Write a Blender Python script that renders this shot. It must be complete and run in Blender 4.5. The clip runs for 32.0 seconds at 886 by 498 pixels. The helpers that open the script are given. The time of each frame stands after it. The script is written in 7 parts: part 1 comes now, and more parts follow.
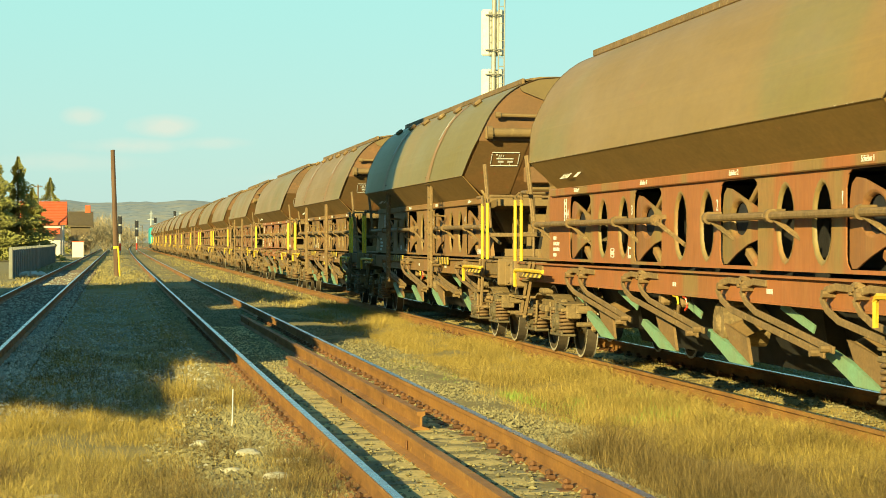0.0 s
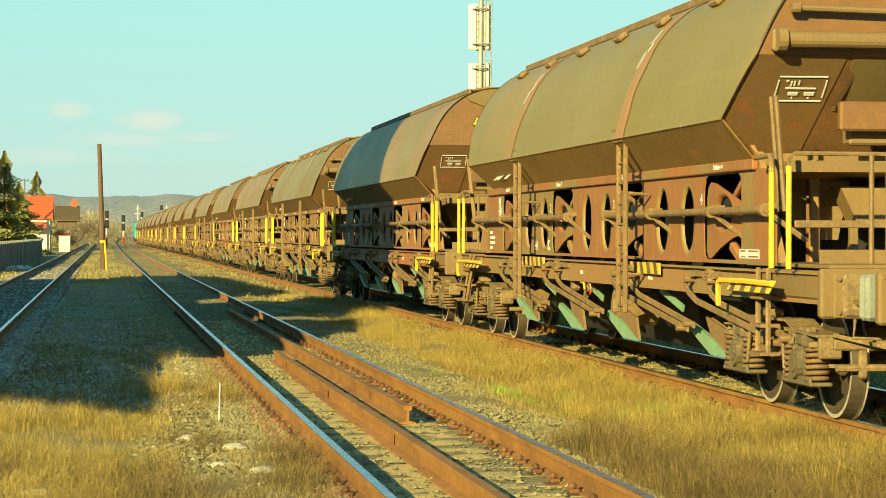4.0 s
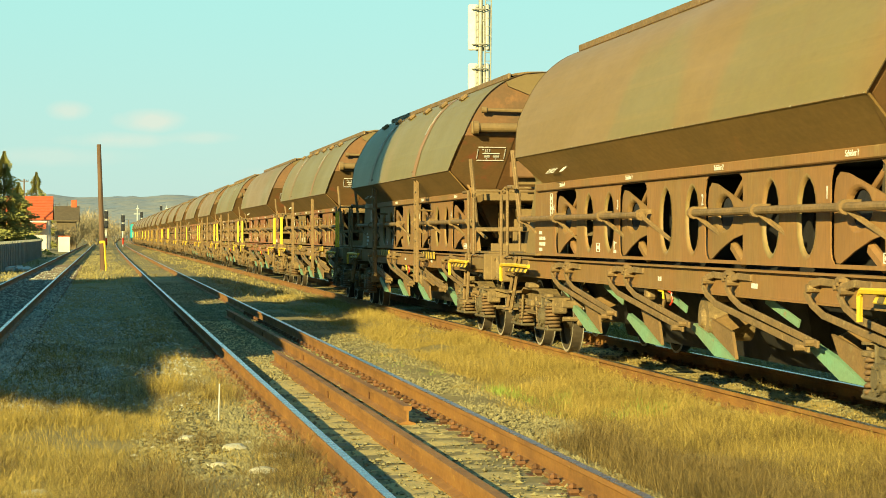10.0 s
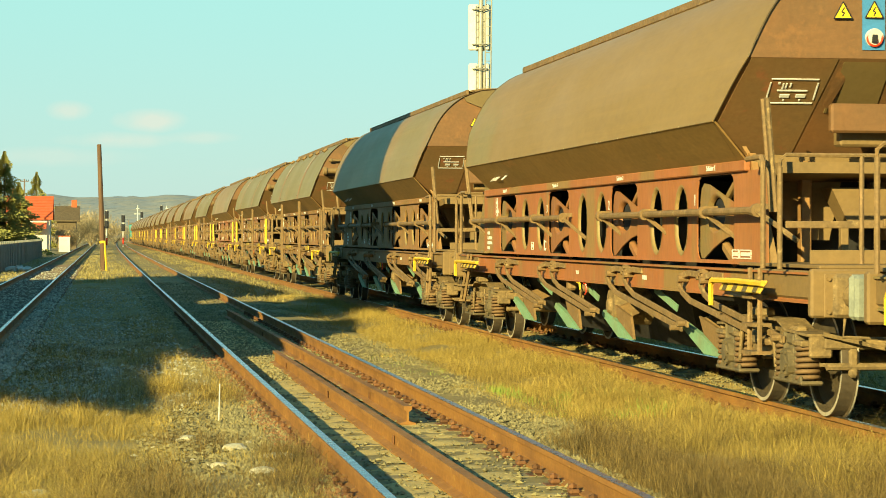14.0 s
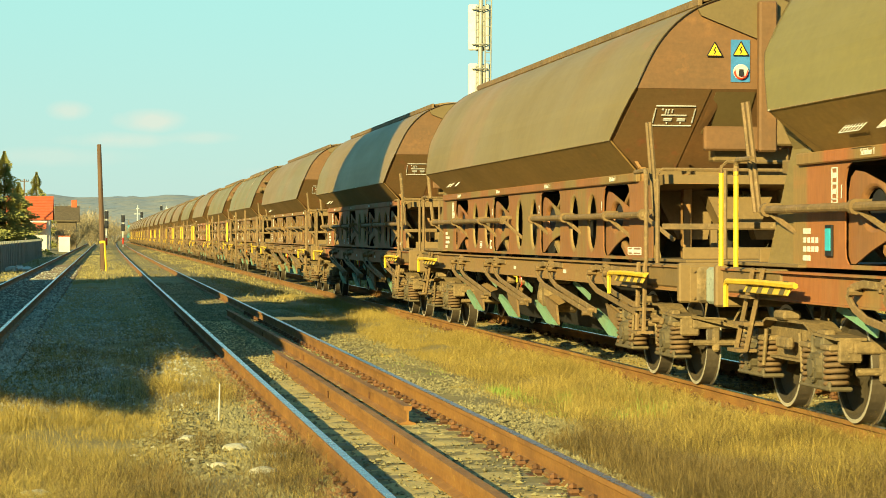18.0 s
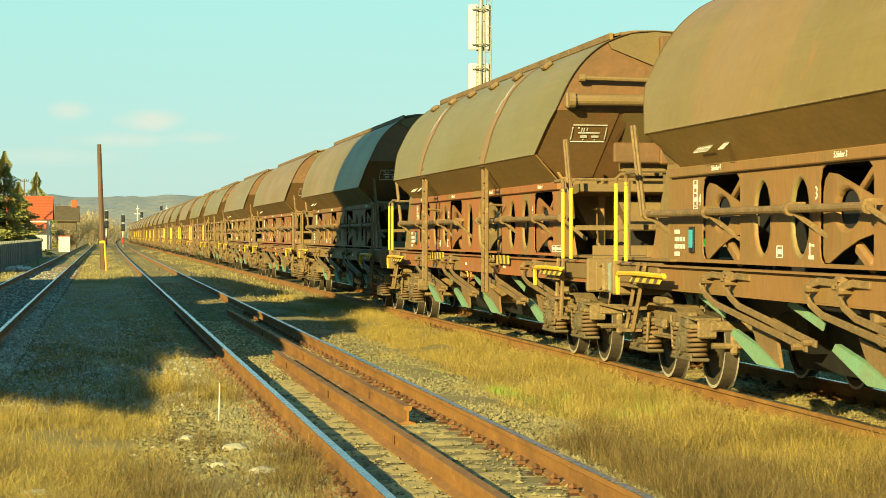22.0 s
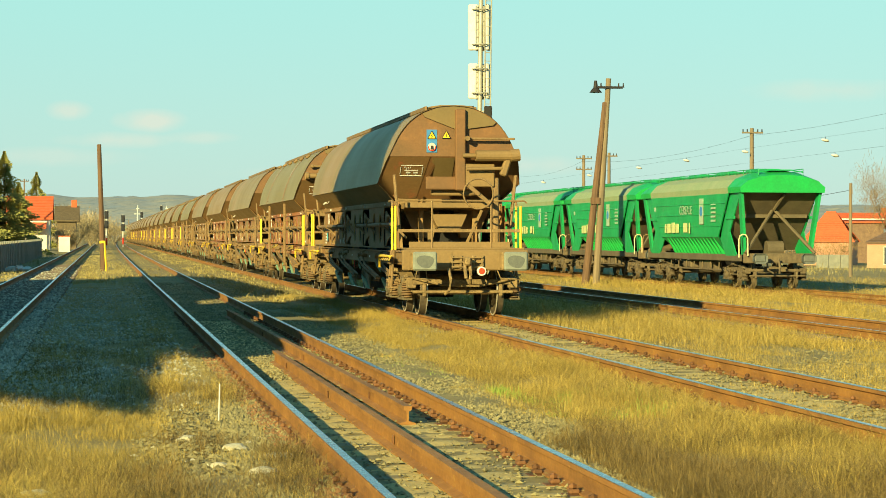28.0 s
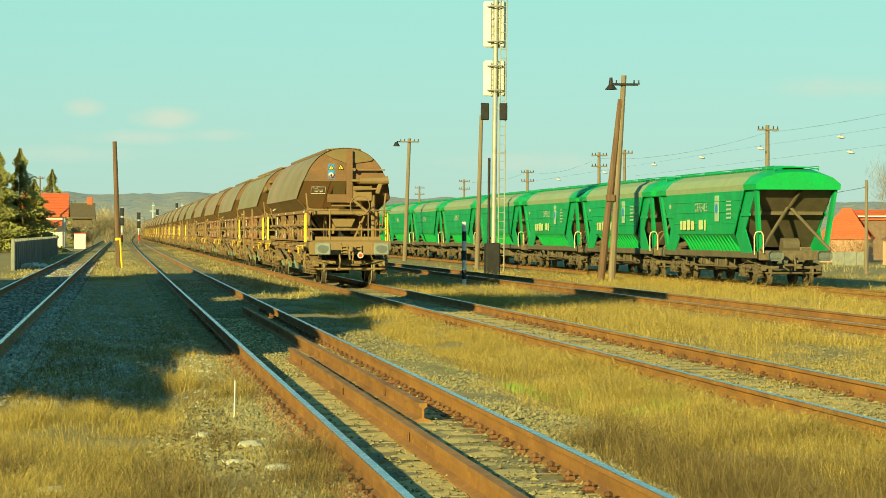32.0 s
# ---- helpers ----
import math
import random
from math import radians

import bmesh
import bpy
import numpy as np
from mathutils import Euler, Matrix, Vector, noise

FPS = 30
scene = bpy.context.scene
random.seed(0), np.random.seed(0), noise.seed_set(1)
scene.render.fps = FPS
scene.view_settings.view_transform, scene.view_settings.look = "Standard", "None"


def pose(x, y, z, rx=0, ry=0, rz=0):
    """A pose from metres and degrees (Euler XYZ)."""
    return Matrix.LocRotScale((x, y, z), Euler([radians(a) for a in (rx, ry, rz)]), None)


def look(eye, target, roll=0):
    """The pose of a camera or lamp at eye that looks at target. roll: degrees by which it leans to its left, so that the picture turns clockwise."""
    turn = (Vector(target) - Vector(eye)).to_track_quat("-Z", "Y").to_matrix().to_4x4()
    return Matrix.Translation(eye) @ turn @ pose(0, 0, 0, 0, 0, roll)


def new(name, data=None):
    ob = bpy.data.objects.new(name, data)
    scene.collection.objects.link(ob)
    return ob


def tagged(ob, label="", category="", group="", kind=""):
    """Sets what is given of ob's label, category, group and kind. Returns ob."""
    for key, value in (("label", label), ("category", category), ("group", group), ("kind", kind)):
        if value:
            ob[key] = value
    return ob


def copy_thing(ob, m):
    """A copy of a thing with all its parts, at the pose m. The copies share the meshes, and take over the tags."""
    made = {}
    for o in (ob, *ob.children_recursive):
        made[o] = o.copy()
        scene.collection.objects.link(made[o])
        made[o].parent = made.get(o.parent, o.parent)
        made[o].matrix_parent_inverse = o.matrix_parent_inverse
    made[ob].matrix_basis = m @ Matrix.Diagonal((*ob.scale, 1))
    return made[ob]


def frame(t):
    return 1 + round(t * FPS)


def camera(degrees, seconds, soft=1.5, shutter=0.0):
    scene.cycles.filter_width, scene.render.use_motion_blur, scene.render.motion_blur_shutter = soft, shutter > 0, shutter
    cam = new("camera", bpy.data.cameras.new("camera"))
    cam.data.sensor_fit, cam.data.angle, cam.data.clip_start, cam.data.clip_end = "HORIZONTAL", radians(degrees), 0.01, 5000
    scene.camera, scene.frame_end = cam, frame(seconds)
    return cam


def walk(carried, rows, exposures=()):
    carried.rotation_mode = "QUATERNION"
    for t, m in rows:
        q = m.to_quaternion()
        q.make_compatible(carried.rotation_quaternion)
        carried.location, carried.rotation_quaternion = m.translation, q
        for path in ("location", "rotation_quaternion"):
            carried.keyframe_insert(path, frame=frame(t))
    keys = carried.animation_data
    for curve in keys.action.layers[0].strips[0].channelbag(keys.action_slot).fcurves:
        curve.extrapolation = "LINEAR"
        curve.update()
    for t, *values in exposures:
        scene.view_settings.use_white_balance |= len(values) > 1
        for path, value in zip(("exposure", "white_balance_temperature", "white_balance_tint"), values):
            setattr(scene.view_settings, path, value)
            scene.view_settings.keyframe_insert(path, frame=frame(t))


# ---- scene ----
# ---- camera ----
EYE = (0.0, 0.0, 1.535)
FOV = 22.66


def aim(t, dx, dy):
    """A row of the camera: it stands still and only turns a little."""
    f = 784 / math.tan(radians(FOV / 2))
    yaw, pitch, roll = 0.15356 - dx / f, -0.00593 + dy / f, 0.087
    way = Vector((math.sin(yaw) * math.cos(pitch), math.cos(yaw) * math.cos(pitch), math.sin(pitch)))
    return t, look(EYE, Vector(EYE) + way * 10, roll)


cam = camera(FOV, 32.0, soft=0.5, shutter=0.1)
walk(cam, [aim(*r) for r in (
    (0, 23.5, 9.5), (0.5, 7, 4.2), (1, 2, 1.3), (1.5, 0.6, 0.8), (2, 1, 0), (2.5, 1, -1.5), (3, 2, -1.7),
    (3.5, 1, -0.9), (5.5, 0, -0.6), (6, 0, 0), (6.5, 0, 1), (7, -4.6, 0.8), (7.5, -3, 0.4), (8, -1.7, 0.2),
    (9, -2.5, 0.2), (9.5, -1.5, 0.2), (10, -0.3, 0), (12, 0, 0), (14, 0.2, 0), (14.5, 1, 0), (16.5, 0, -0.7),
    (18, 0, 0), (24, 0, -0.2), (28, 0, 0), (31, 0, 0), (31.5, 3, -0.8), (32, 27, -5.2))],
    exposures=[(0, 1.05, 6500, 7), (24, 1.05, 6500, 7), (28, 1.0, 6500, 7), (30, 0.98, 6500, 4), (31.4, 0.95, 6500, 2), (32, 0.89, 6500, -3)])

# ---- world and sun ----
SUN_TURN, SUN_HEIGHT = radians(36), radians(18)   # the light travels to the right of +y by SUN_TURN
world = bpy.data.worlds.new("world")
scene.world = world
world.use_nodes = True
wn, wl = world.node_tree.nodes, world.node_tree.links
sky = wn.new("ShaderNodeTexSky")
sky.sky_type, sky.sun_disc = "NISHITA", False
sky.sun_elevation, sky.sun_rotation = SUN_HEIGHT, math.pi + SUN_TURN
sky.air_density, sky.dust_density, sky.ozone_density = 1.0, 0.3, 1.6
bg = wn["Background"]
bg.inputs["Strength"].default_value = 0.055
# the sky is a thin even haze: the clear sky's colour is drawn towards pale cyan, with a few low clouds
wco = wn.new("ShaderNodeTexCoord")
wsp = wn.new("ShaderNodeSeparateXYZ")
wl.new(wco.outputs["Generated"], wsp.inputs[0])
wra = wn.new("ShaderNodeMapRange")
wra.inputs["From Max"].default_value = 0.13
wl.new(wsp.outputs["Z"], wra.inputs["Value"])


def wmix(fac, a, c, blend="MIX"):
    x = wn.new("ShaderNodeMix")
    x.data_type, x.blend_type = "RGBA", blend
    for i, v in ((0, fac), (6, a), (7, c)):
        if isinstance(v, tuple):
            x.inputs[i].default_value = (*v, 1)
        elif isinstance(v, float):
            x.inputs[i].default_value = v
        else:
            wl.new(v, x.inputs[i])
    return x.outputs[2]


haze = wmix(wra.outputs[0], (4.4, 6.6, 6.4), (3.8, 8.2, 7.2))
wup = wn.new("ShaderNodeMapRange")
wup.inputs["From Min"].default_value, wup.inputs["From Max"].default_value = 0.13, 0.42
wl.new(wsp.outputs["Z"], wup.inputs["Value"])
haze = wmix(wup.outputs[0], haze, (0.75, 3.5, 6.2))
air = wmix(0.8, sky.outputs[0], haze)
wno = wn.new("ShaderNodeTexNoise")
wno.inputs["Scale"].default_value, wno.inputs["Detail"].default_value = 60.0, 6
wl.new(wco.outputs["Generated"], wno.inputs["Vector"])
for cx, cz, sx, sz, amount in ((0.022, 0.0515, 0.022, 0.0070, 1.0), (-0.014, 0.0555, 0.013, 0.006, 0.8), (0.005, 0.0425, 0.034, 0.005, 0.7), (0.045, 0.044, 0.022, 0.004, 0.5), (-0.02, 0.035, 0.05, 0.006, 0.4), (0.19, 0.032, 0.06, 0.006, 0.5), (0.32, 0.065, 0.05, 0.007, 0.45), (0.09, 0.028, 0.05, 0.004, 0.3)):
    mp = wn.new("ShaderNodeMapping")
    mp.inputs["Scale"].default_value = (1 / sx, 0, 1 / sz)
    mp.inputs["Location"].default_value = (-cx / sx, 0, -cz / sz)
    wl.new(wco.outputs["Generated"], mp.inputs["Vector"])
    gr = wn.new("ShaderNodeTexGradient")
    gr.gradient_type = "SPHERICAL"
    wl.new(mp.outputs[0], gr.inputs[0])
    mu = wn.new("ShaderNodeMath")
    mu.operation = "MULTIPLY"
    wl.new(gr.outputs[1], mu.inputs[0])
    wl.new(wno.outputs[0], mu.inputs[1])
    mr = wn.new("ShaderNodeMapRange")
    mr.inputs["From Min"].default_value, mr.inputs["From Max"].default_value, mr.inputs["To Max"].default_value = 0.08, 0.4, amount
    wl.new(mu.outputs[0], mr.inputs["Value"])
    air = wmix(mr.outputs[0], air, (6.6, 7.4, 6.3))
wl.new(air, bg.inputs[0])

sun = new("sun", bpy.data.lights.new("sun", "SUN"))
sun.data.energy, sun.data.angle, sun.data.color = 5.6, radians(0.5), (1.0, 0.85, 0.40)
to = Vector((math.sin(SUN_TURN) * math.cos(SUN_HEIGHT), math.cos(SUN_TURN) * math.cos(SUN_HEIGHT), -math.sin(SUN_HEIGHT)))
sun.matrix_world = look((-20, -60, 40), Vector((-20, -60, 40)) + to)


# ---- materials ----
def surface(name, base, second=None, third=None, scale=3.0, fine=40.0, rough=0.7, metal=0.0, bump=0.15, stretch=(1, 1, 1), amount=0.5, spots=0.5, vary=0.0, island=0.0, streak=None, patch=None, speckle=0.28, gloss=0.32):
    """A worn surface: two colours mixed by a broad noise, a third in spots, fine grain and relief."""
    m = bpy.data.materials.new(name)
    m.use_nodes = True
    n, l = m.node_tree.nodes, m.node_tree.links
    b = n["Principled BSDF"]
    co = n.new("ShaderNodeTexCoord")
    mp = n.new("ShaderNodeMapping")
    mp.inputs["Scale"].default_value = stretch
    l.new(co.outputs["Object"], mp.inputs["Vector"])
    info = n.new("ShaderNodeObjectInfo")
    shift = n.new("ShaderNodeVectorMath")
    shift.operation = "MULTIPLY_ADD"
    shift.inputs[1].default_value = (37, 53, 71)
    l.new(info.outputs["Random"], shift.inputs[0])
    l.new(mp.outputs[0], shift.inputs[2])

    def noisy(s, detail, rough_):
        t = n.new("ShaderNodeTexNoise")
        t.inputs["Scale"].default_value, t.inputs["Detail"].default_value, t.inputs["Roughness"].default_value = s, detail, rough_
        l.new(shift.outputs[0], t.inputs["Vector"])
        return t

    def ramp(src, lo, hi):
        r = n.new("ShaderNodeMapRange")
        r.inputs["From Min"].default_value, r.inputs["From Max"].default_value = lo, hi
        l.new(src, r.inputs["Value"])
        return r.outputs[0]

    def mix(fac, a, c):
        x = n.new("ShaderNodeMix")
        x.data_type = "RGBA"
        for i, v in ((0, fac), (6, a), (7, c)):
            if isinstance(v, (tuple, list)):
                x.inputs[i].default_value = (*v, 1)
            elif isinstance(v, float):
                x.inputs[i].default_value = v
            else:
                l.new(v, x.inputs[i])
        return x.outputs[2]

    broad, grain = noisy(scale, 5, 0.6), noisy(fine, 3, 0.6)
    second = second or tuple(c * 0.7 for c in base)
    col = mix(ramp(broad.outputs[0], 0.5 - amount * 0.35, 0.5 + amount * 0.35), base, second)
    if third:
        col = mix(ramp(noisy(scale * 3.1, 4, 0.65).outputs[0], 0.72 - spots * 0.3, 0.8 - spots * 0.2), col, third)
    if patch:
        # large repainted or rusted fields with a fairly sharp edge
        tone, level = patch
        m3 = n.new("ShaderNodeMapping")
        m3.inputs["Scale"].default_value = (0.12, 0.42, 0.10)
        l.new(shift.outputs[0], m3.inputs["Vector"])
        t3 = n.new("ShaderNodeTexNoise")
        t3.inputs["Scale"].default_value, t3.inputs["Detail"].default_value, t3.inputs["Roughness"].default_value = 1.6, 3, 0.45
        l.new(m3.outputs[0], t3.inputs["Vector"])
        r3 = n.new("ShaderNodeMapRange")
        r3.inputs["From Min"].default_value, r3.inputs["From Max"].default_value, r3.inputs["To Max"].default_value = level, level + 0.05, 0.65
        l.new(t3.outputs[0], r3.inputs["Value"])
        col = mix(r3.outputs[0], col, tone)
    if streak:
        # run-off streaks down the surface and dust strokes along it
        for sc, amt, tone in (((3, 3, 0.35), 0.45, streak), ((2, 0.25, 9), 0.4, tuple(min(1, c * 1.25) for c in base))):
            m2 = n.new("ShaderNodeMapping")
            m2.inputs["Scale"].default_value = sc
            l.new(shift.outputs[0], m2.inputs["Vector"])
            t2 = n.new("ShaderNodeTexNoise")
            t2.inputs["Scale"].default_value, t2.inputs["Detail"].default_value, t2.inputs["Roughness"].default_value = 1.3, 6, 0.7
            l.new(m2.outputs[0], t2.inputs["Vector"])
            r2 = n.new("ShaderNodeMapRange")
            r2.inputs["From Min"].default_value, r2.inputs["From Max"].default_value, r2.inputs["To Max"].default_value = 0.50, 0.78, amt
            l.new(t2.outputs[0], r2.inputs["Value"])
            col = mix(r2.outputs[0], col, tone)
    hsv = n.new("ShaderNodeHueSaturation")
    add = n.new("ShaderNodeMapRange")
    add.inputs["To Min"].default_value, add.inputs["To Max"].default_value = 1 - speckle, 1 + speckle
    l.new(grain.outputs[0], add.inputs["Value"])
    val = add.outputs[0]
    if vary:
        v2 = n.new("ShaderNodeMapRange")
        v2.inputs["To Min"].default_value, v2.inputs["To Max"].default_value = 1 - vary, 1 + vary
        l.new(info.outputs["Random"], v2.inputs["Value"])
        mu = n.new("ShaderNodeMath")
        mu.operation = "MULTIPLY"
        l.new(val, mu.inputs[0])
        l.new(v2.outputs[0], mu.inputs[1])
        val = mu.outputs[0]
    if island:
        geo = n.new("ShaderNodeNewGeometry")
        v3 = n.new("ShaderNodeMapRange")
        v3.inputs["To Min"].default_value, v3.inputs["To Max"].default_value = 1 - island, 1 + island
        l.new(geo.outputs["Random Per Island"], v3.inputs["Value"])
        mu = n.new("ShaderNodeMath")
        mu.operation = "MULTIPLY"
        l.new(val, mu.inputs[0])
        l.new(v3.outputs[0], mu.inputs[1])
        val = mu.outputs[0]
    l.new(val, hsv.inputs["Value"])
    l.new(col, hsv.inputs["Color"])
    l.new(hsv.outputs[0], b.inputs["Base Color"])
    rr = n.new("ShaderNodeMapRange")
    rr.inputs["To Min"].default_value, rr.inputs["To Max"].default_value = max(0.05, rough - 0.15), min(1, rough + 0.15)
    l.new(broad.outputs[0], rr.inputs["Value"])
    l.new(rr.outputs[0], b.inputs["Roughness"])
    b.inputs["Metallic"].default_value = metal
    b.inputs["Specular IOR Level"].default_value = gloss
    if bump:
        bp = n.new("ShaderNodeBump")
        bp.inputs["Strength"].default_value, bp.inputs["Distance"].default_value = bump, 0.02
        l.new(grain.outputs[0], bp.inputs["Height"])
        l.new(bp.outputs[0], b.inputs["Normal"])
    return m


def plain(name, col, rough=0.6, metal=0.0):
    return surface(name, col, tuple(c * 0.82 for c in col), scale=6, fine=60, rough=rough, metal=metal, bump=0.08)


HOPPER = surface("hopper_paint", (0.250, 0.147, 0.027), (0.208, 0.126, 0.025), (0.29, 0.125, 0.028), scale=0.7, fine=14, rough=0.45, bump=0, stretch=(1, 0.35, 1), spots=0.15, streak=(0.185, 0.108, 0.025), patch=((0.185, 0.145, 0.032), 0.53), gloss=0.18, speckle=0.15)
PANEL = surface("side_panel_paint", (0.270, 0.108, 0.034), (0.215, 0.100, 0.034), (0.25, 0.17, 0.055), scale=1.0, fine=18, rough=0.62, bump=0.06, stretch=(1, 1.2, 0.35), spots=0.25, streak=(0.25, 0.17, 0.062), patch=((0.185, 0.155, 0.052), 0.52))
END = surface("end_paint", (0.180, 0.086, 0.030), (0.120, 0.068, 0.027), (0.21, 0.100, 0.034), scale=1.2, fine=20, rough=0.6, bump=0.05, streak=(0.115, 0.066, 0.027), speckle=0.2)
END_RED = surface("end_paint_red", (0.190, 0.098, 0.034), (0.150, 0.092, 0.034), (0.25, 0.085, 0.035), scale=1.1, fine=20, rough=0.65, bump=0.06, spots=0.45, streak=(0.13, 0.082, 0.032), speckle=0.2)
SLOPE = surface("under_slope_paint", (0.250, 0.142, 0.042), (0.195, 0.118, 0.037), (0.30, 0.145, 0.043), scale=0.8, fine=16, rough=0.55, bump=0.03, stretch=(1, 0.5, 1), spots=0.25, streak=(0.14, 0.085, 0.028), gloss=0.2)
WEAR = surface("worn_edge", (0.19, 0.125, 0.036), (0.24, 0.145, 0.042), (0.55, 0.47, 0.28), scale=2.2, fine=30, rough=0.6, bump=0.1, stretch=(1, 1.6, 1), spots=0.42)
FRAME = surface("frame_paint", (0.215, 0.130, 0.050), (0.145, 0.094, 0.038), (0.29, 0.20, 0.08), scale=3.5, fine=26, rough=0.7, bump=0.2, spots=0.45, speckle=0.5)
BEAM = surface("beam_paint", (0.205, 0.128, 0.046), (0.165, 0.106, 0.040), (0.24, 0.160, 0.062), scale=1.6, fine=22, rough=0.65, bump=0.06, spots=0.25, speckle=0.22)
PLATE = surface("olive_end_plate", (0.165, 0.112, 0.040), (0.135, 0.094, 0.035), scale=1.4, fine=22, rough=0.6, bump=0.04, speckle=0.15)
GREASE = surface("buffer_grease", (0.085, 0.092, 0.078), (0.12, 0.125, 0.10), scale=9, fine=30, rough=0.5)
FARGRASS = surface("far_dry_grass", (0.330, 0.262, 0.088), (0.240, 0.196, 0.070), scale=0.5, fine=8, rough=0.9, bump=0, island=0.25)
GRIME = surface("running_gear_grime", (0.235, 0.155, 0.060), (0.125, 0.086, 0.038), (0.31, 0.21, 0.085), scale=6, fine=32, rough=0.8, bump=0.3, spots=0.45, speckle=0.55)
# also painted in for the shade inside and under the hopper wagons
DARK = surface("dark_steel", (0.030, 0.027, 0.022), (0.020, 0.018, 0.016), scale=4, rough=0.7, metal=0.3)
STEEL = surface("polished_steel", (0.55, 0.56, 0.55), (0.42, 0.42, 0.40), scale=8, rough=0.28, metal=1.0, bump=0.03)
TREAD = surface("wheel_steel", (0.115, 0.085, 0.050), (0.070, 0.054, 0.034), scale=6, fine=30, rough=0.55, metal=0.3)
RIM = surface("bright_rim_steel", (0.62, 0.54, 0.40), (0.45, 0.40, 0.30), scale=9, rough=0.4, metal=0.4)
# oily grime, darkened further for the shadow of axle boxes and frames
WHEELFACE = surface("oily_wheel_face", (0.050, 0.038, 0.022), (0.085, 0.062, 0.032), scale=7, fine=40, rough=0.6)
CHUTERED = surface("chute_primer", (0.215, 0.125, 0.045), (0.165, 0.102, 0.040), (0.24, 0.18, 0.075), scale=2.2, fine=30, rough=0.7, spots=0.35, speckle=0.4)
SEAM = surface("seam_primer", (0.320, 0.142, 0.042), (0.235, 0.150, 0.042), (0.36, 0.19, 0.07), scale=2.0, fine=22, rough=0.55, bump=0.02, stretch=(1, 2.2, 0.5), spots=0.3, speckle=0.15)
STICKER = surface("faded_sticker", (0.26, 0.27, 0.26), (0.36, 0.32, 0.20), (0.50, 0.46, 0.36), scale=9, fine=40, rough=0.5, spots=0.45)
CYAN = plain("cyan_card", (0.05, 0.42, 0.52))
YELLOW = surface("yellow_paint", (0.75, 0.50, 0.02), (0.60, 0.38, 0.02), scale=5, rough=0.55)
BLACK = plain("black_paint", (0.02, 0.02, 0.02))
WHITE = plain("white_marking", (0.62, 0.60, 0.52))
CHUTE = surface("chute_plate", (0.170, 0.330, 0.190), (0.185, 0.255, 0.135), (0.27, 0.17, 0.075), scale=2.6, fine=25, rough=0.6, spots=0.3)
BUFFER = surface("buffer_plate_grease", (0.235, 0.245, 0.18), (0.16, 0.17, 0.13), (0.10, 0.11, 0.09), scale=4, rough=0.5, metal=0.1, spots=0.35)
BOARD = surface("dirty_yellow_board", (0.62, 0.40, 0.03), (0.45, 0.29, 0.04), (0.30, 0.20, 0.05), scale=5, fine=30, rough=0.6, spots=0.35)
STRIPE = surface("faded_black_stripe", (0.075, 0.058, 0.022), (0.14, 0.10, 0.035), scale=6, fine=30, rough=0.7)
DULLYELLOW = surface("dull_yellow_paint", (0.68, 0.44, 0.022), (0.50, 0.32, 0.03), (0.36, 0.23, 0.04), scale=4, fine=30, rough=0.55, spots=0.3)
RIMDARK = plain("dark_seam", (0.10, 0.065, 0.025))
SPRING = surface("rusty_spring_steel", (0.185, 0.105, 0.042), (0.115, 0.072, 0.032), scale=7, fine=40, rough=0.75, bump=0.2)
CASTING = surface("oily_casting", (0.150, 0.112, 0.053), (0.088, 0.068, 0.034), (0.22, 0.15, 0.064), scale=6, fine=36, rough=0.7, bump=0.25, spots=0.4)
RED = plain("red_glass", (0.75, 0.06, 0.02), 0.3)
BLUE = plain("blue_sign", (0.05, 0.20, 0.40))
RUST = surface("rail_rust", (0.280, 0.130, 0.027), (0.165, 0.075, 0.019), (0.35, 0.19, 0.04), scale=2.6, fine=30, rough=0.8, bump=0.15, stretch=(1, 0.55, 1), spots=0.35, streak=(0.15, 0.060, 0.016))
REDGRAVEL = surface("rust_stained_stone", (0.235, 0.110, 0.040), (0.165, 0.090, 0.038), scale=3, fine=22, rough=0.9, bump=0.3, island=0.35)
RUSTDARK = surface("dark_rust", (0.150, 0.065, 0.022), (0.095, 0.045, 0.018), scale=6, fine=40, rough=0.9, bump=0.2, vary=0.3)
SLEEPER = surface("sleeper_concrete", (0.245, 0.190, 0.080), (0.19, 0.150, 0.066), scale=3, fine=30, rough=0.9, bump=0.3, vary=0.15)
WOODEN = surface("sleeper_wood", (0.17, 0.12, 0.07), (0.11, 0.08, 0.05), scale=3, fine=35, rough=0.9, bump=0.3, stretch=(0.2, 1, 1), vary=0.2)
GREEN = surface("green_paint", (0.010, 0.275, 0.075), (0.010, 0.215, 0.062), (0.035, 0.235, 0.085), scale=0.8, fine=15, rough=0.45, bump=0.03, streak=(0.045, 0.165, 0.06))
LIME = surface("bright_green_paint", (0.012, 0.31, 0.055), (0.014, 0.24, 0.048), scale=1.0, fine=15, rough=0.45, bump=0.03)
DUSTROOF = surface("dusty_green_roof", (0.23, 0.26, 0.13), (0.19, 0.25, 0.12), scale=1.0, fine=15, rough=0.8)
BROWNEND = surface("dusty_brown_steel", (0.120, 0.092, 0.048), (0.080, 0.062, 0.034), scale=1.5, fine=20, rough=0.8)
POLE = surface("weathered_pole_wood", (0.15, 0.085, 0.042), (0.085, 0.05, 0.028), scale=2.0, fine=30, rough=0.9, bump=0.3, stretch=(4, 4, 0.25))
GREYPOLE = surface("grey_pole_wood", (0.20, 0.15, 0.085), (0.135, 0.10, 0.06), scale=2.0, fine=30, rough=0.9, bump=0.2, stretch=(4, 4, 0.25))
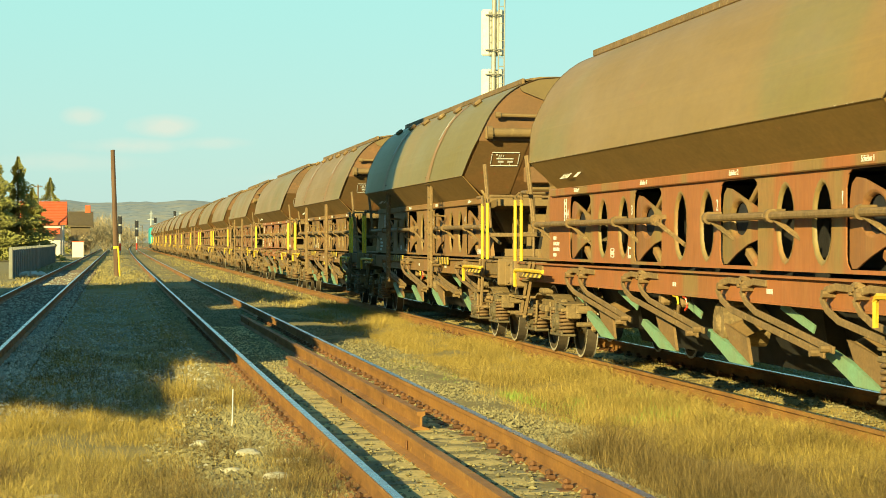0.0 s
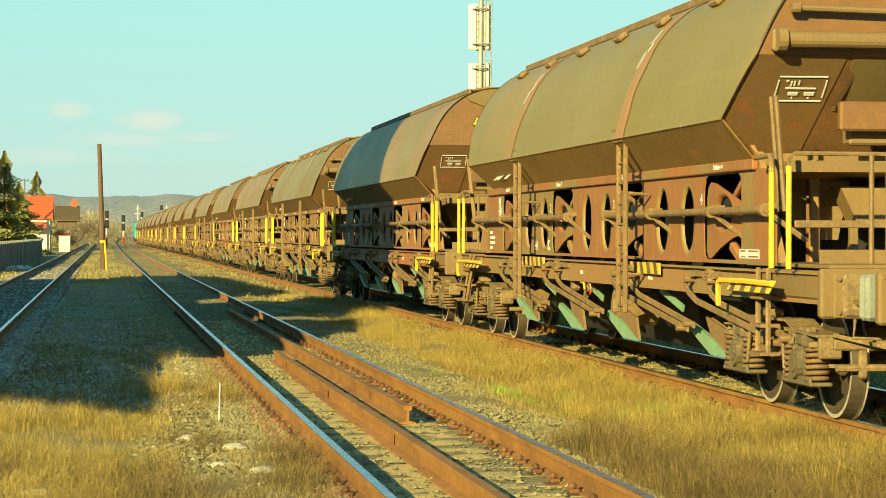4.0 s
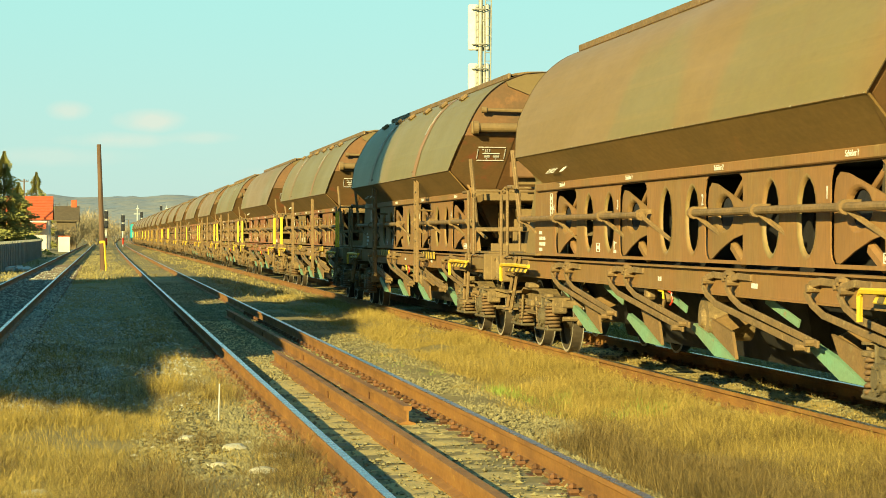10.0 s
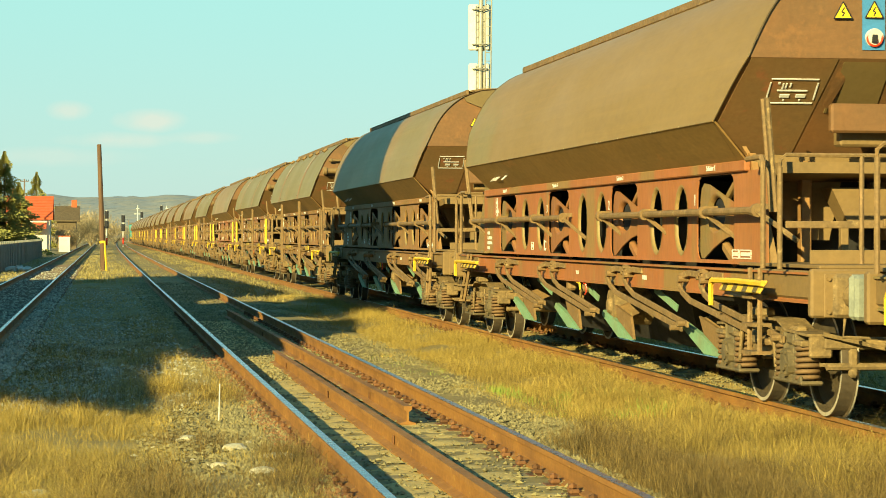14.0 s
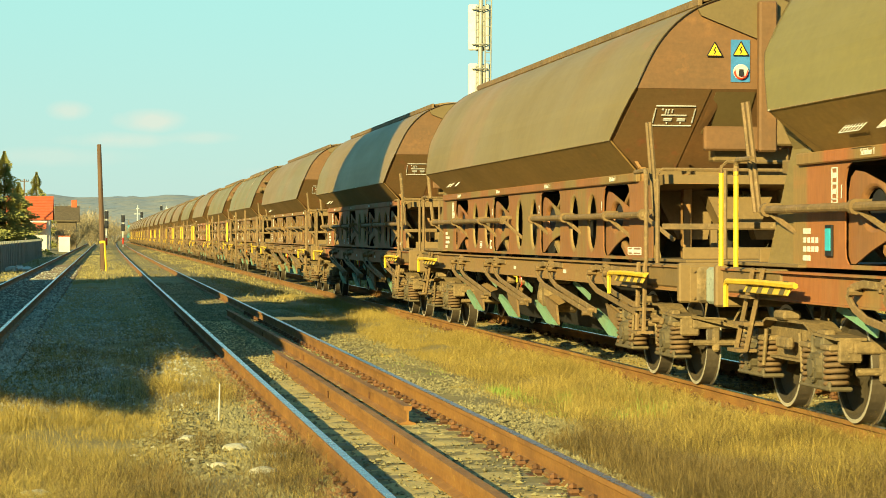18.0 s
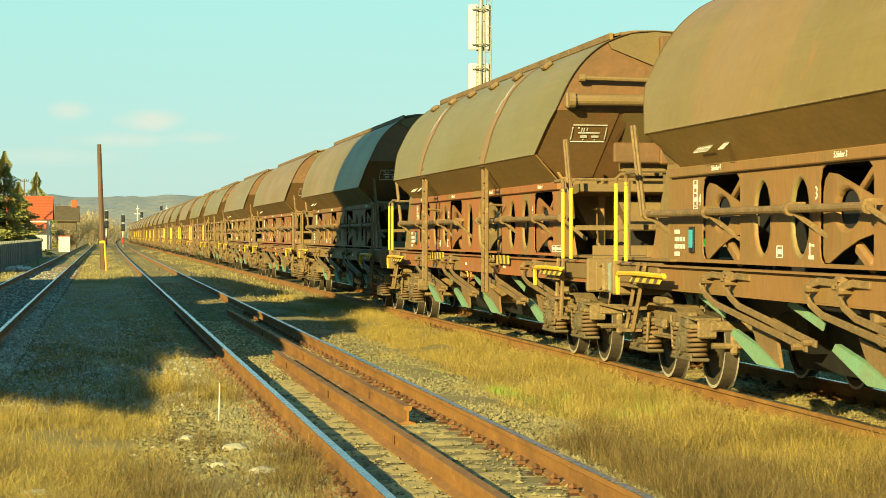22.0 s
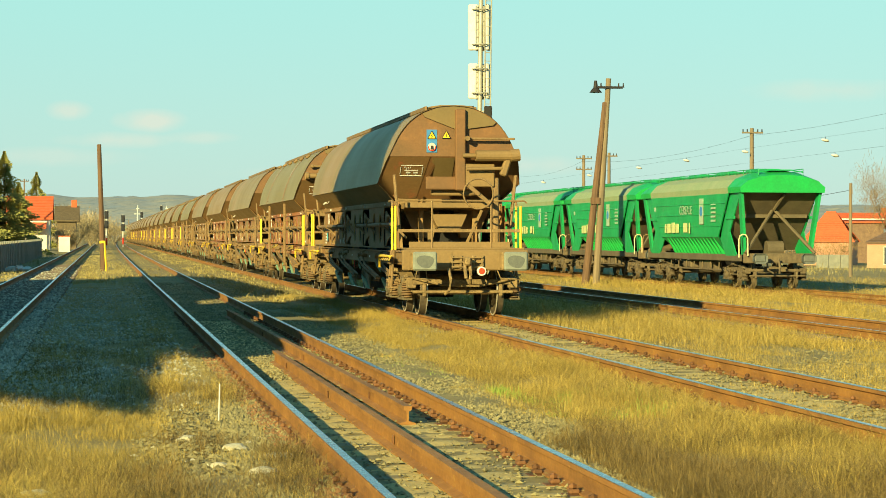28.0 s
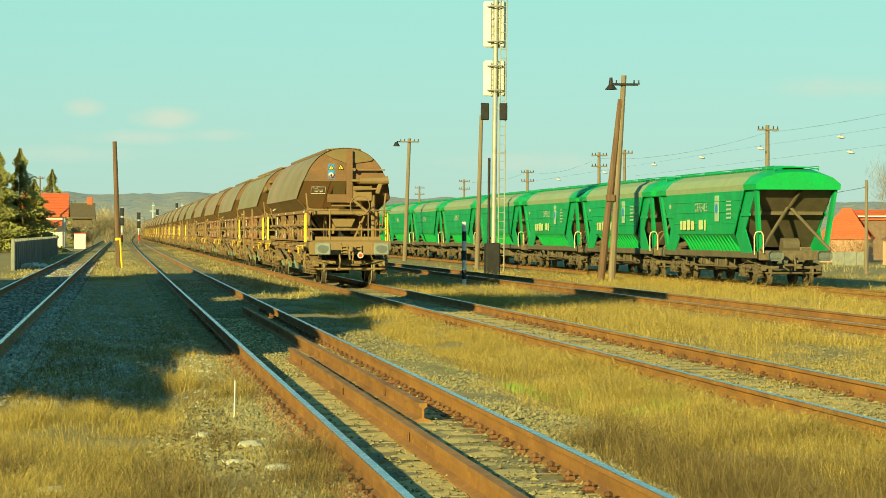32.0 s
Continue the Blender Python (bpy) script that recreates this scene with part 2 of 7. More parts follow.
GALV = surface("galvanised_steel", (0.40, 0.37, 0.28), (0.30, 0.28, 0.21), scale=3, rough=0.55, metal=0.4)
# the far pylons' grey carries the haze of the distance
HAZEGREY = plain("hazy_pale_steel", (0.42, 0.44, 0.38))
ANTENNA = plain("antenna_white", (0.56, 0.53, 0.44))
WALLC = surface("old_concrete", (0.24, 0.23, 0.17), (0.17, 0.17, 0.13), scale=1.5, fine=25, rough=0.9, bump=0.25)
PLASTER = surface("pale_plaster", (0.66, 0.58, 0.46), (0.56, 0.48, 0.37), scale=0.8, fine=20, rough=0.9)
PINK = surface("pink_plaster", (0.44, 0.225, 0.135), (0.38, 0.20, 0.12), scale=0.8, fine=20, rough=0.9)
ROOFRED = surface("red_roof_tiles", (0.55, 0.11, 0.035), (0.46, 0.09, 0.03), scale=2, fine=18, rough=0.85, vary=0.15)
ROOFBROWN = surface("brown_roof_tiles", (0.17, 0.105, 0.06), (0.13, 0.08, 0.05), scale=2, fine=18, rough=0.85)
GLASS = plain("window_dark_glass", (0.05, 0.06, 0.06), 0.15)
SOIL = surface("ground_soil", (0.255, 0.192, 0.060), (0.165, 0.126, 0.044), (0.17, 0.150, 0.042), scale=0.9, fine=16, rough=0.95, bump=0.8, spots=0.35, speckle=0.5)
DRYGRASS = surface("dry_grass", (0.385, 0.275, 0.066), (0.265, 0.190, 0.048), (0.205, 0.165, 0.038), scale=1.5, fine=25, rough=0.85, bump=0, spots=0.35, island=0.28, amount=0.4, gloss=0.12)
FRESH = surface("fresh_grass", (0.20, 0.29, 0.042), (0.24, 0.28, 0.052), scale=2, fine=25, rough=0.9, bump=0)
SCRUB = surface("dead_scrub", (0.205, 0.140, 0.046), (0.115, 0.082, 0.030), scale=2, fine=25, rough=0.95, bump=0, island=0.4, gloss=0.1)
# paler grey copy of the ballast that brightens the shaded ground by colour
SHADESTONE = surface("grey_shoulder_stone", (0.36, 0.35, 0.25), (0.26, 0.25, 0.17), scale=2.2, fine=22, rough=0.9, bump=0.3, island=0.35)
PALESTONE = surface("pale_limestone", (0.44, 0.40, 0.26), (0.33, 0.29, 0.18), scale=9, fine=40, rough=0.9, bump=0.3)
STONE = surface("ballast_stone", (0.225, 0.188, 0.078), (0.160, 0.135, 0.060), scale=2.2, fine=22, rough=0.9, bump=0.3, island=0.3)
LEAF = surface("conifer_needles", (0.170, 0.170, 0.036), (0.240, 0.215, 0.050), scale=1.4, fine=12, rough=0.85, bump=0)
BUSH = surface("dry_bush_twigs", (0.26, 0.165, 0.065), (0.18, 0.120, 0.050), scale=1.0, fine=14, rough=0.9, bump=0)
# paler copy of the bush twigs with distance haze put into the colour
HAZEBUSH = surface("hazy_dry_twigs", (0.36, 0.28, 0.145), (0.27, 0.215, 0.115), scale=1.0, fine=14, rough=0.95, bump=0, island=0.25)
BARK = surface("bark", (0.12, 0.085, 0.05), scale=3, rough=0.95)
# aerial haze is mixed into the hill's blue-grey colours
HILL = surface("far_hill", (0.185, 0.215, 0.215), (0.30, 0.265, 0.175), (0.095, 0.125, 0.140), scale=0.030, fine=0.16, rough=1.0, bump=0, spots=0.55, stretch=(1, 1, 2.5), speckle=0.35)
# grime of the running gear, also painted shade on the hopper end slopes
GRIMESHADE = surface("dark_grime", (0.145, 0.105, 0.052), (0.080, 0.060, 0.033), (0.20, 0.15, 0.072), scale=5, fine=45, rough=0.85, bump=0.2, spots=0.35)
TEAL = plain("teal_paint", (0.03, 0.33, 0.33))
TEALCAR = plain("teal_blue_car_paint", (0.06, 0.20, 0.24), 0.35)


# ---- mesh helpers ----
def link(name, bm, material, parent=None, label="", smooth=False):
    me = bpy.data.meshes.new(name)
    bm.to_mesh(me)
    bm.free()
    me.materials.append(material)
    if smooth:
        me.shade_smooth()
    ob = new(name, me)
    if parent:
        ob.parent = parent
    return tagged(ob, label)


def part(name, bm, material, parent, label="", smooth=False):
    return link(name, bm, material, parent, label, smooth)


def again(ob, m, parent=None):
    """One more part on the same mesh."""
    o = new(ob.name.split(".")[0], ob.data)
    o.parent = parent or ob.parent
    o.matrix_basis = m
    return o


def thing(name, m, label, category, group="", kind=""):
    e = new(name)
    e.empty_display_size = 0.2
    e.matrix_world = m
    return tagged(e, label, category, group, kind)


def box(bm, c, s, bevel=0.0, rot=None):
    m = Matrix.Translation(c) @ (rot or Matrix()) @ Matrix.Diagonal((*s, 1))
    v = bmesh.ops.create_cube(bm, size=1, matrix=m)["verts"]
    if bevel:
        e = list({e for x in v for e in x.link_edges})
        bmesh.ops.bevel(bm, geom=e, offset=bevel, segments=1, affect="EDGES")
    return bm


def B(c, s, bevel=0.0, rot=None):
    return box(bmesh.new(), c, s, bevel, rot)


def rod(bm, a, b, r, r2=None, n=8):
    a, b = Vector(a), Vector(b)
    d = b - a
    m = Matrix.Translation((a + b) / 2) @ d.to_track_quat("Z", "Y").to_matrix().to_4x4()
    bmesh.ops.create_cone(bm, cap_ends=True, segments=n, radius1=r, radius2=r if r2 is None else r2, depth=d.length, matrix=m)
    return bm


def path(bm, pts, r, n=6):
    """One bent tube through the points."""
    pts = [Vector(p) for p in pts]
    rings = []
    up = Vector((0.31, 0.17, 0.93))
    for i, p in enumerate(pts):
        t = (pts[min(i + 1, len(pts) - 1)] - pts[max(i - 1, 0)]).normalized()
        u = t.cross(up).normalized()
        w = t.cross(u)
        rings.append([p + (u * math.cos(2 * math.pi * k / n) + w * math.sin(2 * math.pi * k / n)) * r for k in range(n)])
    return loft(bm, rings)


def ring(bm, c, axis, R, r, n=20, k=6):
    q = Vector(axis).to_track_quat("Z", "Y").to_matrix()
    vs = []
    for i in range(n):
        a = 2 * math.pi * i / n
        u = q @ Vector((math.cos(a), math.sin(a), 0))
        w = q @ Vector((0, 0, 1))
        vs.append([bm.verts.new(Vector(c) + u * (R + r * math.cos(2 * math.pi * j / k)) + w * r * math.sin(2 * math.pi * j / k)) for j in range(k)])
    for i in range(n):
        for j in range(k):
            bm.faces.new((vs[i][j], vs[(i + 1) % n][j], vs[(i + 1) % n][(j + 1) % k], vs[i][(j + 1) % k]))
    return bm


def loft(bm, sections, cap=True):
    """Skin rings of equal length; each section is a closed ring of points."""
    rings = [[bm.verts.new(p) for p in s] for s in sections]
    n = len(rings[0])
    for a, b in zip(rings, rings[1:]):
        for i in range(n):
            bm.faces.new((a[i], a[(i + 1) % n], b[(i + 1) % n], b[i]))
    if cap:
        bm.faces.new(rings[0][::-1])
        bm.faces.new(rings[-1])
    bmesh.ops.recalc_face_normals(bm, faces=bm.faces)
    return bm


def sheet_with_holes(bm, outer, holes, place, thick):
    """A flat plate with holes; place maps plate coordinates (u, v, depth) to space."""
    edges = []
    for loop in [outer] + holes:
        vs = [bm.verts.new((u, v, 0)) for u, v in loop]
        edges += [bm.edges.new((vs[i], vs[(i + 1) % len(vs)])) for i in range(len(vs))]
    bmesh.ops.triangle_fill(bm, edges=edges, use_beauty=True)
    faces = [f for f in bm.faces]
    out = bmesh.ops.extrude_face_region(bm, geom=faces)
    for v in out["geom"]:
        if isinstance(v, bmesh.types.BMVert):
            v.co.z = thick
    for v in bm.verts:
        v.co = place(*v.co)
    bmesh.ops.recalc_face_normals(bm, faces=bm.faces)
    return bm


def raw(name, verts, faces, material, parent=None, label="", smooth=False):
    me = bpy.data.meshes.new(name)
    me.from_pydata([tuple(v) for v in verts], [], [tuple(f) for f in faces])
    me.materials.append(material)
    if smooth:
        me.shade_smooth()
    ob = new(name, me)
    if parent:
        ob.parent = parent
    return tagged(ob, label)


def lettering(name, words, size, material, parent, m):
    """Raised letters in the built-in font, as a mesh."""
    cu = bpy.data.curves.new(name, "FONT")
    cu.body, cu.size, cu.align_x, cu.extrude = words, size, "CENTER", 0.002
    tmp = bpy.data.objects.new(name, cu)
    me = bpy.data.meshes.new_from_object(tmp)
    bpy.data.objects.remove(tmp)
    me.materials.clear()
    me.materials.append(material)
    ob = new(name, me)
    ob.parent = parent
    ob.matrix_basis = m
    return ob


# ---- ground and tracks ----
def gz(x, y):
    """Height of the bare ground; the rails' tops near the camera are at 0."""
    k = min(1, max(0, (x - 8.5) / 14))
    z = -0.24 - 0.26 * k * k * (3 - 2 * k)
    for c in (2.43, 6.94):
        z += 0.062 * min(1, max(0, (2.2 - abs(x - c)) / 0.6))
    z += 0.03 * min(1, max(0, 1 - abs(x - 1.15) / 0.5))
    if x > 37 and y > 118:
        a, b = min(1, (x - 37) / 22), min(1, (y - 118) / 100)
        z -= 2.65 * a * a * (3 - 2 * a) * b * b * (3 - 2 * b)
    return z


def ground_sheet():
    xs = [-2500, -900, -300, -120, -60, -30] + list(np.arange(-14, 40.1, 0.4)) + [50, 70, 100, 160, 300, 900, 2500]
    ys = [-900, -200, -60, -20, 0, 6] + list(np.arange(10, 60, 0.6)) + list(np.arange(60, 130, 2.5)) + [140, 160, 190, 230, 300, 400, 600, 900, 1500, 2600]
    vs, fs = [], []
    for j, y in enumerate(ys):
        for i, x in enumerate(xs):
            near = 1 if (-14 < x < 40 and 9 < y < 130) else 0
            on_track = any(abs(x - c) < 1.1 for c in (-2.35, 2.43, 6.94, 13.75))
            b = near * (0.012 if on_track else 0.07) * noise.noise(Vector((x * 0.9, y * 0.5, 0))) + near * 0.012 * noise.noise(Vector((x * 3, y * 2, 4)))
            vs.append((x, y, gz(x, y) + b))
    n = len(xs)
    for j in range(len(ys) - 1):
        for i in range(n - 1):
            fs.append((j * n + i, j * n + i + 1, (j + 1) * n + i + 1, (j + 1) * n + i))
    return tagged(raw("ground", vs, fs, SOIL, smooth=True), "dry yellow-brown railway yard ground with sparse grass", "ground", kind="structure")


ground_sheet()

RAIL = [(-0.036, 0), (0.036, 0), (0.036, -0.035), (0.010, -0.05), (0.009, -0.135), (0.072, -0.155), (0.072, -0.168),
        (-0.072, -0.168), (-0.072, -0.155), (-0.009, -0.135), (-0.010, -0.05), (-0.036, -0.035)]


def rail(parent, pts, shine=True, name="rail", z=0.0):
    """One rail along a line of (x, y), with a worn top strip."""
    bm = bmesh.new()
    loft(bm, [[(x + a, y, z + b) for a, b in RAIL] for x, y in pts])
    ob = part(name, bm, RUST, parent, "rust-brown rail")
    if shine:
        bm = bmesh.new()
        loft(bm, [[(x + a, y, z + b) for a, b in ((-0.030, 0.0005), (0.030, 0.0005), (0.030, 0.004), (-0.030, 0.004))] for x, y in pts])
        part("running_surface", bm, STEEL, ob, "polished top of the rail")
    return ob


def track(name, x0, y0, y1, z, label, bend=None, sleepers=None, mat=None, shine=True, detail=False, every=0.62):
    t = thing(name, Matrix(), label, "railway track", kind="structure")
    off = bend or (lambda y: 0)
    ys = [y for y in (y0, 40, 80, 120, 160, 200, 240, 280, 320, 400, 500, 650, 900) if y0 <= y <= y1]
    for s in (-0.75, 0.75):
        rail(t, [(x0 + s + off(y), y) for y in ys], shine, z=z)
    if sleepers:
        bm = B((0, 0, 0), (2.5, 0.25, 0.14), 0.02)
        first = None
        y = sleepers[0]
        while y < sleepers[1]:
            m = pose(x0 + off(y) + random.uniform(-0.03, 0.03), y, z - 0.245 + random.uniform(-0.006, 0.006), 0, 0, random.uniform(-0.8, 0.8))
            if first is None:
                first = part("sleeper", bm, mat or SLEEPER, t)
                first.matrix_basis = m
            else:
                again(first, m)
            y += every
    if detail:
        # clip plates and bolts on every sleeper, on both sides of both rails
        bm = bmesh.new()
        box(bm, (0, 0, 0.008), (0.34, 0.17, 0.022), 0.004)
        clip = part("base_plate", bm, RUSTDARK, t, "rusty rail base plate")
        bm = bmesh.new()
        box(bm, (0.0, 0, 0.02), (0.075, 0.10, 0.035), 0.012)
        rod(bm, (0.01, 0, 0.02), (0.01, 0, 0.075), 0.016, n=6)
        rod(bm, (0.01, 0, 0.045), (0.01, 0, 0.066), 0.03, n=6)
        bolt = part("rail_clip", bm, RUSTDARK, t, "rusty bolted rail clip")
        k = 0
        y = sleepers[0]
        while y < detail:
            for s in (-0.75, 0.75):
                for side in (-1, 1):
                    m = pose(x0 + off(y) + s + side * 0.098, y, z - 0.168, 0, 0, 0 if side > 0 else 180)
                    if k == 0:
                        bolt.matrix_basis = m
                    else:
                        again(bolt, m)
                    k += 1
                if y == sleepers[0] and s < 0:
                    clip.matrix_basis = pose(x0 + s, y, z - 0.185)
                else:
                    again(clip, pose(x0 + s + off(y), y, z - 0.185))
            y += every
    return t


def bend_main(y):
    return 0.0 if y < 60 else 0.0000085 * (y - 60) ** 2


track("track_1", 2.43, 9, 900, 0.0, "rusty running track with concrete sleepers in ballast", bend_main, (12.4, 84), SLEEPER, True, 48)
track("track_2", 6.94, 4, 900, 0.0, "rusty track on sleepers half hidden by dry grass", None, (14.2, 76), SLEEPER, True, 44)
track("track_3", 13.75, 20, 900, -0.06, "rusty siding track overgrown with dry grass", None, (28, 100), WOODEN, True)
track("track_4", 23.4, 40, 500, -0.30, "rusty siding track under parked green wagons", None, (56, 100), WOODEN, False)
track("track_5", -2.35, 30, 900, 0.0, "worn track in shade beside a concrete fence", lambda y: 0.0016 * max(0, y - 60), (32, 130), WOODEN, True)


SAND = surface("sandy_dust", (0.47, 0.335, 0.105), (0.36, 0.265, 0.090), (0.25, 0.20, 0.070), scale=2.2, fine=26, rough=0.95, bump=0.3, spots=0.4, speckle=0.5)


def sandy_bed(xc, y0, y1, seed):
    """Trodden sand that half covers the sleepers between the rails."""
    xs, ys = np.linspace(xc - 0.66, xc + 0.66, 14), np.arange(y0, y1, 0.13)
    vs = []
    for y in ys:
        dip = 0.008 * math.cos(2 * math.pi * (y - y0) / 0.62)
        for x in xs:
            edge = 0.02 * max(0, abs(x - xc) - 0.5) / 0.16
            vs.append((x, y, -0.172 + dip - edge + 0.020 * noise.noise(Vector((x * 2.3, y * 1.6, seed))) + 0.010 * noise.noise(Vector((x * 7, y * 6, seed)))))
    n = len(xs)
    fs = [(j * n + i, j * n + i + 1, j * n + n + i + 1, j * n + n + i) for j in range(len(ys) - 1) for i in range(n - 1)]
    tagged(raw("track_bed", vs, fs, SAND, smooth=True), "sandy trodden soil half covering the sleepers", "ground", kind="structure")


sandy_bed(2.43, 12.4, 44, 3)
sandy_bed(6.94, 14.2, 50, 8)


def loose_rail(xa, ya, xb, yb, z, label):
    t = thing("spare_rail", Matrix(), label, "rail", "spare rails between the running rails")
    bm = bmesh.new()
    loft(bm, [[(xa + (xb - xa) * k + a * 1.05, ya + (yb - ya) * k, z + b) for a, b in RAIL] for k in (0, 0.25, 0.5, 0.75, 1)])
    part("rail_bar", bm, RUST, t)
    lug = None
    for k in np.linspace(0.1, 0.9, 4):
        m = pose(xa + (xb - xa) * k - 0.02, ya + (yb - ya) * k, z - 0.09)
        if lug is None:
            lug = part("lug", B((0, 0, 0), (0.012, 0.045, 0.07), 0.004), RUSTDARK, t, "small rusty lug on the rail web")
            lug.matrix_basis = m
        else:
            again(lug, m)


loose_rail(2.74, 19.76, 2.62, 46.3, -0.002, "rust-orange spare rail lying upright between running rails")
loose_rail(2.34, 10.5, 2.31, 29.6, -0.002, "long rust-orange guard rail beside the spare rail")


# ---- hopper wagons of the moving train ----
LEN = 19.05           # length of the underframe
PITCH = 19.57         # from wagon to wagon
REAR, FRONT = -0.68, 18.89   # buffer faces
SIDE = 1.08           # half width at the side panels
MID = LEN / 2
# half outline of the hopper above the side panels: x, z
HALF = [(0.0, 4.13), (0.32, 4.10), (0.62, 3.99), (0.86, 3.82), (1.05, 3.60), (1.20, 3.33), (1.34, 3.00), (1.45, 2.58), (1.10, 2.235)]
OPEN = [3.32, 7.10, 10.72, 14.32]
LENS = [4.58, 5.60, 8.22, 9.26, 11.88, 12.97]
LEVER = [4.12, 7.27, 11.28, 14.45]   # tops of the long chute levers
TIP = [3.2, 6.88, 9.67, 12.6]        # lower ends of the chutes


RIMPAINT = surface("hole_edge_paint", (0.21, 0.165, 0.058), (0.25, 0.135, 0.045), scale=1.6, fine=18, rough=0.6, bump=0.05)
SILL = surface("sole_bar_paint", (0.275, 0.140, 0.047), (0.235, 0.150, 0.053), (0.29, 0.20, 0.073), scale=0.9, fine=25, rough=0.62, bump=0.06, stretch=(1, 0.4, 1), spots=0.3, patch=((0.190, 0.145, 0.052), 0.55))


def rounded(pts, n=3):
    """The same curve with n points for each step, bent smoothly through the given ones."""
    out = []
    for i in range(len(pts) - 1):
        p0, p1, p2, p3 = pts[max(0, i - 1)], pts[i], pts[i + 1], pts[min(len(pts) - 1, i + 2)]
        for k in range(n):
            u = k / n
            out.append(tuple(0.5 * (2 * b + (c - a) * u + (2 * a - 5 * b + 4 * c - d) * u * u + (3 * b - a - 3 * c + d) * u ** 3) for a, b, c, d in zip(p0, p1, p2, p3)))
    return out + [pts[-1]]


ARC = rounded(HALF[:8]) + [HALF[8]]


def outline(y_of):
    pts = [(x, y_of(z), z) for x, z in ARC] + [(-x, y_of(z), z) for x, z in ARC[:0:-1]]
    return pts


def lens(c, z0, z1, w):
    zm, hh = (z0 + z1) / 2, (z1 - z0) / 2
    pts = []
    for i in range(16):
        a = 2 * math.pi * i / 16
        ca, sa = math.cos(a), math.sin(a)
        pts.append((c + w / 2 * math.copysign(abs(ca) ** 1.15, ca), zm + hh * math.copysign(abs(sa) ** 0.8, sa)))
    return pts


def build_wheelset(w, y):
    ax = part("wheelset", rod(bmesh.new(), (-0.98, 0, 0), (0.98, 0, 0), 0.075, n=10), GRIME, w, "greasy steel axle")
    ax.matrix_basis = pose(0, y, 0.46)
    first = None
    for s in (-1, 1):
        bm = bmesh.new()
        prof = [(-0.068, 0.46), (0.0, 0.462), (0.05, 0.465), (0.055, 0.487), (0.068, 0.487), (0.068, 0.40), (0.03, 0.38), (0.02, 0.16), (0.06, 0.14), (0.06, 0.07), (-0.09, 0.07), (-0.09, 0.14), (-0.02, 0.16), (-0.03, 0.38), (-0.068, 0.40)]
        n = 28
        rings = [[bm.verts.new((s * (0.75 - x), r * math.cos(2 * math.pi * i / n), r * math.sin(2 * math.pi * i / n))) for x, r in prof] for i in range(n)]
        k = len(prof)
        for i in range(n):
            for j in range(k):
                bm.faces.new((rings[i][j], rings[(i + 1) % n][j], rings[(i + 1) % n][(j + 1) % k], rings[i][(j + 1) % k]))
        bmesh.ops.recalc_face_normals(bm, faces=bm.faces)
        part("wheel", bm, WHEELFACE, ax, "oily steel wheel, blackened further for shadow")
        bm = bmesh.new()
        n = 36
        loft(bm, [[(s * (0.75 - x), r * math.cos(2 * math.pi * i / n), r * math.sin(2 * math.pi * i / n)) for i in range(n)] for x, r in ((-0.071, 0.43), (-0.071, 0.462), (0.0, 0.465), (0.05, 0.468), (0.056, 0.490), (0.071, 0.490), (0.071, 0.46))], cap=False)
        t_ = part("tread", bm, TREAD, ax, "worn wheel tread with bright edges")
        t_.data.materials.append(RIM)
        for p_ in t_.data.polygons:
            if p_.index < n or p_.index >= 4 * n:
                p_.material_index = 1
    return ax


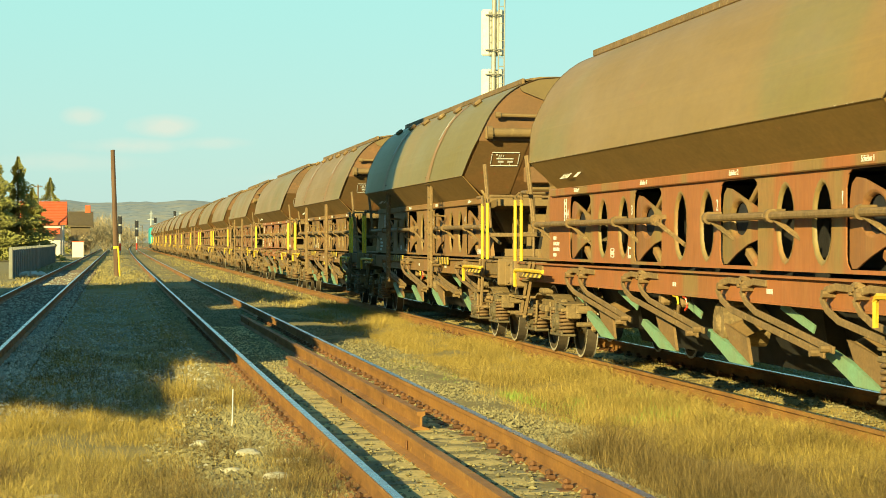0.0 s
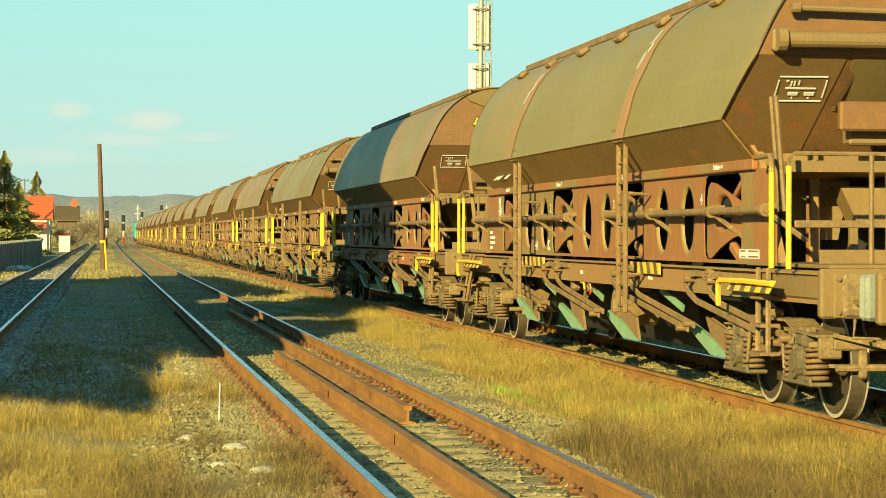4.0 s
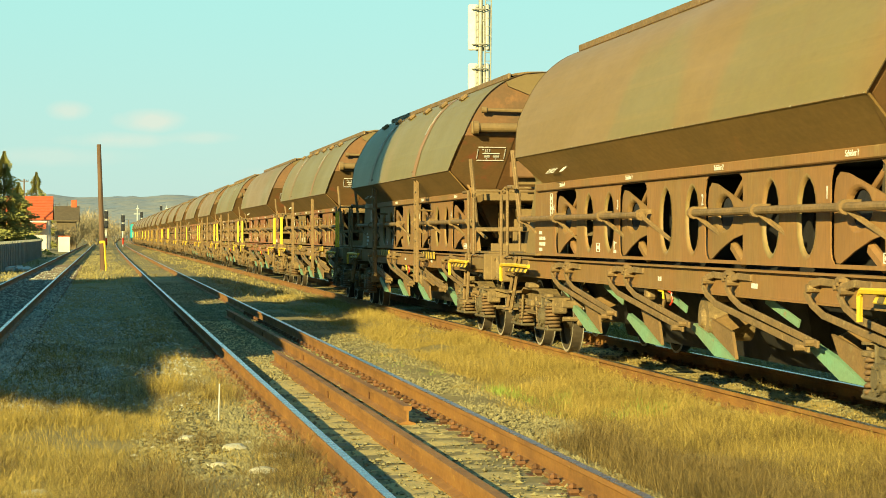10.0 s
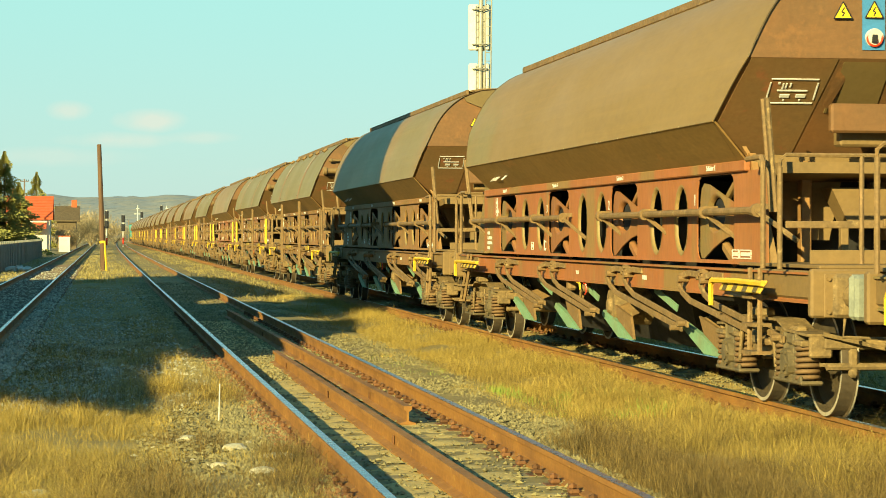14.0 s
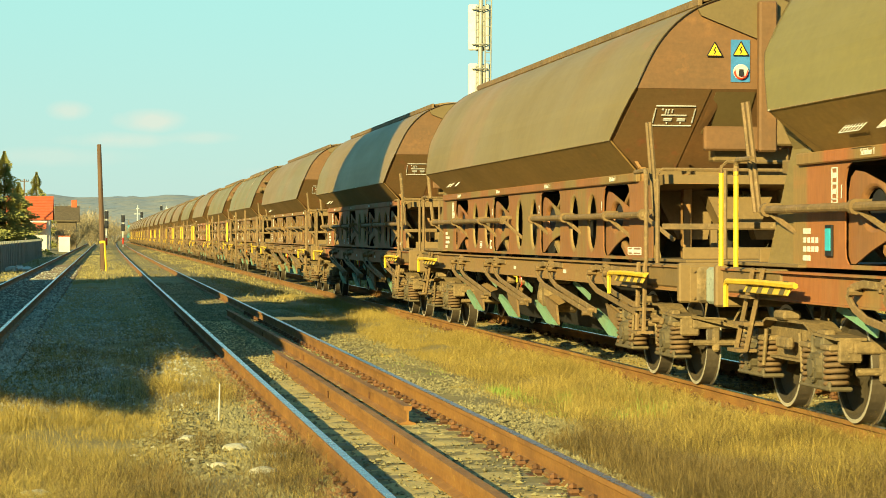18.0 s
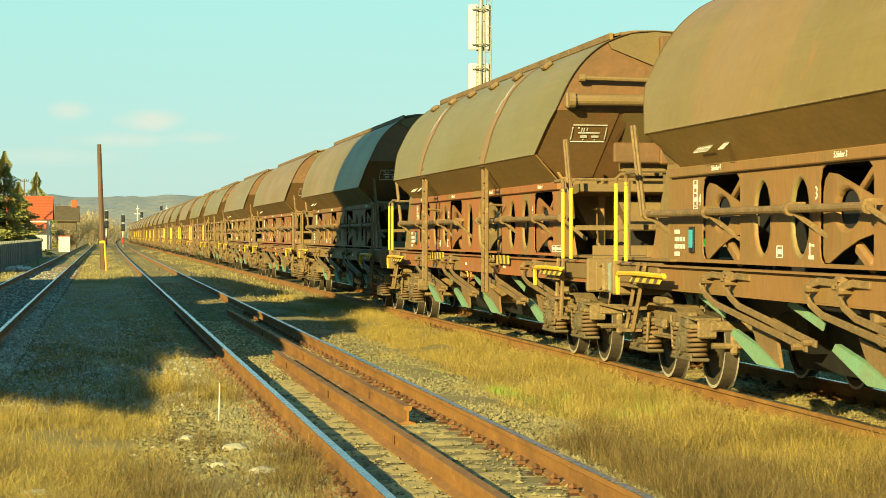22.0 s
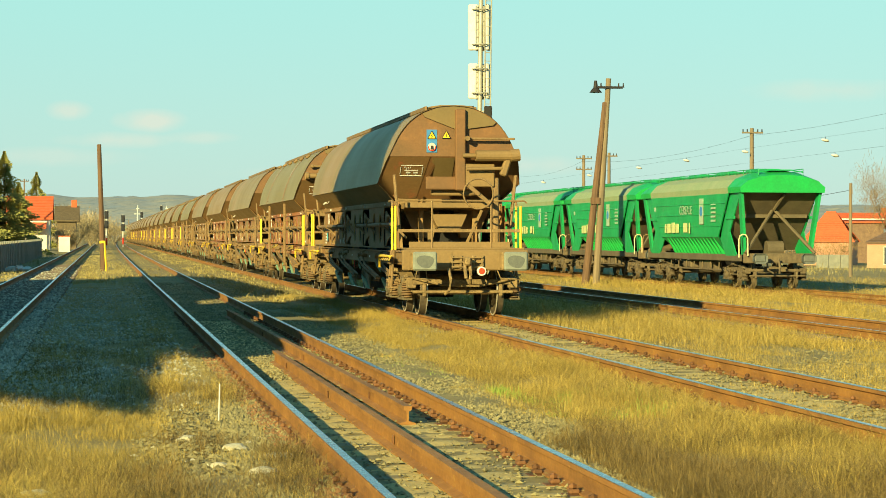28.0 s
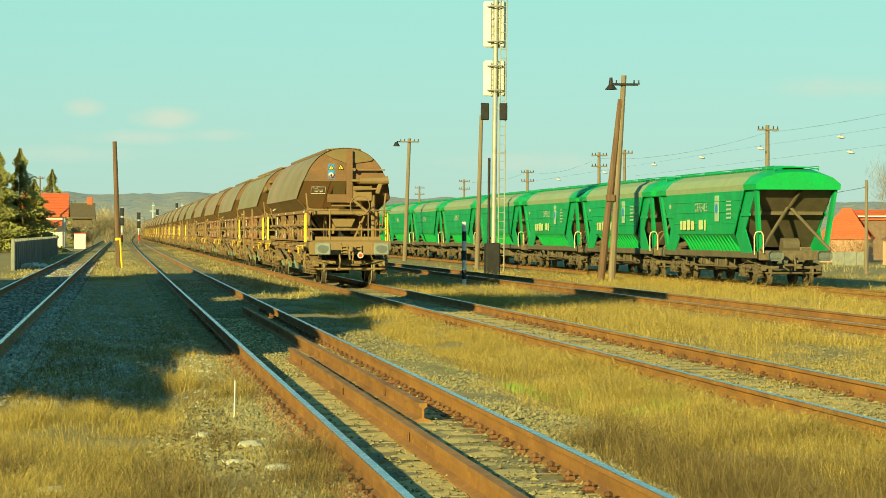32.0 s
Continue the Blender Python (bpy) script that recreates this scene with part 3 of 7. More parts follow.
def build_bogie(w, y):
    bm = bmesh.new()
    for s in (-1, 1):
        x = s * 1.0
        # side member: web with a wide top flange that dips towards the ends, and a narrow lower one
        prof = [(-1.36, 0.70), (-0.78, 0.72), (-0.52, 0.80), (0.52, 0.80), (0.78, 0.72), (1.36, 0.70)]
        loft(bm, [[(x - 0.13, y + a, z), (x + 0.13, y + a, z), (x + 0.13, y + a, z + 0.022), (x - 0.13, y + a, z + 0.022)] for a, z in prof])
        loft(bm, [[(x - 0.02, y + a, z - d), (x + 0.02, y + a, z - d), (x + 0.02, y + a, z), (x - 0.02, y + a, z)] for (a, z), d in zip(prof, (0.10, 0.12, 0.32, 0.32, 0.12, 0.10))])
        loft(bm, [[(x - 0.09, y + a, z), (x + 0.09, y + a, z), (x + 0.09, y + a, z + 0.018), (x - 0.09, y + a, z + 0.018)] for a, z in ((-0.80, 0.605), (-0.50, 0.47), (0.50, 0.47), (0.80, 0.605))])
        for e in (-1, 1):
            for d in (-0.27, 0.27):
                box(bm, (x + s * 0.03, y + e * 0.9 + d, 0.635), (0.26, 0.25, 0.05), 0.012)
            box(bm, (x + s * 0.05, y + e * 0.9, 0.70), (0.10, 0.24, 0.14), 0.02)
            box(bm, (x, y + e * 1.33, 0.62), (0.20, 0.05, 0.20), 0.015)
            rod(bm, (x + s * 0.14, y + e * 0.47, 0.72), (x + s * 0.14, y + e * 0.55, 0.40), 0.018, n=6)
        box(bm, (x + s * 0.12, y, 0.62), (0.07, 0.34, 0.10), 0.02)
        box(bm, (x + s * 0.10, y, 0.86), (0.16, 0.30, 0.08), 0.02)
    box(bm, (0, y, 0.66), (2.0, 0.45, 0.2), 0.03)
    for e in (-1, 1):
        box(bm, (0, y + e * 1.33, 0.64), (1.95, 0.08, 0.10), 0.015)
    bo = part("bogie_frame", bm, GRIME, w, "grimy welded bogie frame")
    boxm = springm = None
    for s in (-1, 1):
        for e in (-1, 1):
            ya = y + e * 0.9
            m = pose(s * 1.03, ya, 0.46, 0, 0, 0 if s < 0 else 180)
            if boxm is None:
                bm = bmesh.new()
                box(bm, (0.0, 0, 0.02), (0.20, 0.27, 0.30), 0.05)
                rod(bm, (-0.15, 0, 0.0), (0.0, 0, 0), 0.125, n=14)
                rod(bm, (-0.165, 0, 0.0), (-0.14, 0, 0), 0.075, n=12)
                for k in range(6):
                    a = k * math.pi / 3
                    rod(bm, (-0.165, 0.10 * math.cos(a), 0.10 * math.sin(a)), (-0.145, 0.10 * math.cos(a), 0.10 * math.sin(a)), 0.014, n=5)
                box(bm, (-0.03, 0, -0.155), (0.20, 0.80, 0.035), 0.012)
                box(bm, (-0.11, 0, -0.125), (0.03, 0.74, 0.06), 0.012)
                for d in (-0.15, 0.15):
                    box(bm, (-0.04, d, 0.09), (0.13, 0.035, 0.34), 0.01)
                box(bm, (-0.06, 0, 0.20), (0.08, 0.2, 0.10), 0.02)
                boxm = part("axle_box", bm, CASTING, bo, "oily dark cast axle box")
                boxm.matrix_basis = m
            else:
                again(boxm, m)
            for d in (-1, 1):
                m = pose(s * 1.06, ya + d * 0.275, 0.465)
                if springm is None:
                    bm = bmesh.new()
                    for k in range(6):
                        ring(bm, (0, 0, -0.12 + k * 0.049), (0, 0.12, 1), 0.092, 0.0205, 14, 5)
                    rod(bm, (0, 0, -0.15), (0, 0, 0.15), 0.05, n=8)
                    springm = part("coil_spring", bm, SPRING, bo, "rusty steel coil spring", True)
                    springm.matrix_basis = m
                else:
                    again(springm, m)
    for e, d in ((-1, 1.43), (1, 0.36)):
        bm = bmesh.new()
        for s in (-1, 1):
            box(bm, (s * 0.75, y + e * d, 0.48), (0.08, 0.06, 0.24), 0.02)
        rod(bm, (-0.98, y + e * d, 0.45), (0.98, y + e * d, 0.45), 0.032, n=8)
        part("brake_beam", bm, GRIME, bo, "rusty brake shoes on their beam")
    return bo


def hazard(w, c, s, name="hazard_board", lean=0.0):
    """A yellow board with black slanting stripes, facing -x."""
    b = part(name, B((0, 0, 0), s, 0.006), BOARD, w, "yellow board with black stripes")
    b.matrix_basis = Matrix.Translation(c) @ pose(0, 0, 0, 0, lean, 0)
    bm = bmesh.new()
    n = max(3, int(s[1] / (s[2] * 2.1)))
    st = s[1] / n
    for i in range(n):
        y = -s[1] / 2 + (i + 0.25) * st
        k = st * 0.42
        sl = min(st * 0.45, s[2] * 0.5)
        x0, x1 = -s[0] / 2 - 0.003, -s[0] / 2 - 0.001
        loft(bm, [[(x, y, -s[2] / 2), (x, y + k, -s[2] / 2), (x, min(s[1] / 2, y + k + sl), s[2] / 2), (x, min(s[1] / 2 - 0.001, y + sl), s[2] / 2)] for x in (x0, x1)])
    part("stripe", bm, STRIPE, b)
    return b


def build_wagon(kind, m, label, rail_colour=YELLOW):
    """kind A: plain smooth hopper; kind B: hopper with ladders, roof hatches, seams and end cylinders."""
    w = thing("hopper_wagon", m, label, "freight wagon", "wagons of the moving train")
    B_ = kind == "B"
    # hopper shell, ends leaning outward towards the top
    def inset(z):
        """How far the end stands in from its upper, upright part: the lower part is a funnel."""
        return 0.0 if z > 3.12 else (3.12 - z) * 1.07 if z > 2.58 else 0.578 + (2.58 - z) * 0.5
    ya = lambda z: 1.50 + inset(z)
    yb = lambda z: 16.42 - inset(z)
    yc = lambda z: 1.52 + max(0, 3.12 - z) * 1.07
    yd = lambda z: 16.40 - max(0, 3.12 - z) * 1.07
    secs = []
    N = 10
    for i in range(N + 1):
        k = i / N
        secs.append([(x, ya(z) * (1 - k) + yb(z) * k, z) for x, y, z in outline(ya)])
    n_ = len(ARC)
    bm = bmesh.new()
    for a, b in zip(secs, secs[1:]):
        for i in list(range(n_ - 2)) + list(range(n_ + 1, 2 * n_ - 1)):
            k = (i + 1) % len(a)
            bm.faces.new([bm.verts.new(p) for p in (a[i], a[k], b[k], b[i])])
    bmesh.ops.remove_doubles(bm, verts=bm.verts, dist=0.0005)
    bmesh.ops.recalc_face_normals(bm, faces=bm.faces)
    part("hopper_body", bm, HOPPER, w, "dusty olive-brown painted hopper shell")
    for s in (-1, 1):
        bm = bmesh.new()
        loft(bm, [[(s * 1.45, ya(2.58) * (1 - k) + yb(2.58) * k, 2.58), (s * 1.10, ya(2.235) * (1 - k) + yb(2.235) * k, 2.235), (s * 1.085, ya(2.235) * (1 - k) + yb(2.235) * k, 2.245), (s * 1.435, ya(2.58) * (1 - k) + yb(2.58) * k, 2.59)] for k in (0, 0.5, 1)])
        part("under_slope", bm, SLOPE, w, "brown sloping underside of the hopper")
    part("worn_edge", path(bmesh.new(), [(-1.449, ya(2.58) + 0.02, 2.582), (-1.449, MID, 2.582), (-1.449, yb(2.58) - 0.02, 2.582)], 0.009, 5), WEAR, w, "scratched and rubbed lower edge of the hopper")
    for yy, rimy, s in ((yc, ya, 1), (yd, yb, -1)):
        bm = bmesh.new()
        # the upright upper wall and the funnel under it, one folded plate
        half = [(x, z) for x, z in ARC if z > 3.14]
        upper = half + [(1.286, 3.12), (-1.286, 3.12)] + [(-x, z) for x, z in half[:0:-1]]
        loft(bm, [[(x, yy(z) + s * d, z) for x, z in upper] for d in (0.0, 0.02)])
        lower = [(1.286, 3.12), (1.34, 3.0), (1.45, 2.58), (1.10, 2.235), (-1.10, 2.235), (-1.45, 2.58), (-1.34, 3.0), (-1.286, 3.12)]
        loft(bm, [[(x, yy(z) + s * d, z) for x, z in lower] for d in (0.0, 0.02)])
        part("end_wall", bm, END, w, "rust-brown end wall of the hopper")
        pts = [Vector((x, rimy(z) - s * 0.004, z)) for x, z in ARC[:-1]]
        part("end_rim", path(bmesh.new(), [Vector((-p.x, p.y, p.z)) for p in pts[:0:-1]] + pts, 0.006, 4), RIMDARK, w, "dark seam along the end of the hopper shell")
        # lid end plate with a V-shaped lower edge, and seams of the wall plates
        top = [(-0.62, 3.97), (-0.32, 4.085), (0, 4.115), (0.32, 4.085), (0.62, 3.97), (0.86, 3.80), (0.80, 3.74), (0.20, 3.66), (0.04, 3.66), (-0.58, 3.90)]
        bm = bmesh.new()
        loft(bm, [[(x, yy(z) - s * d, z) for x, z in top] for d in (0.0, 0.05)])
        part("lid_end", bm, PLATE, w, "dark lid end plate with a V-shaped edge")
        bm = bmesh.new()
        low = [(-1.26, 3.11), (-0.46, 3.11), (-0.62, 2.30), (-1.14, 2.28), (-1.40, 2.58)]
        loft(bm, [[(x, yy(z) - s * d, z) for x, z in low] for d in (-0.01, 0.012)])
        part("wall_plate", bm, END_RED, w, "reddish-brown sloping lower wall plate")
        bm = bmesh.new()
        low = [(-0.40, 3.09), (0.04, 3.09), (0.04, 2.66), (-0.44, 2.66)]
        loft(bm, [[(x, yy(z) - s * d, z) for x, z in low] for d in (-0.01, 0.016)])
        part("recess", bm, PLATE, w, "brown sloping plate of the recess")
        bm = bmesh.new()
        loft(bm, [[(x, yy(3.1) + s * y, z) for x, y, z in ((-0.42, 0.0, 3.10), (-0.28, 0.02, 3.10), (-0.42, 0.36, 2.70), (-0.50, 0.34, 2.70))], [(x + 0.02, yy(3.1) + s * (y + 0.02), z) for x, y, z in ((-0.42, 0.0, 3.10), (-0.28, 0.02, 3.10), (-0.42, 0.36, 2.70), (-0.50, 0.34, 2.70))]])
        part("recess_cheek", bm, END, w, "slanting cheek beside the recess")
    # ridge of the roof opening: rails and lid strip
    bm = bmesh.new()
    for s in (-1, 1):
        box(bm, (s * 0.50, 8.96, 4.085), (0.05, 14.3, 0.09), 0.01)
    part("roof_lid_rail", bm, FRAME, w, "dark roof lid rail")
    bm = bmesh.new()
    loft(bm, [[(-0.47 * k, y, 4.09), (0.47 * k, y, 4.09), (0.47 * k, y, 4.12), (0.25, y, 4.145), (0, y, 4.15), (-0.25, y, 4.145), (-0.47 * k, y, 4.12)] for y, k in ((1.62, 0.9), (1.95, 1), (MID, 1), (16.0, 1), (16.3, 0.9))])
    part("roof_lid", bm, FRAME, w, "long closed roof lid")
    # end frames: sloped chute walls, posts and cross members at both ends
    for e in (0, 1):
        Y = (lambda y: y) if e == 0 else (lambda y: 18.64 - y)
        W = (lambda y: y - 0.98) if e == 0 else (lambda y: 18.90 - y)
        # end slope coloured dark to stand for the shaded hollow under the hopper end
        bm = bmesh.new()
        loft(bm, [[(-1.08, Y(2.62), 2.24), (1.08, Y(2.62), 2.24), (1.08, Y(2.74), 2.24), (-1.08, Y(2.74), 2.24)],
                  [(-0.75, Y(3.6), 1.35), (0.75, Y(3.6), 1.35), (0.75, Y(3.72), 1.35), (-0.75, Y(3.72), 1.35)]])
        part("end_slope", bm, GRIMESHADE, w, "sloping hopper end plate, darkened to stand for shade")
        for s in (-1, 1):
            bm = bmesh.new()
            loft(bm, [[(s * 1.0, Y(1.55), 1.30), (s * 1.0, Y(2.75), 1.30), (s * 1.0, Y(2.75), 2.30), (s * 1.0, Y(2.25), 2.30)],
                      [(s * 1.06, Y(1.55), 1.30), (s * 1.06, Y(2.75), 1.30), (s * 1.06, Y(2.75), 2.30), (s * 1.06, Y(2.25), 2.30)]])
            loft(bm, [[(s * 1.02, Y(2.30), 2.28), (s * 1.02, Y(2.66), 2.28), (s * 1.30, Y(2.60), 2.75), (s * 1.30, Y(2.40), 2.75)],
                      [(s * 1.06, Y(2.30), 2.28), (s * 1.06, Y(2.66), 2.28), (s * 1.34, Y(2.60), 2.75), (s * 1.34, Y(2.40), 2.75)]])
            box(bm, (s * 0.55, Y(2.2), 1.75), (0.10, 0.12, 0.95), 0.01)
            part("corner_plate", bm, SILL, w, "rust-brown corner gusset plate")
        bm = bmesh.new()
        box(bm, (0, Y(2.25), 2.22), (2.1, 0.12, 0.13), 0.015)
        box(bm, (0.02, Y(1.72), 2.42), (0.86, 0.20, 0.16), 0.02)
        part("end_crossbeam", bm, BEAM, w, "brown end crossbeam")
        bm = loft(bmesh.new(), [[(x, Y(1.62), 2.10), (x, Y(2.3), 2.04), (x, Y(2.3), 2.18), (x, Y(1.62), 2.20)] for x in (-0.95, 0.78)])
        part("end_sheet", bm, BEAM, w, "brown pressed sheet under the funnel end")
        bm = loft(bmesh.new(), [[(x, Y(1.95) , z) for x, z in ((-0.38, 1.98), (0.36, 1.98), (0.20, 1.62), (-0.20, 1.62))], [(x, Y(2.25), z) for x, z in ((-0.38, 1.98), (0.36, 1.98), (0.20, 1.62), (-0.20, 1.62))]])
        part("end_chute", bm, BEAM, w, "brown tapering chute in the middle")
        part("square_post", B((-0.52, Y(1.2), 1.46), (0.07, 0.07, 0.34), 0.006), BEAM, w)
        part("end_strut", rod(bmesh.new(), (0.62, Y(1.7), 2.05), (0.30, Y(1.7), 1.36), 0.035, n=6), BEAM, w)
        # inner funnels seen between the end posts
        bm = bmesh.new()
        for s in (-1, 1):
            loft(bm, [[(s * 0.1, Y(2.4), 2.2), (s * 0.95, Y(2.4), 2.2), (s * 0.95, Y(2.9), 2.2), (s * 0.1, Y(2.9), 2.2)],
                      [(s * 0.28, Y(2.3), 1.5), (s * 0.62, Y(2.3), 1.5), (s * 0.62, Y(2.5), 1.5), (s * 0.28, Y(2.5), 1.5)]])
        part("end_funnel", bm, BEAM, w, "brown tapering funnel")
        # side bracing box and cylinder on the end wall
        bm = bmesh.new()
        box(bm, (0.13, W(2.40), 3.25), (0.20, 0.12, 1.62), 0.02)
        part("end_stiffener", bm, END, w, "brown pressed channel on the end wall")
        bm = bmesh.new()
        box(bm, (-0.12, W(2.48), 2.585), (0.86, 0.10, 0.26), 0.02)
        part("step_plate", bm, END, w, "brown plate under the recess")
        bm = bmesh.new()
        box(bm, (0.72, W(2.34), 3.47), (1.0, 0.05, 0.045), 0.01)
        rod(bm, (0.25, W(2.36), 3.47), (0.25, W(2.22), 3.47), 0.05, n=10)
        part("locking_bar", bm, FRAME, w, "thin locking bar on the end wall")
        bm = bmesh.new()
        rod(bm, (0.42, W(2.26), 3.13), (1.14, W(2.26), 3.13), 0.11, n=14)
        rod(bm, (0.16, W(2.26), 3.13), (0.42, W(2.26), 3.13), 0.045, n=10)
        rod(bm, (1.12, W(2.26), 3.13), (1.30, W(2.26), 3.15), 0.125, n=14)
        box(bm, (1.02, W(2.28), 2.90), (0.14, 0.16, 0.36), 0.03, pose(0, 0, 0, 0, 18, 0))
        rod(bm, (0.24, W(2.24), 2.86), (1.02, W(2.24), 2.88), 0.035, n=8)
        box(bm, (0.52, W(2.42), 2.74), (0.60, 0.12, 0.46), 0.02)
        if B_:
            rod(bm, (-1.1, W(2.34), 3.24), (-0.1, W(2.34), 3.24), 0.072, n=14)
            rod(bm, (-1.16, W(2.34), 3.24), (-1.08, W(2.34), 3.24), 0.105, n=14)
            box(bm, (-1.12, W(2.42), 3.24), (0.12, 0.1, 0.20), 0.02)
            rod(bm, (-0.98, W(2.38), 3.52), (-0.1, W(2.38), 3.50), 0.03, n=8)
            rod(bm, (-1.02, W(2.38), 3.52), (-0.94, W(2.38), 3.52), 0.05, n=10)
        part("operating_cylinder", bm, BEAM, w, "dusty roof operating cylinder")
        # information marks, white outline
        bm = bmesh.new()
        y = lambda z: (yc(z) - 0.020) if e == 0 else (yd(z) + 0.020)
        f = 1 if e == 0 else -1
        for cx, cz, sx, sz in ((-0.80, 2.94, 0.44, 0.012), (-0.80, 2.74, 0.44, 0.012), (-1.02, 2.84, 0.012, 0.21), (-0.58, 2.84, 0.012, 0.21), (-0.80, 2.845, 0.28, 0.014), (-0.86, 2.80, 0.09, 0.035), (-0.71, 2.80, 0.09, 0.035), (-0.90, 2.88, 0.012, 0.07), (-0.87, 2.885, 0.012, 0.06), (-0.83, 2.89, 0.012, 0.05), (-0.94, 2.905, 0.02, 0.02), (-0.86, 2.765, 0.012, 0.02), (-0.71, 2.765, 0.012, 0.02)):
            box(bm, (cx, y(cz), cz), (sx, 0.008, sz), 0, pose(0, 0, 0, f * 47))
        part("plate_marking", bm, WHITE, w, "white outlined marking")
        if not B_:
            # warning triangles
            for x, z, blue in ((-0.14, 3.545, False), (-0.43, 3.535, True)):
                if blue:
                    bm = bmesh.new()
                    loft(bm, [[(x + a, (yc(z + b) - d) if e == 0 else (yd(z + b) + d), z + b) for a, b in ((-0.105, -0.34), (0.105, -0.34), (0.105, 0.115), (-0.105, 0.115))] for d in (0.0, 0.012)])
                    part("warning_plate", bm, BLUE, w, "blue warning plate")
                g = 0.65
                lean = lambda z: (yc(z) - 0.012) if e == 0 else (yd(z) + 0.012)
                f = -0.008 if e == 0 else 0.008
                bm = bmesh.new()
                tri = [(x - 0.13 * g, z - 0.1 * g), (x + 0.13 * g, z - 0.1 * g), (x, z + 0.13 * g)]
                loft(bm, [[(a, lean(b) + d, b) for a, b in tri] for d in (f, f * 2)])
                tr = part("warning_triangle", bm, YELLOW, w, "yellow warning triangle")
                bm = bmesh.new()
                for a, b in (((-0.13, -0.1), (0.13, -0.1)), ((0.13, -0.1), (0, 0.13)), ((0, 0.13), (-0.13, -0.1)), ((0.02, 0.05), (-0.02, -0.01)), ((-0.02, -0.01), (0.02, -0.02)), ((0.02, -0.02), (-0.01, -0.07))):
                    za, zb = z + a[1] * g, z + b[1] * g
                    rod(bm, (x + a[0] * g, lean(za) + f * 2.1, za), (x + b[0] * g, lean(zb) + f * 2.1, zb), 0.006, n=4)
                part("triangle_edge", bm, BLACK, tr)
            bm = bmesh.new()
            q = (yc(3.30) - 0.04) if e == 0 else (yd(3.30) + 0.04)
            rod(bm, (-0.43, q, 3.30), (-0.43, q + (0.03 if e == 0 else -0.03), 3.31), 0.082, n=18)
            dsc = part("round_sign", bm, WHITE, w, "round white sign with a red ring")
            part("sign_ring", ring(bmesh.new(), (-0.43, q, 3.30), (0, 1, 0), 0.070, 0.010, 20, 4), RED, dsc)
            part("sign_symbol", B((-0.43, q, 3.30), (0.05, 0.02, 0.08)), BLACK, dsc)
    # side panels with openings
    for s in (-1, 1):
        holes = []
        for c in OPEN:
            holes.append([(c - 0.62, 1.31), (c + 0.56, 1.31), (c + 0.63, 1.36), (c + 0.65, 1.44), (c + 0.65, 1.98), (c + 0.60, 2.08), (c + 0.50, 2.12), (c - 0.54, 2.12), (c - 0.62, 2.08), (c - 0.65, 1.98), (c - 0.65, 1.38)])
        for c in LENS:
            holes.append(lens(c, 1.345, 2.055, 0.52))
        outer = [(1.62, 1.275), (16.3, 1.275), (16.3, 2.14), (1.62, 2.14)]
        bm = sheet_with_holes(bmesh.new(), outer, holes, lambda u, v, d: Vector((s * (SIDE - d), u, v)), 0.012)
        part("side_panel", bm, PANEL, w, "red-brown side panel with lens-shaped holes")
        # raised rims of the lens holes
        rim = None
        for c in LENS if s < 0 else ():
            m = pose(s * SIDE, c, 0)
            if rim:
                again(rim, m)
                continue
            bm = bmesh.new()
            loft(bm, [[(x, a, b) for a, b in lens(0, 1.345 - g, 2.055 + g, 0.52 + 2 * g)] for x, g in ((-0.003, 0.014), (-0.004, 0.0), (0.001, -0.016), (0.012, -0.028), (0.028, -0.032))], cap=False)
            rim = part("hole_rim", bm, RIMPAINT, w, "dusty olive rolled edge of a lens-shaped hole", True)
            rim.matrix_basis = m
        bm = bmesh.new()
        box(bm, (s * (SIDE + 0.012), 9.15, 2.185), (0.06, 13.9, 0.10), 0.01)
        part("side_rail", bm, PANEL, w, "red-brown top rail of the side")
        # longitudinal sill
        bm = bmesh.new()
        x0, x1, x2 = s * (SIDE - 0.02), s * (SIDE + 0.065), s * (SIDE + 0.11)
        loft(bm, [[(x0, y, 1.236), (x2, y, 1.236), (x2, y, 1.218), (x1, y, 1.212), (x1, y, 0.996), (x2 * 0.975, y, 0.992), (x2 * 0.975, y, 0.976), (x0, y, 0.976)] for y in (REAR + 0.7, MID, FRONT - 0.7)])
        part("sill", bm, SILL, w, "rusty brown steel sole bar")
        # hopper cones behind the openings
        first = None
        for c in OPEN:
            bm = bmesh.new()
            # a dished plate with an oval eye, a brace over it and a bent foot below
            lip = [(0.0, 0.70), (0.05, 0.84), (0.15, 0.90), (0.32, 0.88), (0.62, 0.78), (1.0, 0.62), (1.0, 0.34), (0.92, 0.30), (0.72, 0.25), (0.45, 0.14), (0.16, 0.02), (0.06, 0.02), (0.0, 0.10)]
            oval = lambda k, d: [(0.50 + 0.20 * k * math.cos(2 * math.pi * i / 18), 0.54 + 0.185 * k * math.sin(2 * math.pi * i / 18)) for i in range(18)]
            put = lambda u, v, d: Vector((-0.165 - 0.035 * math.sin(math.pi * u) + d, 0.66 - 1.32 * u, -0.40 + 0.84 * v))
            sheet_with_holes(bm, lip, [oval(1.25, 0)], put, 0.015)
            bm2 = bmesh.new()
            loft(bm2, [[put(u, v, d) for u, v in oval(k, 0)] for k, d in ((1.27, 0.0), (1.20, 0.003), (1.10, 0.012), (1.03, 0.028), (1.0, 0.045))], cap=False)
            box(bm2, (-0.10, -0.30, 0.31), (0.05, 0.62, 0.06), 0.01, pose(0, 0, 0, -27, 0, 0))
            box(bm2, (-0.13, -0.30, -0.33), (0.08, 0.40, 0.12), 0.03, pose(0, 0, 0, 24, 0, 0))
            tmp = bpy.data.meshes.new("tmp")
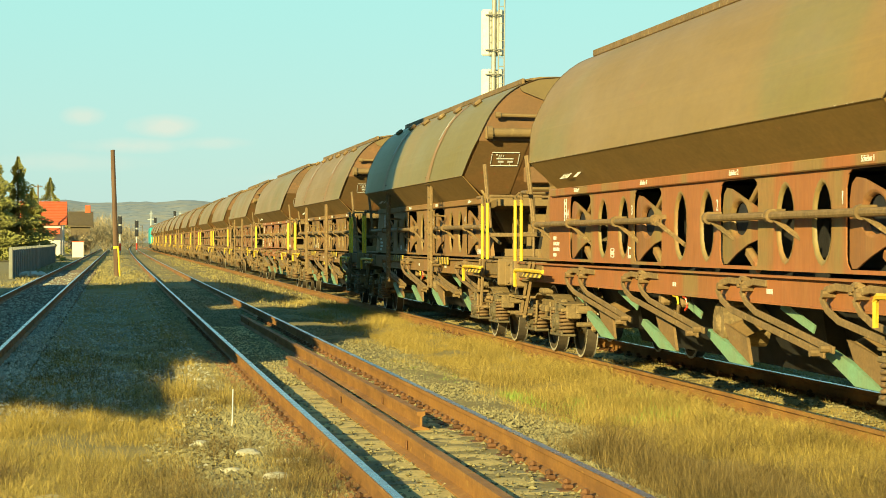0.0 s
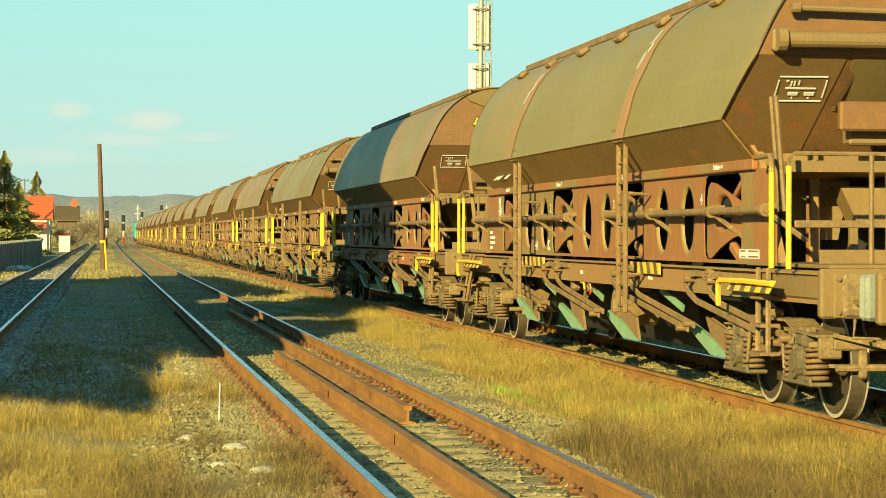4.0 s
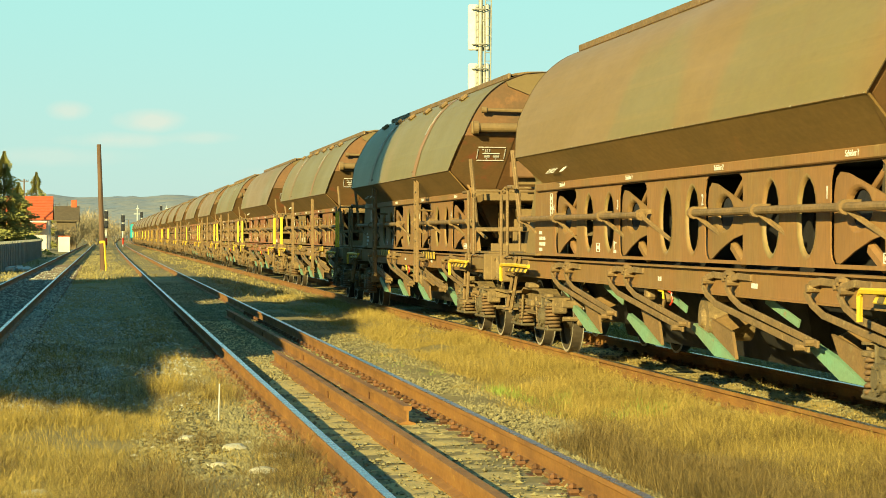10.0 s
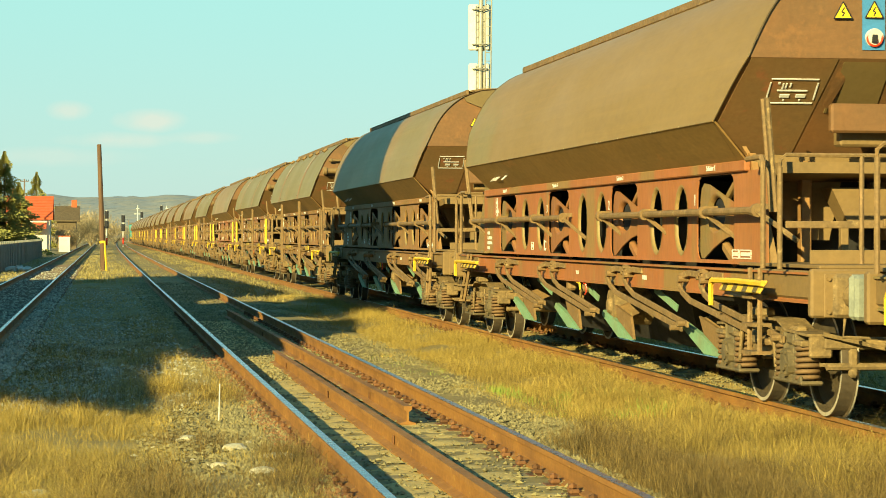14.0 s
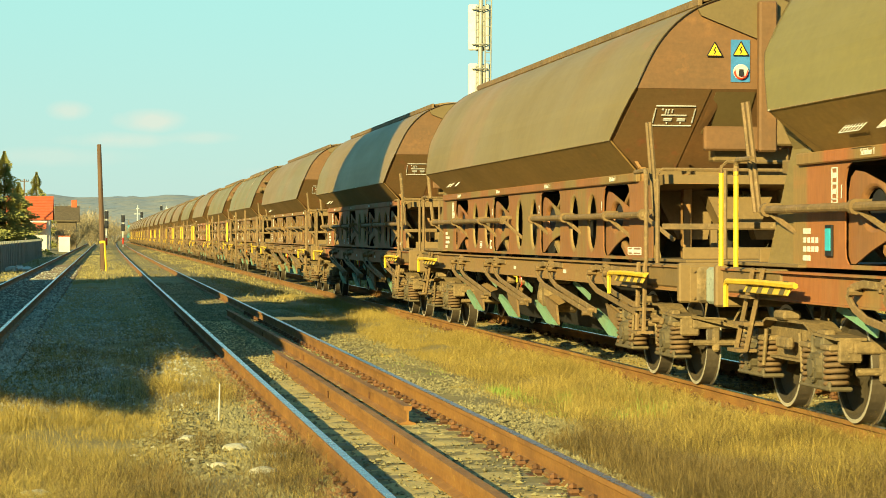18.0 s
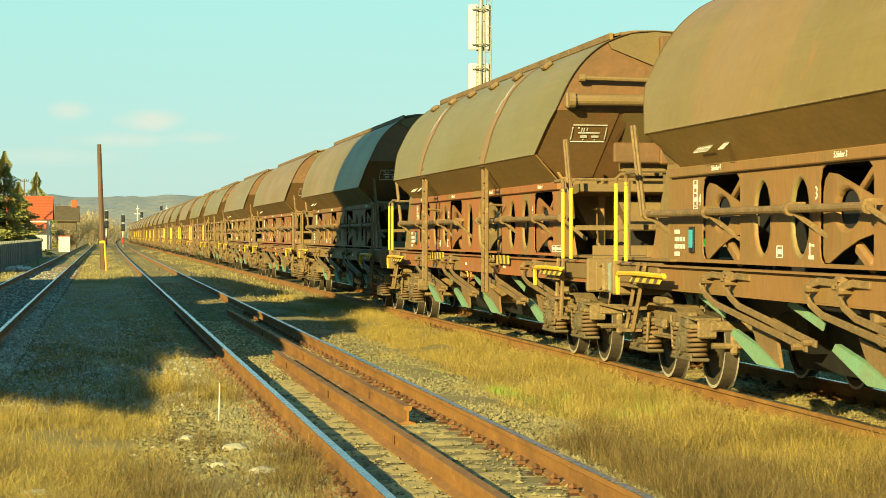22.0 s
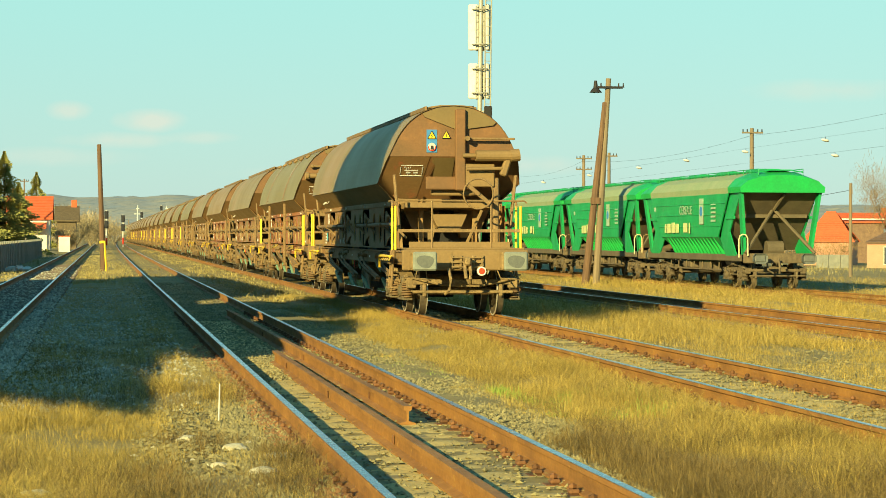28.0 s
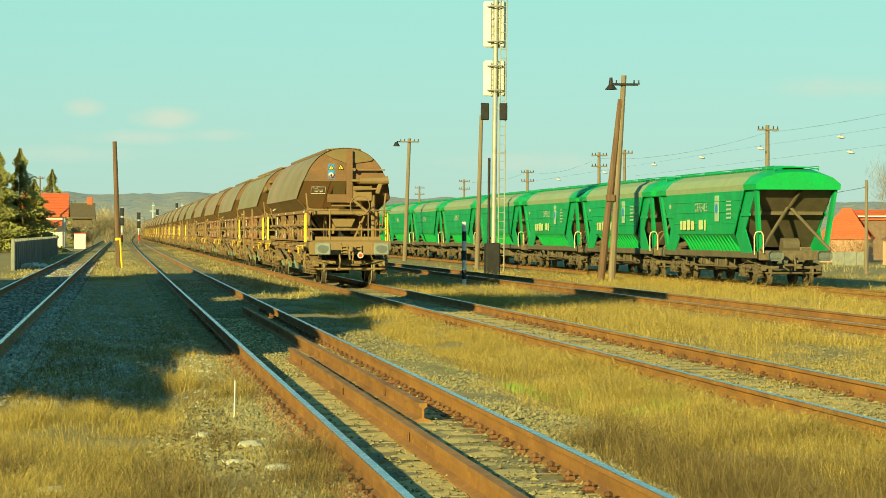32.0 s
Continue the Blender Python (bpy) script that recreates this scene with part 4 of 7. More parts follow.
            bm2.to_mesh(tmp)
            bm2.free()
            bm.from_mesh(tmp)
            bpy.data.meshes.remove(tmp)
            m = pose(s * (SIDE - 0.20), c, 1.70, 0, 0, 0) if s < 0 else pose(s * (SIDE - 0.20), c, 1.70) @ Matrix.Diagonal((-1, 1, 1, 1))
            if first is None:
                first = part("discharge_cone", bm, PANEL, w, "dusty red-brown discharge cone")
                first.matrix_basis = m
            else:
                bm.free()
                again(first, m)
        # solid black discs behind the cones' eyes, painted in for the shade inside
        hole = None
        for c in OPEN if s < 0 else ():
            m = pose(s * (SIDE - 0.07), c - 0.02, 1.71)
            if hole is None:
                hole = part("cone_opening", rod(bmesh.new(), (-0.03, 0, 0), (0.03, 0, 0), 0.19, n=18), DARK, w, "black disc standing for the shade in the cone's eye")
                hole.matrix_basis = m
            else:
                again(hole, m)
        # operating tubes with brackets
        for a, b in ((1.5, 7.75), (9.83, 16.7)):
            tb = part("operating_tube", rod(bmesh.new(), (s * 1.20, a, 1.765), (s * 1.20, b, 1.765), 0.036, n=10), FRAME, w, "dusty operating tube")
            for y in (a + 0.02, a + (b - a) * 0.28, a + (b - a) * 0.66, b - 0.05):
                bm = bmesh.new()
                rod(bm, (s * 1.20, y, 1.765), (s * 1.20, y + 0.07, 1.765), 0.062, n=10)
                rod(bm, (s * 1.20, y + 0.03, 1.76), (s * 1.02, y - 0.55, 1.50), 0.026, n=6)
                box(bm, (s * 1.13, y + 0.03, 1.80), (0.12, 0.04, 0.05))
                part("tube_bracket", bm, FRAME, tb, "bracket and linkage of the tube")
        # chute levers below the sill: hooked arms in pairs, the slanting chute and its pale green side
        side = Matrix.Diagonal((1 if s < 0 else -1, 1, 1, 1))
        arm = {}
        for c in LEVER:
            for d in (0.0, -0.82):
                m = pose(s * (SIDE + 0.10), c + d, 1.07) @ side
                if d in arm:
                    again(arm[d], m)
                    continue
                bm = bmesh.new()
                end = (0.05, -2.9, -0.47) if d == 0 else (0.04, -2.35, -0.42)
                pts = [(0.03, -0.5, 0.09), (0.0, -0.2, 0.10), (-0.03, -0.05, 0.07), (-0.05, 0.0, -0.01), (-0.04, -0.10, -0.09), (-0.02, -0.33, -0.17), end]
                for p, q in zip(pts, pts[1:]):
                    dv = Vector(q) - Vector(p)
                    box(bm, (Vector(p) + Vector(q)) / 2, (0.026, dv.length + 0.03, 0.062), 0.006, dv.to_track_quat("Y", "Z").to_matrix().to_4x4())
                rod(bm, (-0.05, end[1] + 0.08, end[2] + 0.01), (0.05, end[1] + 0.08, end[2] + 0.01), 0.032, n=8)
                rod(bm, (-0.075, -0.06, 0.04), (0.06, -0.06, 0.04), 0.036, n=8)
                if d == 0:
                    box(bm, (0.0, -0.75, 0.09), (0.09, 0.16, 0.12), 0.02)
                    for k in range(3):
                        rod(bm, (-0.06, -0.69 - 0.06 * k, 0.06 + 0.03 * k), (0.02, -0.69 - 0.06 * k, 0.06 + 0.03 * k), 0.022, n=6)
                arm[d] = part("chute_lever", bm, FRAME, w, "hooked brown chute lever")
                arm[d].matrix_basis = m
        chute = None
        for c in TIP:
            m = pose(s * (SIDE - 0.06), c, 0.0) @ side
            if chute is not None:
                again(chute, m)
                again(lip2, m)
                again(stay, m)
                continue
            bm = bmesh.new()
            loft(bm, [[(x, 0.92, 0.735), (x, 0.14, 0.625), (x, 0.0, 0.375), (x, 0.74, 0.565)] for x in (0.0, 0.03)])
            loft(bm, [[(0.03, 0.86, 0.72), (0.03, 0.74, 0.57), (0.03, 0.70, 0.56), (0.03, 0.80, 0.71)], [(0.42, 1.0, 0.86), (0.42, 0.9, 0.70), (0.42, 0.86, 0.69), (0.42, 0.95, 0.85)]])
            chute = part("chute", bm, CHUTERED, w, "olive-brown slanting discharge chute plate")
            chute.matrix_basis = m
            bm = bmesh.new()
            loft(bm, [[(-0.02, 1.50, 0.60), (-0.02, 1.42, 0.66), (-0.02, 0.72, 0.545), (-0.02, 0.0, 0.365), (-0.02, 0.66, 0.37)], [(0.03, 1.50, 0.60), (0.03, 1.42, 0.66), (0.03, 0.72, 0.545), (0.03, 0.0, 0.365), (0.03, 0.66, 0.37)]])
            lip2 = part("chute_lip", bm, CHUTE, w, "pale green worn chute side")
            lip2.matrix_basis = m
            bm = bmesh.new()
            loft(bm, [[(x, 2.75, 0.93), (x, 2.70, 1.0), (x, 1.75, 0.82), (x, 1.80, 0.75)] for x in (0.0, 0.014)])
            stay = part("chute_stay", bm, CHUTE, w, "pale green strip beside the lever")
            stay.matrix_basis = m
        # brake drum and coloured changeover handles
        bm = bmesh.new()
        rod(bm, (s * 0.55, 8.0, 0.72), (s * 1.02, 8.0, 0.72), 0.23, 0.21, n=20)
        rod(bm, (s * 1.0, 8.0, 0.72), (s * 1.06, 8.0, 0.72), 0.12, 0.07, n=14)
        box(bm, (s * 0.8, 8.0, 0.93), (0.3, 0.5, 0.08), 0.02)
        part("brake_drum", bm, GRIME, w, "dusty round brake drum")
        if s < 0:
            part("changeover_handle", path(bmesh.new(), [(-1.10, 9.35, 1.0), (-1.14, 9.33, 0.97), (-1.14, 9.15, 0.96), (-1.14, 9.12, 0.88)], 0.013), YELLOW, w, "yellow changeover handle")
            part("release_handle", path(bmesh.new(), [(-1.10, 8.95, 0.99), (-1.14, 8.93, 0.97), (-1.14, 8.80, 0.95), (-1.14, 8.77, 0.86), (-1.14, 8.84, 0.83)], 0.011), RED, w, "red release handle")
        # small valves and a pull handle between the levers
        for y in (MID - 0.3, MID + 0.5):
            bm = bmesh.new()
            box(bm, (s * 1.05, y, 0.93), (0.12, 0.16, 0.16), 0.03)
            rod(bm, (s * 1.10, y, 0.90), (s * 1.10, y + 0.1, 0.74), 0.02, n=6)
            part("brake_valve", bm, FRAME, w, "small brake valve lever")
        if s > 0:
            continue
        # markings on the side
        order = ["Schieber " + str(n_) for n_ in ((1, 2, 3, 4) if kind == "A" else (4, 3, 2, 1))]
        for c, word in zip(OPEN, order):
            q = pose(s * (SIDE + 0.046), c, 2.165, 90, 0, -90 if s < 0 else 90)
            lettering("side_lettering", word, 0.075, WHITE, w, q)
        for i, c in enumerate(OPEN):
            lettering("numeral", order[i][-1], 0.16, WHITE, w, pose(s * (SIDE + 0.006), c + 0.72, 1.84, 90, 0, -90 if s < 0 else 90))
        marks = lambda rows: [box(bm, (s * (SIDE + 0.003), y, z), (0.006, sy, sz)) for y, z, sy, sz in rows]
        frame_of = lambda y, z, a, b: [(y, z + b / 2, a, 0.01), (y, z - b / 2, a, 0.01), (y + a / 2, z, 0.01, b), (y - a / 2, z, 0.01, b)]
        # lines of a wagon number as plain bars, small framed tables, signs
        bm = bmesh.new()
        for k, (n_, g) in enumerate(((2, 0.10), (4, 0.07), (4, 0.085), (2, 0.10))):
            marks([(15.98 - j * 0.105, 1.58 - k * 0.075, g * 0.8, 0.045) for j in range(n_)])
        part("number_bars", bm, WHITE, w, "white stencilled lines of characters")
        bm = bmesh.new()
        for z, b in ((2.03, 0.12), (1.90, 0.12), (1.80, 0.07)):
            marks(frame_of(15.22, z, 0.13, b) + [(15.22, z, 0.07, b * 0.35)])
        part("framed_table", bm, WHITE, w, "small white framed load table")
        bm = bmesh.new()
        marks(frame_of(12.45, 1.40, 0.16, 0.10) + [(12.45, 1.40, 0.09, 0.045)])
        part("axle_sign", bm, WHITE, w, "small white framed figure")
        bm = bmesh.new()
        marks([(11.62, 1.43, 0.02, 0.10), (11.55, 1.46, 0.08, 0.02), (11.58, 1.36, 0.12, 0.035)])
        part("jack_sign", bm, WHITE, w, "white jacking point sign")
        bm = bmesh.new()
        marks(frame_of(2.62, 1.37, 0.20, 0.075) + frame_of(2.30, 1.37, 0.36, 0.075) + [(2.62, 1.37, 0.13, 0.035), (2.30, 1.37, 0.28, 0.035)])
        part("framed_table", bm, WHITE, w, "small white framed load table")
        bm = bmesh.new()
        for y, a in ((9.3, 0.05), (9.22, 0.05), (5.9, 0.10), (5.8, 0.06)):
            box(bm, (s * (SIDE + 0.066), y, 1.09), (0.006, a, 0.045))
        part("sill_mark", bm, WHITE, w, "small white marks on the sole bar")
        # load tables on the sloping shell
        for y, a, rows in ((14.2, 0.46, 3), (13.5, 0.16, 2)):
            bm = bmesh.new()
            h = 0.16
            for k in range(rows + 1):
                box(bm, (0, 0, -h / 2 + k * h / rows), (0.004, a, 0.008))
            for k in range(rows * 2 + 1):
                box(bm, (0, -a / 2 + k * a / (rows * 2), 0), (0.004, 0.007, h if k in (0, rows * 2) else h * 0.9))
            mk = part("load_table", bm, WHITE, w, "white outlined load table")
            mk.matrix_basis = pose(-1.262, y, 2.39, 0, 45.4, 0)
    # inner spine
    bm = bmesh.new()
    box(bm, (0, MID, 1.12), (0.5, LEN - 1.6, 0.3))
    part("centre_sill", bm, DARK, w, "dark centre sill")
    # black outlets, added so that the space behind the chutes looks shaded
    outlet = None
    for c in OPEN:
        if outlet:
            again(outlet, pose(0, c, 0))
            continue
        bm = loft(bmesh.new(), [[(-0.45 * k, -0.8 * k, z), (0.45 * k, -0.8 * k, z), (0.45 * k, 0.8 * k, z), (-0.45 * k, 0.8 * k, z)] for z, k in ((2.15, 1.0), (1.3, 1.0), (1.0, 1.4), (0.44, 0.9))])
        outlet = part("outlet", bm, DARK, w, "hopper outlet coloured black for the shade under the wagon")
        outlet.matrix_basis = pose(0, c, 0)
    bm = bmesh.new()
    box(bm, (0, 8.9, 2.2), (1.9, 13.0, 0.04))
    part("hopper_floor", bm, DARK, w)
    # black block added between the wheels in place of the deep shade there
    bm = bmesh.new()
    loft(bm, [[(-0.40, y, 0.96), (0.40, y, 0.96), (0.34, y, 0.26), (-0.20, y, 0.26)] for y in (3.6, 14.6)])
    part("discharge_trough", bm, DARK, w, "black trough added to stand for the shade under the wagon")
    # end platforms
    for e in (0, 1):
        Y = (lambda y: REAR + y) if e == 0 else (lambda y: FRONT - y)
        bm = bmesh.new()
        box(bm, (0, Y(0.67), 1.07), (2.46, 0.10, 0.40), 0.02)
        for x, z, a, b in ((-0.875, 1.055, 0.50, 0.36), (0.875, 1.055, 0.50, 0.36), (-0.42, 1.08, 0.30, 0.30)):
            box(bm, (x, Y(0.612), z), (a, 0.02, b), 0.008)
        for x in (-1.09, -0.66, 0.66, 1.09):
            for z in (0.92, 1.19):
                rod(bm, (x, Y(0.58), z), (x, Y(0.61), z), 0.02, n=6)
        box(bm, (0, Y(1.8), 1.285), (2.3, 2.3, 0.03), 0.005)
        for s in (-1, 1):
            box(bm, (s * 1.12, Y(1.6), 1.13), (0.09, 1.8, 0.24), 0.02)
        part("headstock", bm, BEAM, w, "brown end beam and platform")
        part("toe_board", B((0, Y(1.35), 1.36), (2.0, 0.03, 0.12), 0.005), BEAM, w, "brown toe board of the platform")
        for s in (-1, 1):
            bm = bmesh.new()
            rod(bm, (s * 0.875, Y(0.62), 1.05), (s * 0.875, Y(0.12), 1.05), 0.11, 0.095, n=14)
            box(bm, (s * 0.875, Y(0.6), 1.05), (0.36, 0.06, 0.36), 0.03)
            bf = part("buffer", bm, GRIME, w, "greasy buffer")
            bm = B((s * 0.875, Y(0.06), 1.055), (0.46, 0.07, 0.36), 0.03)
            part("buffer_plate", bm, BUFFER, bf, "worn pale grey buffer plate")
            bm = bmesh.new()
            loft(bm, [[(s * 0.875 + 0.165 * (1 + 0.08 * math.sin(3 * a)) * math.cos(a), Y(q), 1.05 + 0.125 * (1 + 0.1 * math.cos(2.3 * a)) * math.sin(a)) for a in [i * math.pi / 10 for i in range(20)]] for q in (0.021, 0.026)])
            part("grease_mark", bm, GREASE, bf, "dark grease on the buffer")
        bm = bmesh.new()
        for z in (0.94, 1.03, 1.12):
            box(bm, (0.02, Y(0.57), z), (0.62, 0.05, 0.03), 0.006)
        for x in (-0.28, -0.1, 0.14, 0.32):
            box(bm, (x, Y(0.585), 1.03), (0.05, 0.03, 0.26), 0.006)
        part("draw_gear_frame", bm, GRIME, w, "grimy frame round the draw hook")
        bm = bmesh.new()
        box(bm, (0, Y(0.5), 1.05), (0.12, 0.4, 0.16), 0.03)
        path(bm, [(0.05, Y(0.45), 1.02), (0.05, Y(0.35), 0.85), (0.04, Y(0.33), 0.72), (0.06, Y(0.45), 0.62)], 0.035)
        path(bm, [(-0.05, Y(0.45), 1.02), (-0.05, Y(0.35), 0.85), (-0.04, Y(0.33), 0.72)], 0.035)
        path(bm, [(-0.35, Y(0.5), 0.9), (-0.33, Y(0.36), 0.7), (-0.36, Y(0.36), 0.5), (-0.42, Y(0.5), 0.42)], 0.032)
        path(bm, [(0.62, Y(0.6), 0.86), (0.66, Y(0.5), 0.72), (1.05, Y(0.5), 0.70)], 0.014)
        path(bm, [(-0.95, Y(0.6), 0.86), (-1.0, Y(0.5), 0.72), (-0.6, Y(0.5), 0.70)], 0.014)
        path(bm, [(-1.0, Y(1.0), 0.72), (-0.4, Y(0.9), 0.58), (0.3, Y(0.9), 0.56), (1.0, Y(1.0), 0.70)], 0.02)
        path(bm, [(-1.0, Y(1.1), 0.46), (-0.4, Y(0.95), 0.44), (0.5, Y(0.95), 0.44), (1.0, Y(1.1), 0.46)], 0.018)
        part("coupling", bm, GRIME, w, "screw coupling and brake hoses")
        # handrails
        Y = (lambda y: y) if e == 0 else (lambda y: 18.52 - y)
        bm = bmesh.new()
        y = Y(0.66)
        path(bm, [(-1.27, y, 2.08), (-1.27, y, 2.18), (-1.22, y, 2.225), (1.28, y, 2.22), (1.33, y, 2.18)], 0.019)
        part("handrail", bm, FRAME, w, "grey-brown tubular handrail")
        part("knee_rail", B((0, y, 1.635), (2.44, 0.022, 0.062), 0.006), FRAME, w, "grey-brown flat lower rail")
        for x in (-0.55, 0.62):
            part("rail_post", rod(bmesh.new(), (x, y, 1.28), (x, y, 2.22), 0.022, n=6), FRAME, w)
        for s in (-1, 1):
            p1 = 1.14
            part("side_handrail", path(bmesh.new(), [(s * 1.24 - 0.03, Y(p1), 2.08), (s * 1.24 - 0.03, Y(p1), 2.18), (s * 1.24 - 0.03, Y(p1 + 0.05), 2.225), (s * 1.24 - 0.03, Y(p1 + 0.48), 2.22)], 0.025, 8), FRAME, w, "hooked tubular handrail")
            for yy in (1.24, 1.38):
                part("raking_post", rod(bmesh.new(), (s * 1.12, Y(yy), 1.75), (s * 1.22, Y(yy - 0.06), 2.74), 0.022, n=6), FRAME, w)
        for s in (-1, 1):
            for yy in (0.66, 1.14):
                p = part("grab_post", rod(bmesh.new(), (s * 1.24 - 0.03, Y(yy), 1.26), (s * 1.24 - 0.03, Y(yy), 2.12), 0.024, n=8), rail_colour, w, "yellow grab post" if rail_colour is YELLOW else "grey-brown grab post")
            # shunter step and ladder
            bm = bmesh.new()
            for yy in (1.45, 1.75):
                rod(bm, (s * 1.2, Y(yy), 1.25), (s * 1.28, Y(yy - 0.25), 0.52), 0.025, n=6)
            for k in range(3):
                box(bm, (s * (1.21 + 0.03 * k), Y(1.52 - 0.09 * k), 1.0 - 0.24 * k), (0.18, 0.32, 0.03))
            part("step", bm, FRAME, w, "rusty shunter steps")
            if s > 0:
                continue
            a, b = (0.84, 2.48) if e == 0 else (15.37, 17.4)
            bm = path(bmesh.new(), [(-1.36, a, 1.13), (-1.37, (a + b) / 2, 1.14), (-1.36, b - 0.04, 1.13), (-1.36, b, 1.09), (-1.35, b + 0.02, 0.90)], 0.026)
            part("grab_bar", bm, DULLYELLOW, w, "bent dull yellow grab bar")
            hazard(w, (-1.33, 1.55 if e == 0 else 16.2, 1.10), (0.02, 1.25, 0.13), lean=32)
    # roller handwheel at one end
    bm = bmesh.new()
    ring(bm, (0.36, 0.62, 2.36), (0, 1, 0), 0.295, 0.017, 28, 6)
    box(bm, (0.36, 0.64, 2.36), (0.60, 0.02, 0.08), 0.01, pose(0, 0, 0, 0, 40, 0))
    rod(bm, (0.36, 0.60, 2.36), (0.36, 1.6, 2.36), 0.03, n=8)
    box(bm, (0.86, 1.5, 2.0), (0.12, 0.16, 1.4), 0.03)
    hw = part("handwheel", bm, FRAME, w, "large round brake handwheel")
    if B_:
        for y in (6.22, 12.3):
            for s in (-1,):
                bm = bmesh.new()
                for d in (-0.16, 0.16):
                    box(bm, (s * 1.37, y + d, 1.68), (0.05, 0.05, 1.95), 0.008)
                for k in range(9):
                    rod(bm, (s * 1.37, y - 0.16, 0.78 + k * 0.22), (s * 1.37, y + 0.16, 0.78 + k * 0.22), 0.014, n=6)
                box(bm, (s * 1.38, y, 2.62), (0.10, 0.44, 0.16), 0.01)
                for d in (-0.16, 0.16):
                    path(bm, [(s * 1.37, y + d, 2.0), (s * 1.12, y + d, 1.98)], 0.015)
                    path(bm, [(s * 1.37, y + d, 1.12), (s * 1.12, y + d, 1.12)], 0.015)
                part("ladder", bm, FRAME, w, "brown side ladder")
                hazard(w, (-1.185, y - 0.20, 1.19), (0.02, 1.49, 0.125))
        # rust primer brushed along the welds of the shell, with white strokes and small rungs
        rnd = random.Random(5)
        for y in (6.0, 12.5):
            bm = bmesh.new()
            prev = None
            for k, (x, z) in enumerate(ARC[4:-1]):
                a, b = 0.17 + rnd.uniform(-0.02, 0.03), 0.20 + rnd.uniform(-0.02, 0.05)
                row = [bm.verts.new((-x - 0.006, q, z + 0.005)) for q in (y - a, y, y + b)]
                if prev:
                    bm.faces.new((prev[0], prev[1], row[1], row[0]))
                    bm.faces.new((prev[1], prev[2], row[2], row[1]))
                prev = row
            part("seam_band", bm, SEAM, w, "rust-orange primer along the weld")
            arc = [p for p in ARC if 2.80 < p[1] < 3.85]
            for k, (i0, d, mat) in enumerate(((1, 0.10, STICKER), (4, 0.14, STICKER), (3, 0.06, WHITE))):
                p0, p1 = arc[i0], arc[i0 + (2 if k < 2 else 1)]
                bm = bmesh.new()
                wd = 0.11 if k < 2 else 0.02
                loft(bm, [[(-p0[0] - o, y + d, p0[1] + o), (-p0[0] - o, y + d + wd, p0[1] + o), (-p1[0] - o, y + d + wd + 0.03, p1[1] + o), (-p1[0] - o, y + d + 0.03, p1[1] + o)] for o in (0.008, 0.011)])
                part("faded_sticker" if k < 2 else "paint_stroke", bm, mat, w, "faded blue-grey sticker" if k < 2 else "white brush stroke")
        for y in (4.4, 6.6, 8.6, MID + 1.2, MID + 3.2, MID + 5.3):
            bm = bmesh.new()
            box(bm, (-0.82, y, 3.90), (0.14, 0.32, 0.07), 0.02, pose(0, 0, 0, 0, -38, 0))
            part("roof_latch", bm, FRAME, w, "roof lid latch")
    for y in (1.72, 16.4):
        build_bogie(w, y)
    for y in (0.82, 2.62, 15.5, 17.3):
        build_wheelset(w, y)
    return w


TRACK_X = 6.94
LABEL_A = "olive-brown covered hopper wagon with smooth sides"
LABEL_B = "olive-brown covered hopper wagon with side ladders"
proto = {("A", 1): build_wagon("A", pose(TRACK_X, 0, 0), LABEL_A, YELLOW), ("B", 1): build_wagon("B", pose(TRACK_X, 0, 0), LABEL_B, YELLOW)}


def recolour(w, name, material):
    for o in w.children_recursive:
        if o.name.split(".")[0] == name:
            for sl in o.material_slots:
                sl.link = "OBJECT"
                sl.material = material


# kinds from the last wagon to the first, with yellow or grey posts
KINDS = "ABAAABBABBABAABABAABBABA"
POSTS = "110000111110111011110111"
PANEL_RED = surface("side_panel_red", (0.320, 0.112, 0.034), (0.265, 0.108, 0.034), (0.25, 0.165, 0.055), scale=1.0, fine=18, rough=0.62, bump=0.06, stretch=(1, 1.2, 0.35), spots=0.2, streak=(0.29, 0.16, 0.06), patch=((0.200, 0.160, 0.054), 0.56))
PANEL_DUST = surface("side_panel_dusty", (0.240, 0.124, 0.038), (0.200, 0.118, 0.038), (0.26, 0.18, 0.065), scale=1.0, fine=18, rough=0.66, bump=0.06, stretch=(1, 1.2, 0.35), spots=0.35, streak=(0.25, 0.18, 0.07), patch=((0.255, 0.125, 0.040), 0.50))
HOPPER_RUST = surface("hopper_paint_rusty", (0.205, 0.155, 0.034), (0.185, 0.138, 0.030), (0.32, 0.150, 0.038), scale=0.45, fine=14, rough=0.45, bump=0, stretch=(1, 0.5, 0.8), spots=0.12, streak=(0.165, 0.122, 0.030), patch=((0.245, 0.155, 0.034), 0.60), gloss=0.18, speckle=0.15)
HOPPER_OLIVE = surface("hopper_paint_olive", (0.225, 0.150, 0.030), (0.190, 0.126, 0.027), (0.27, 0.135, 0.032), scale=0.7, fine=14, rough=0.45, bump=0, stretch=(1, 0.6, 0.6), spots=0.15, streak=(0.18, 0.115, 0.027), patch=((0.260, 0.142, 0.030), 0.54), gloss=0.18, speckle=0.15)
wagons = []
PLACE = [0.0]
for k in range(len(KINDS)):
    PLACE.append(PLACE[-1] + PITCH)
used = set()
for i, k in enumerate(KINDS):
    if k not in used:
        w = proto[k, 1]
        used.add(k)
    else:
        w = copy_thing(proto[k, 1], pose(TRACK_X, PLACE[i], 0))
    wagons.append(w)
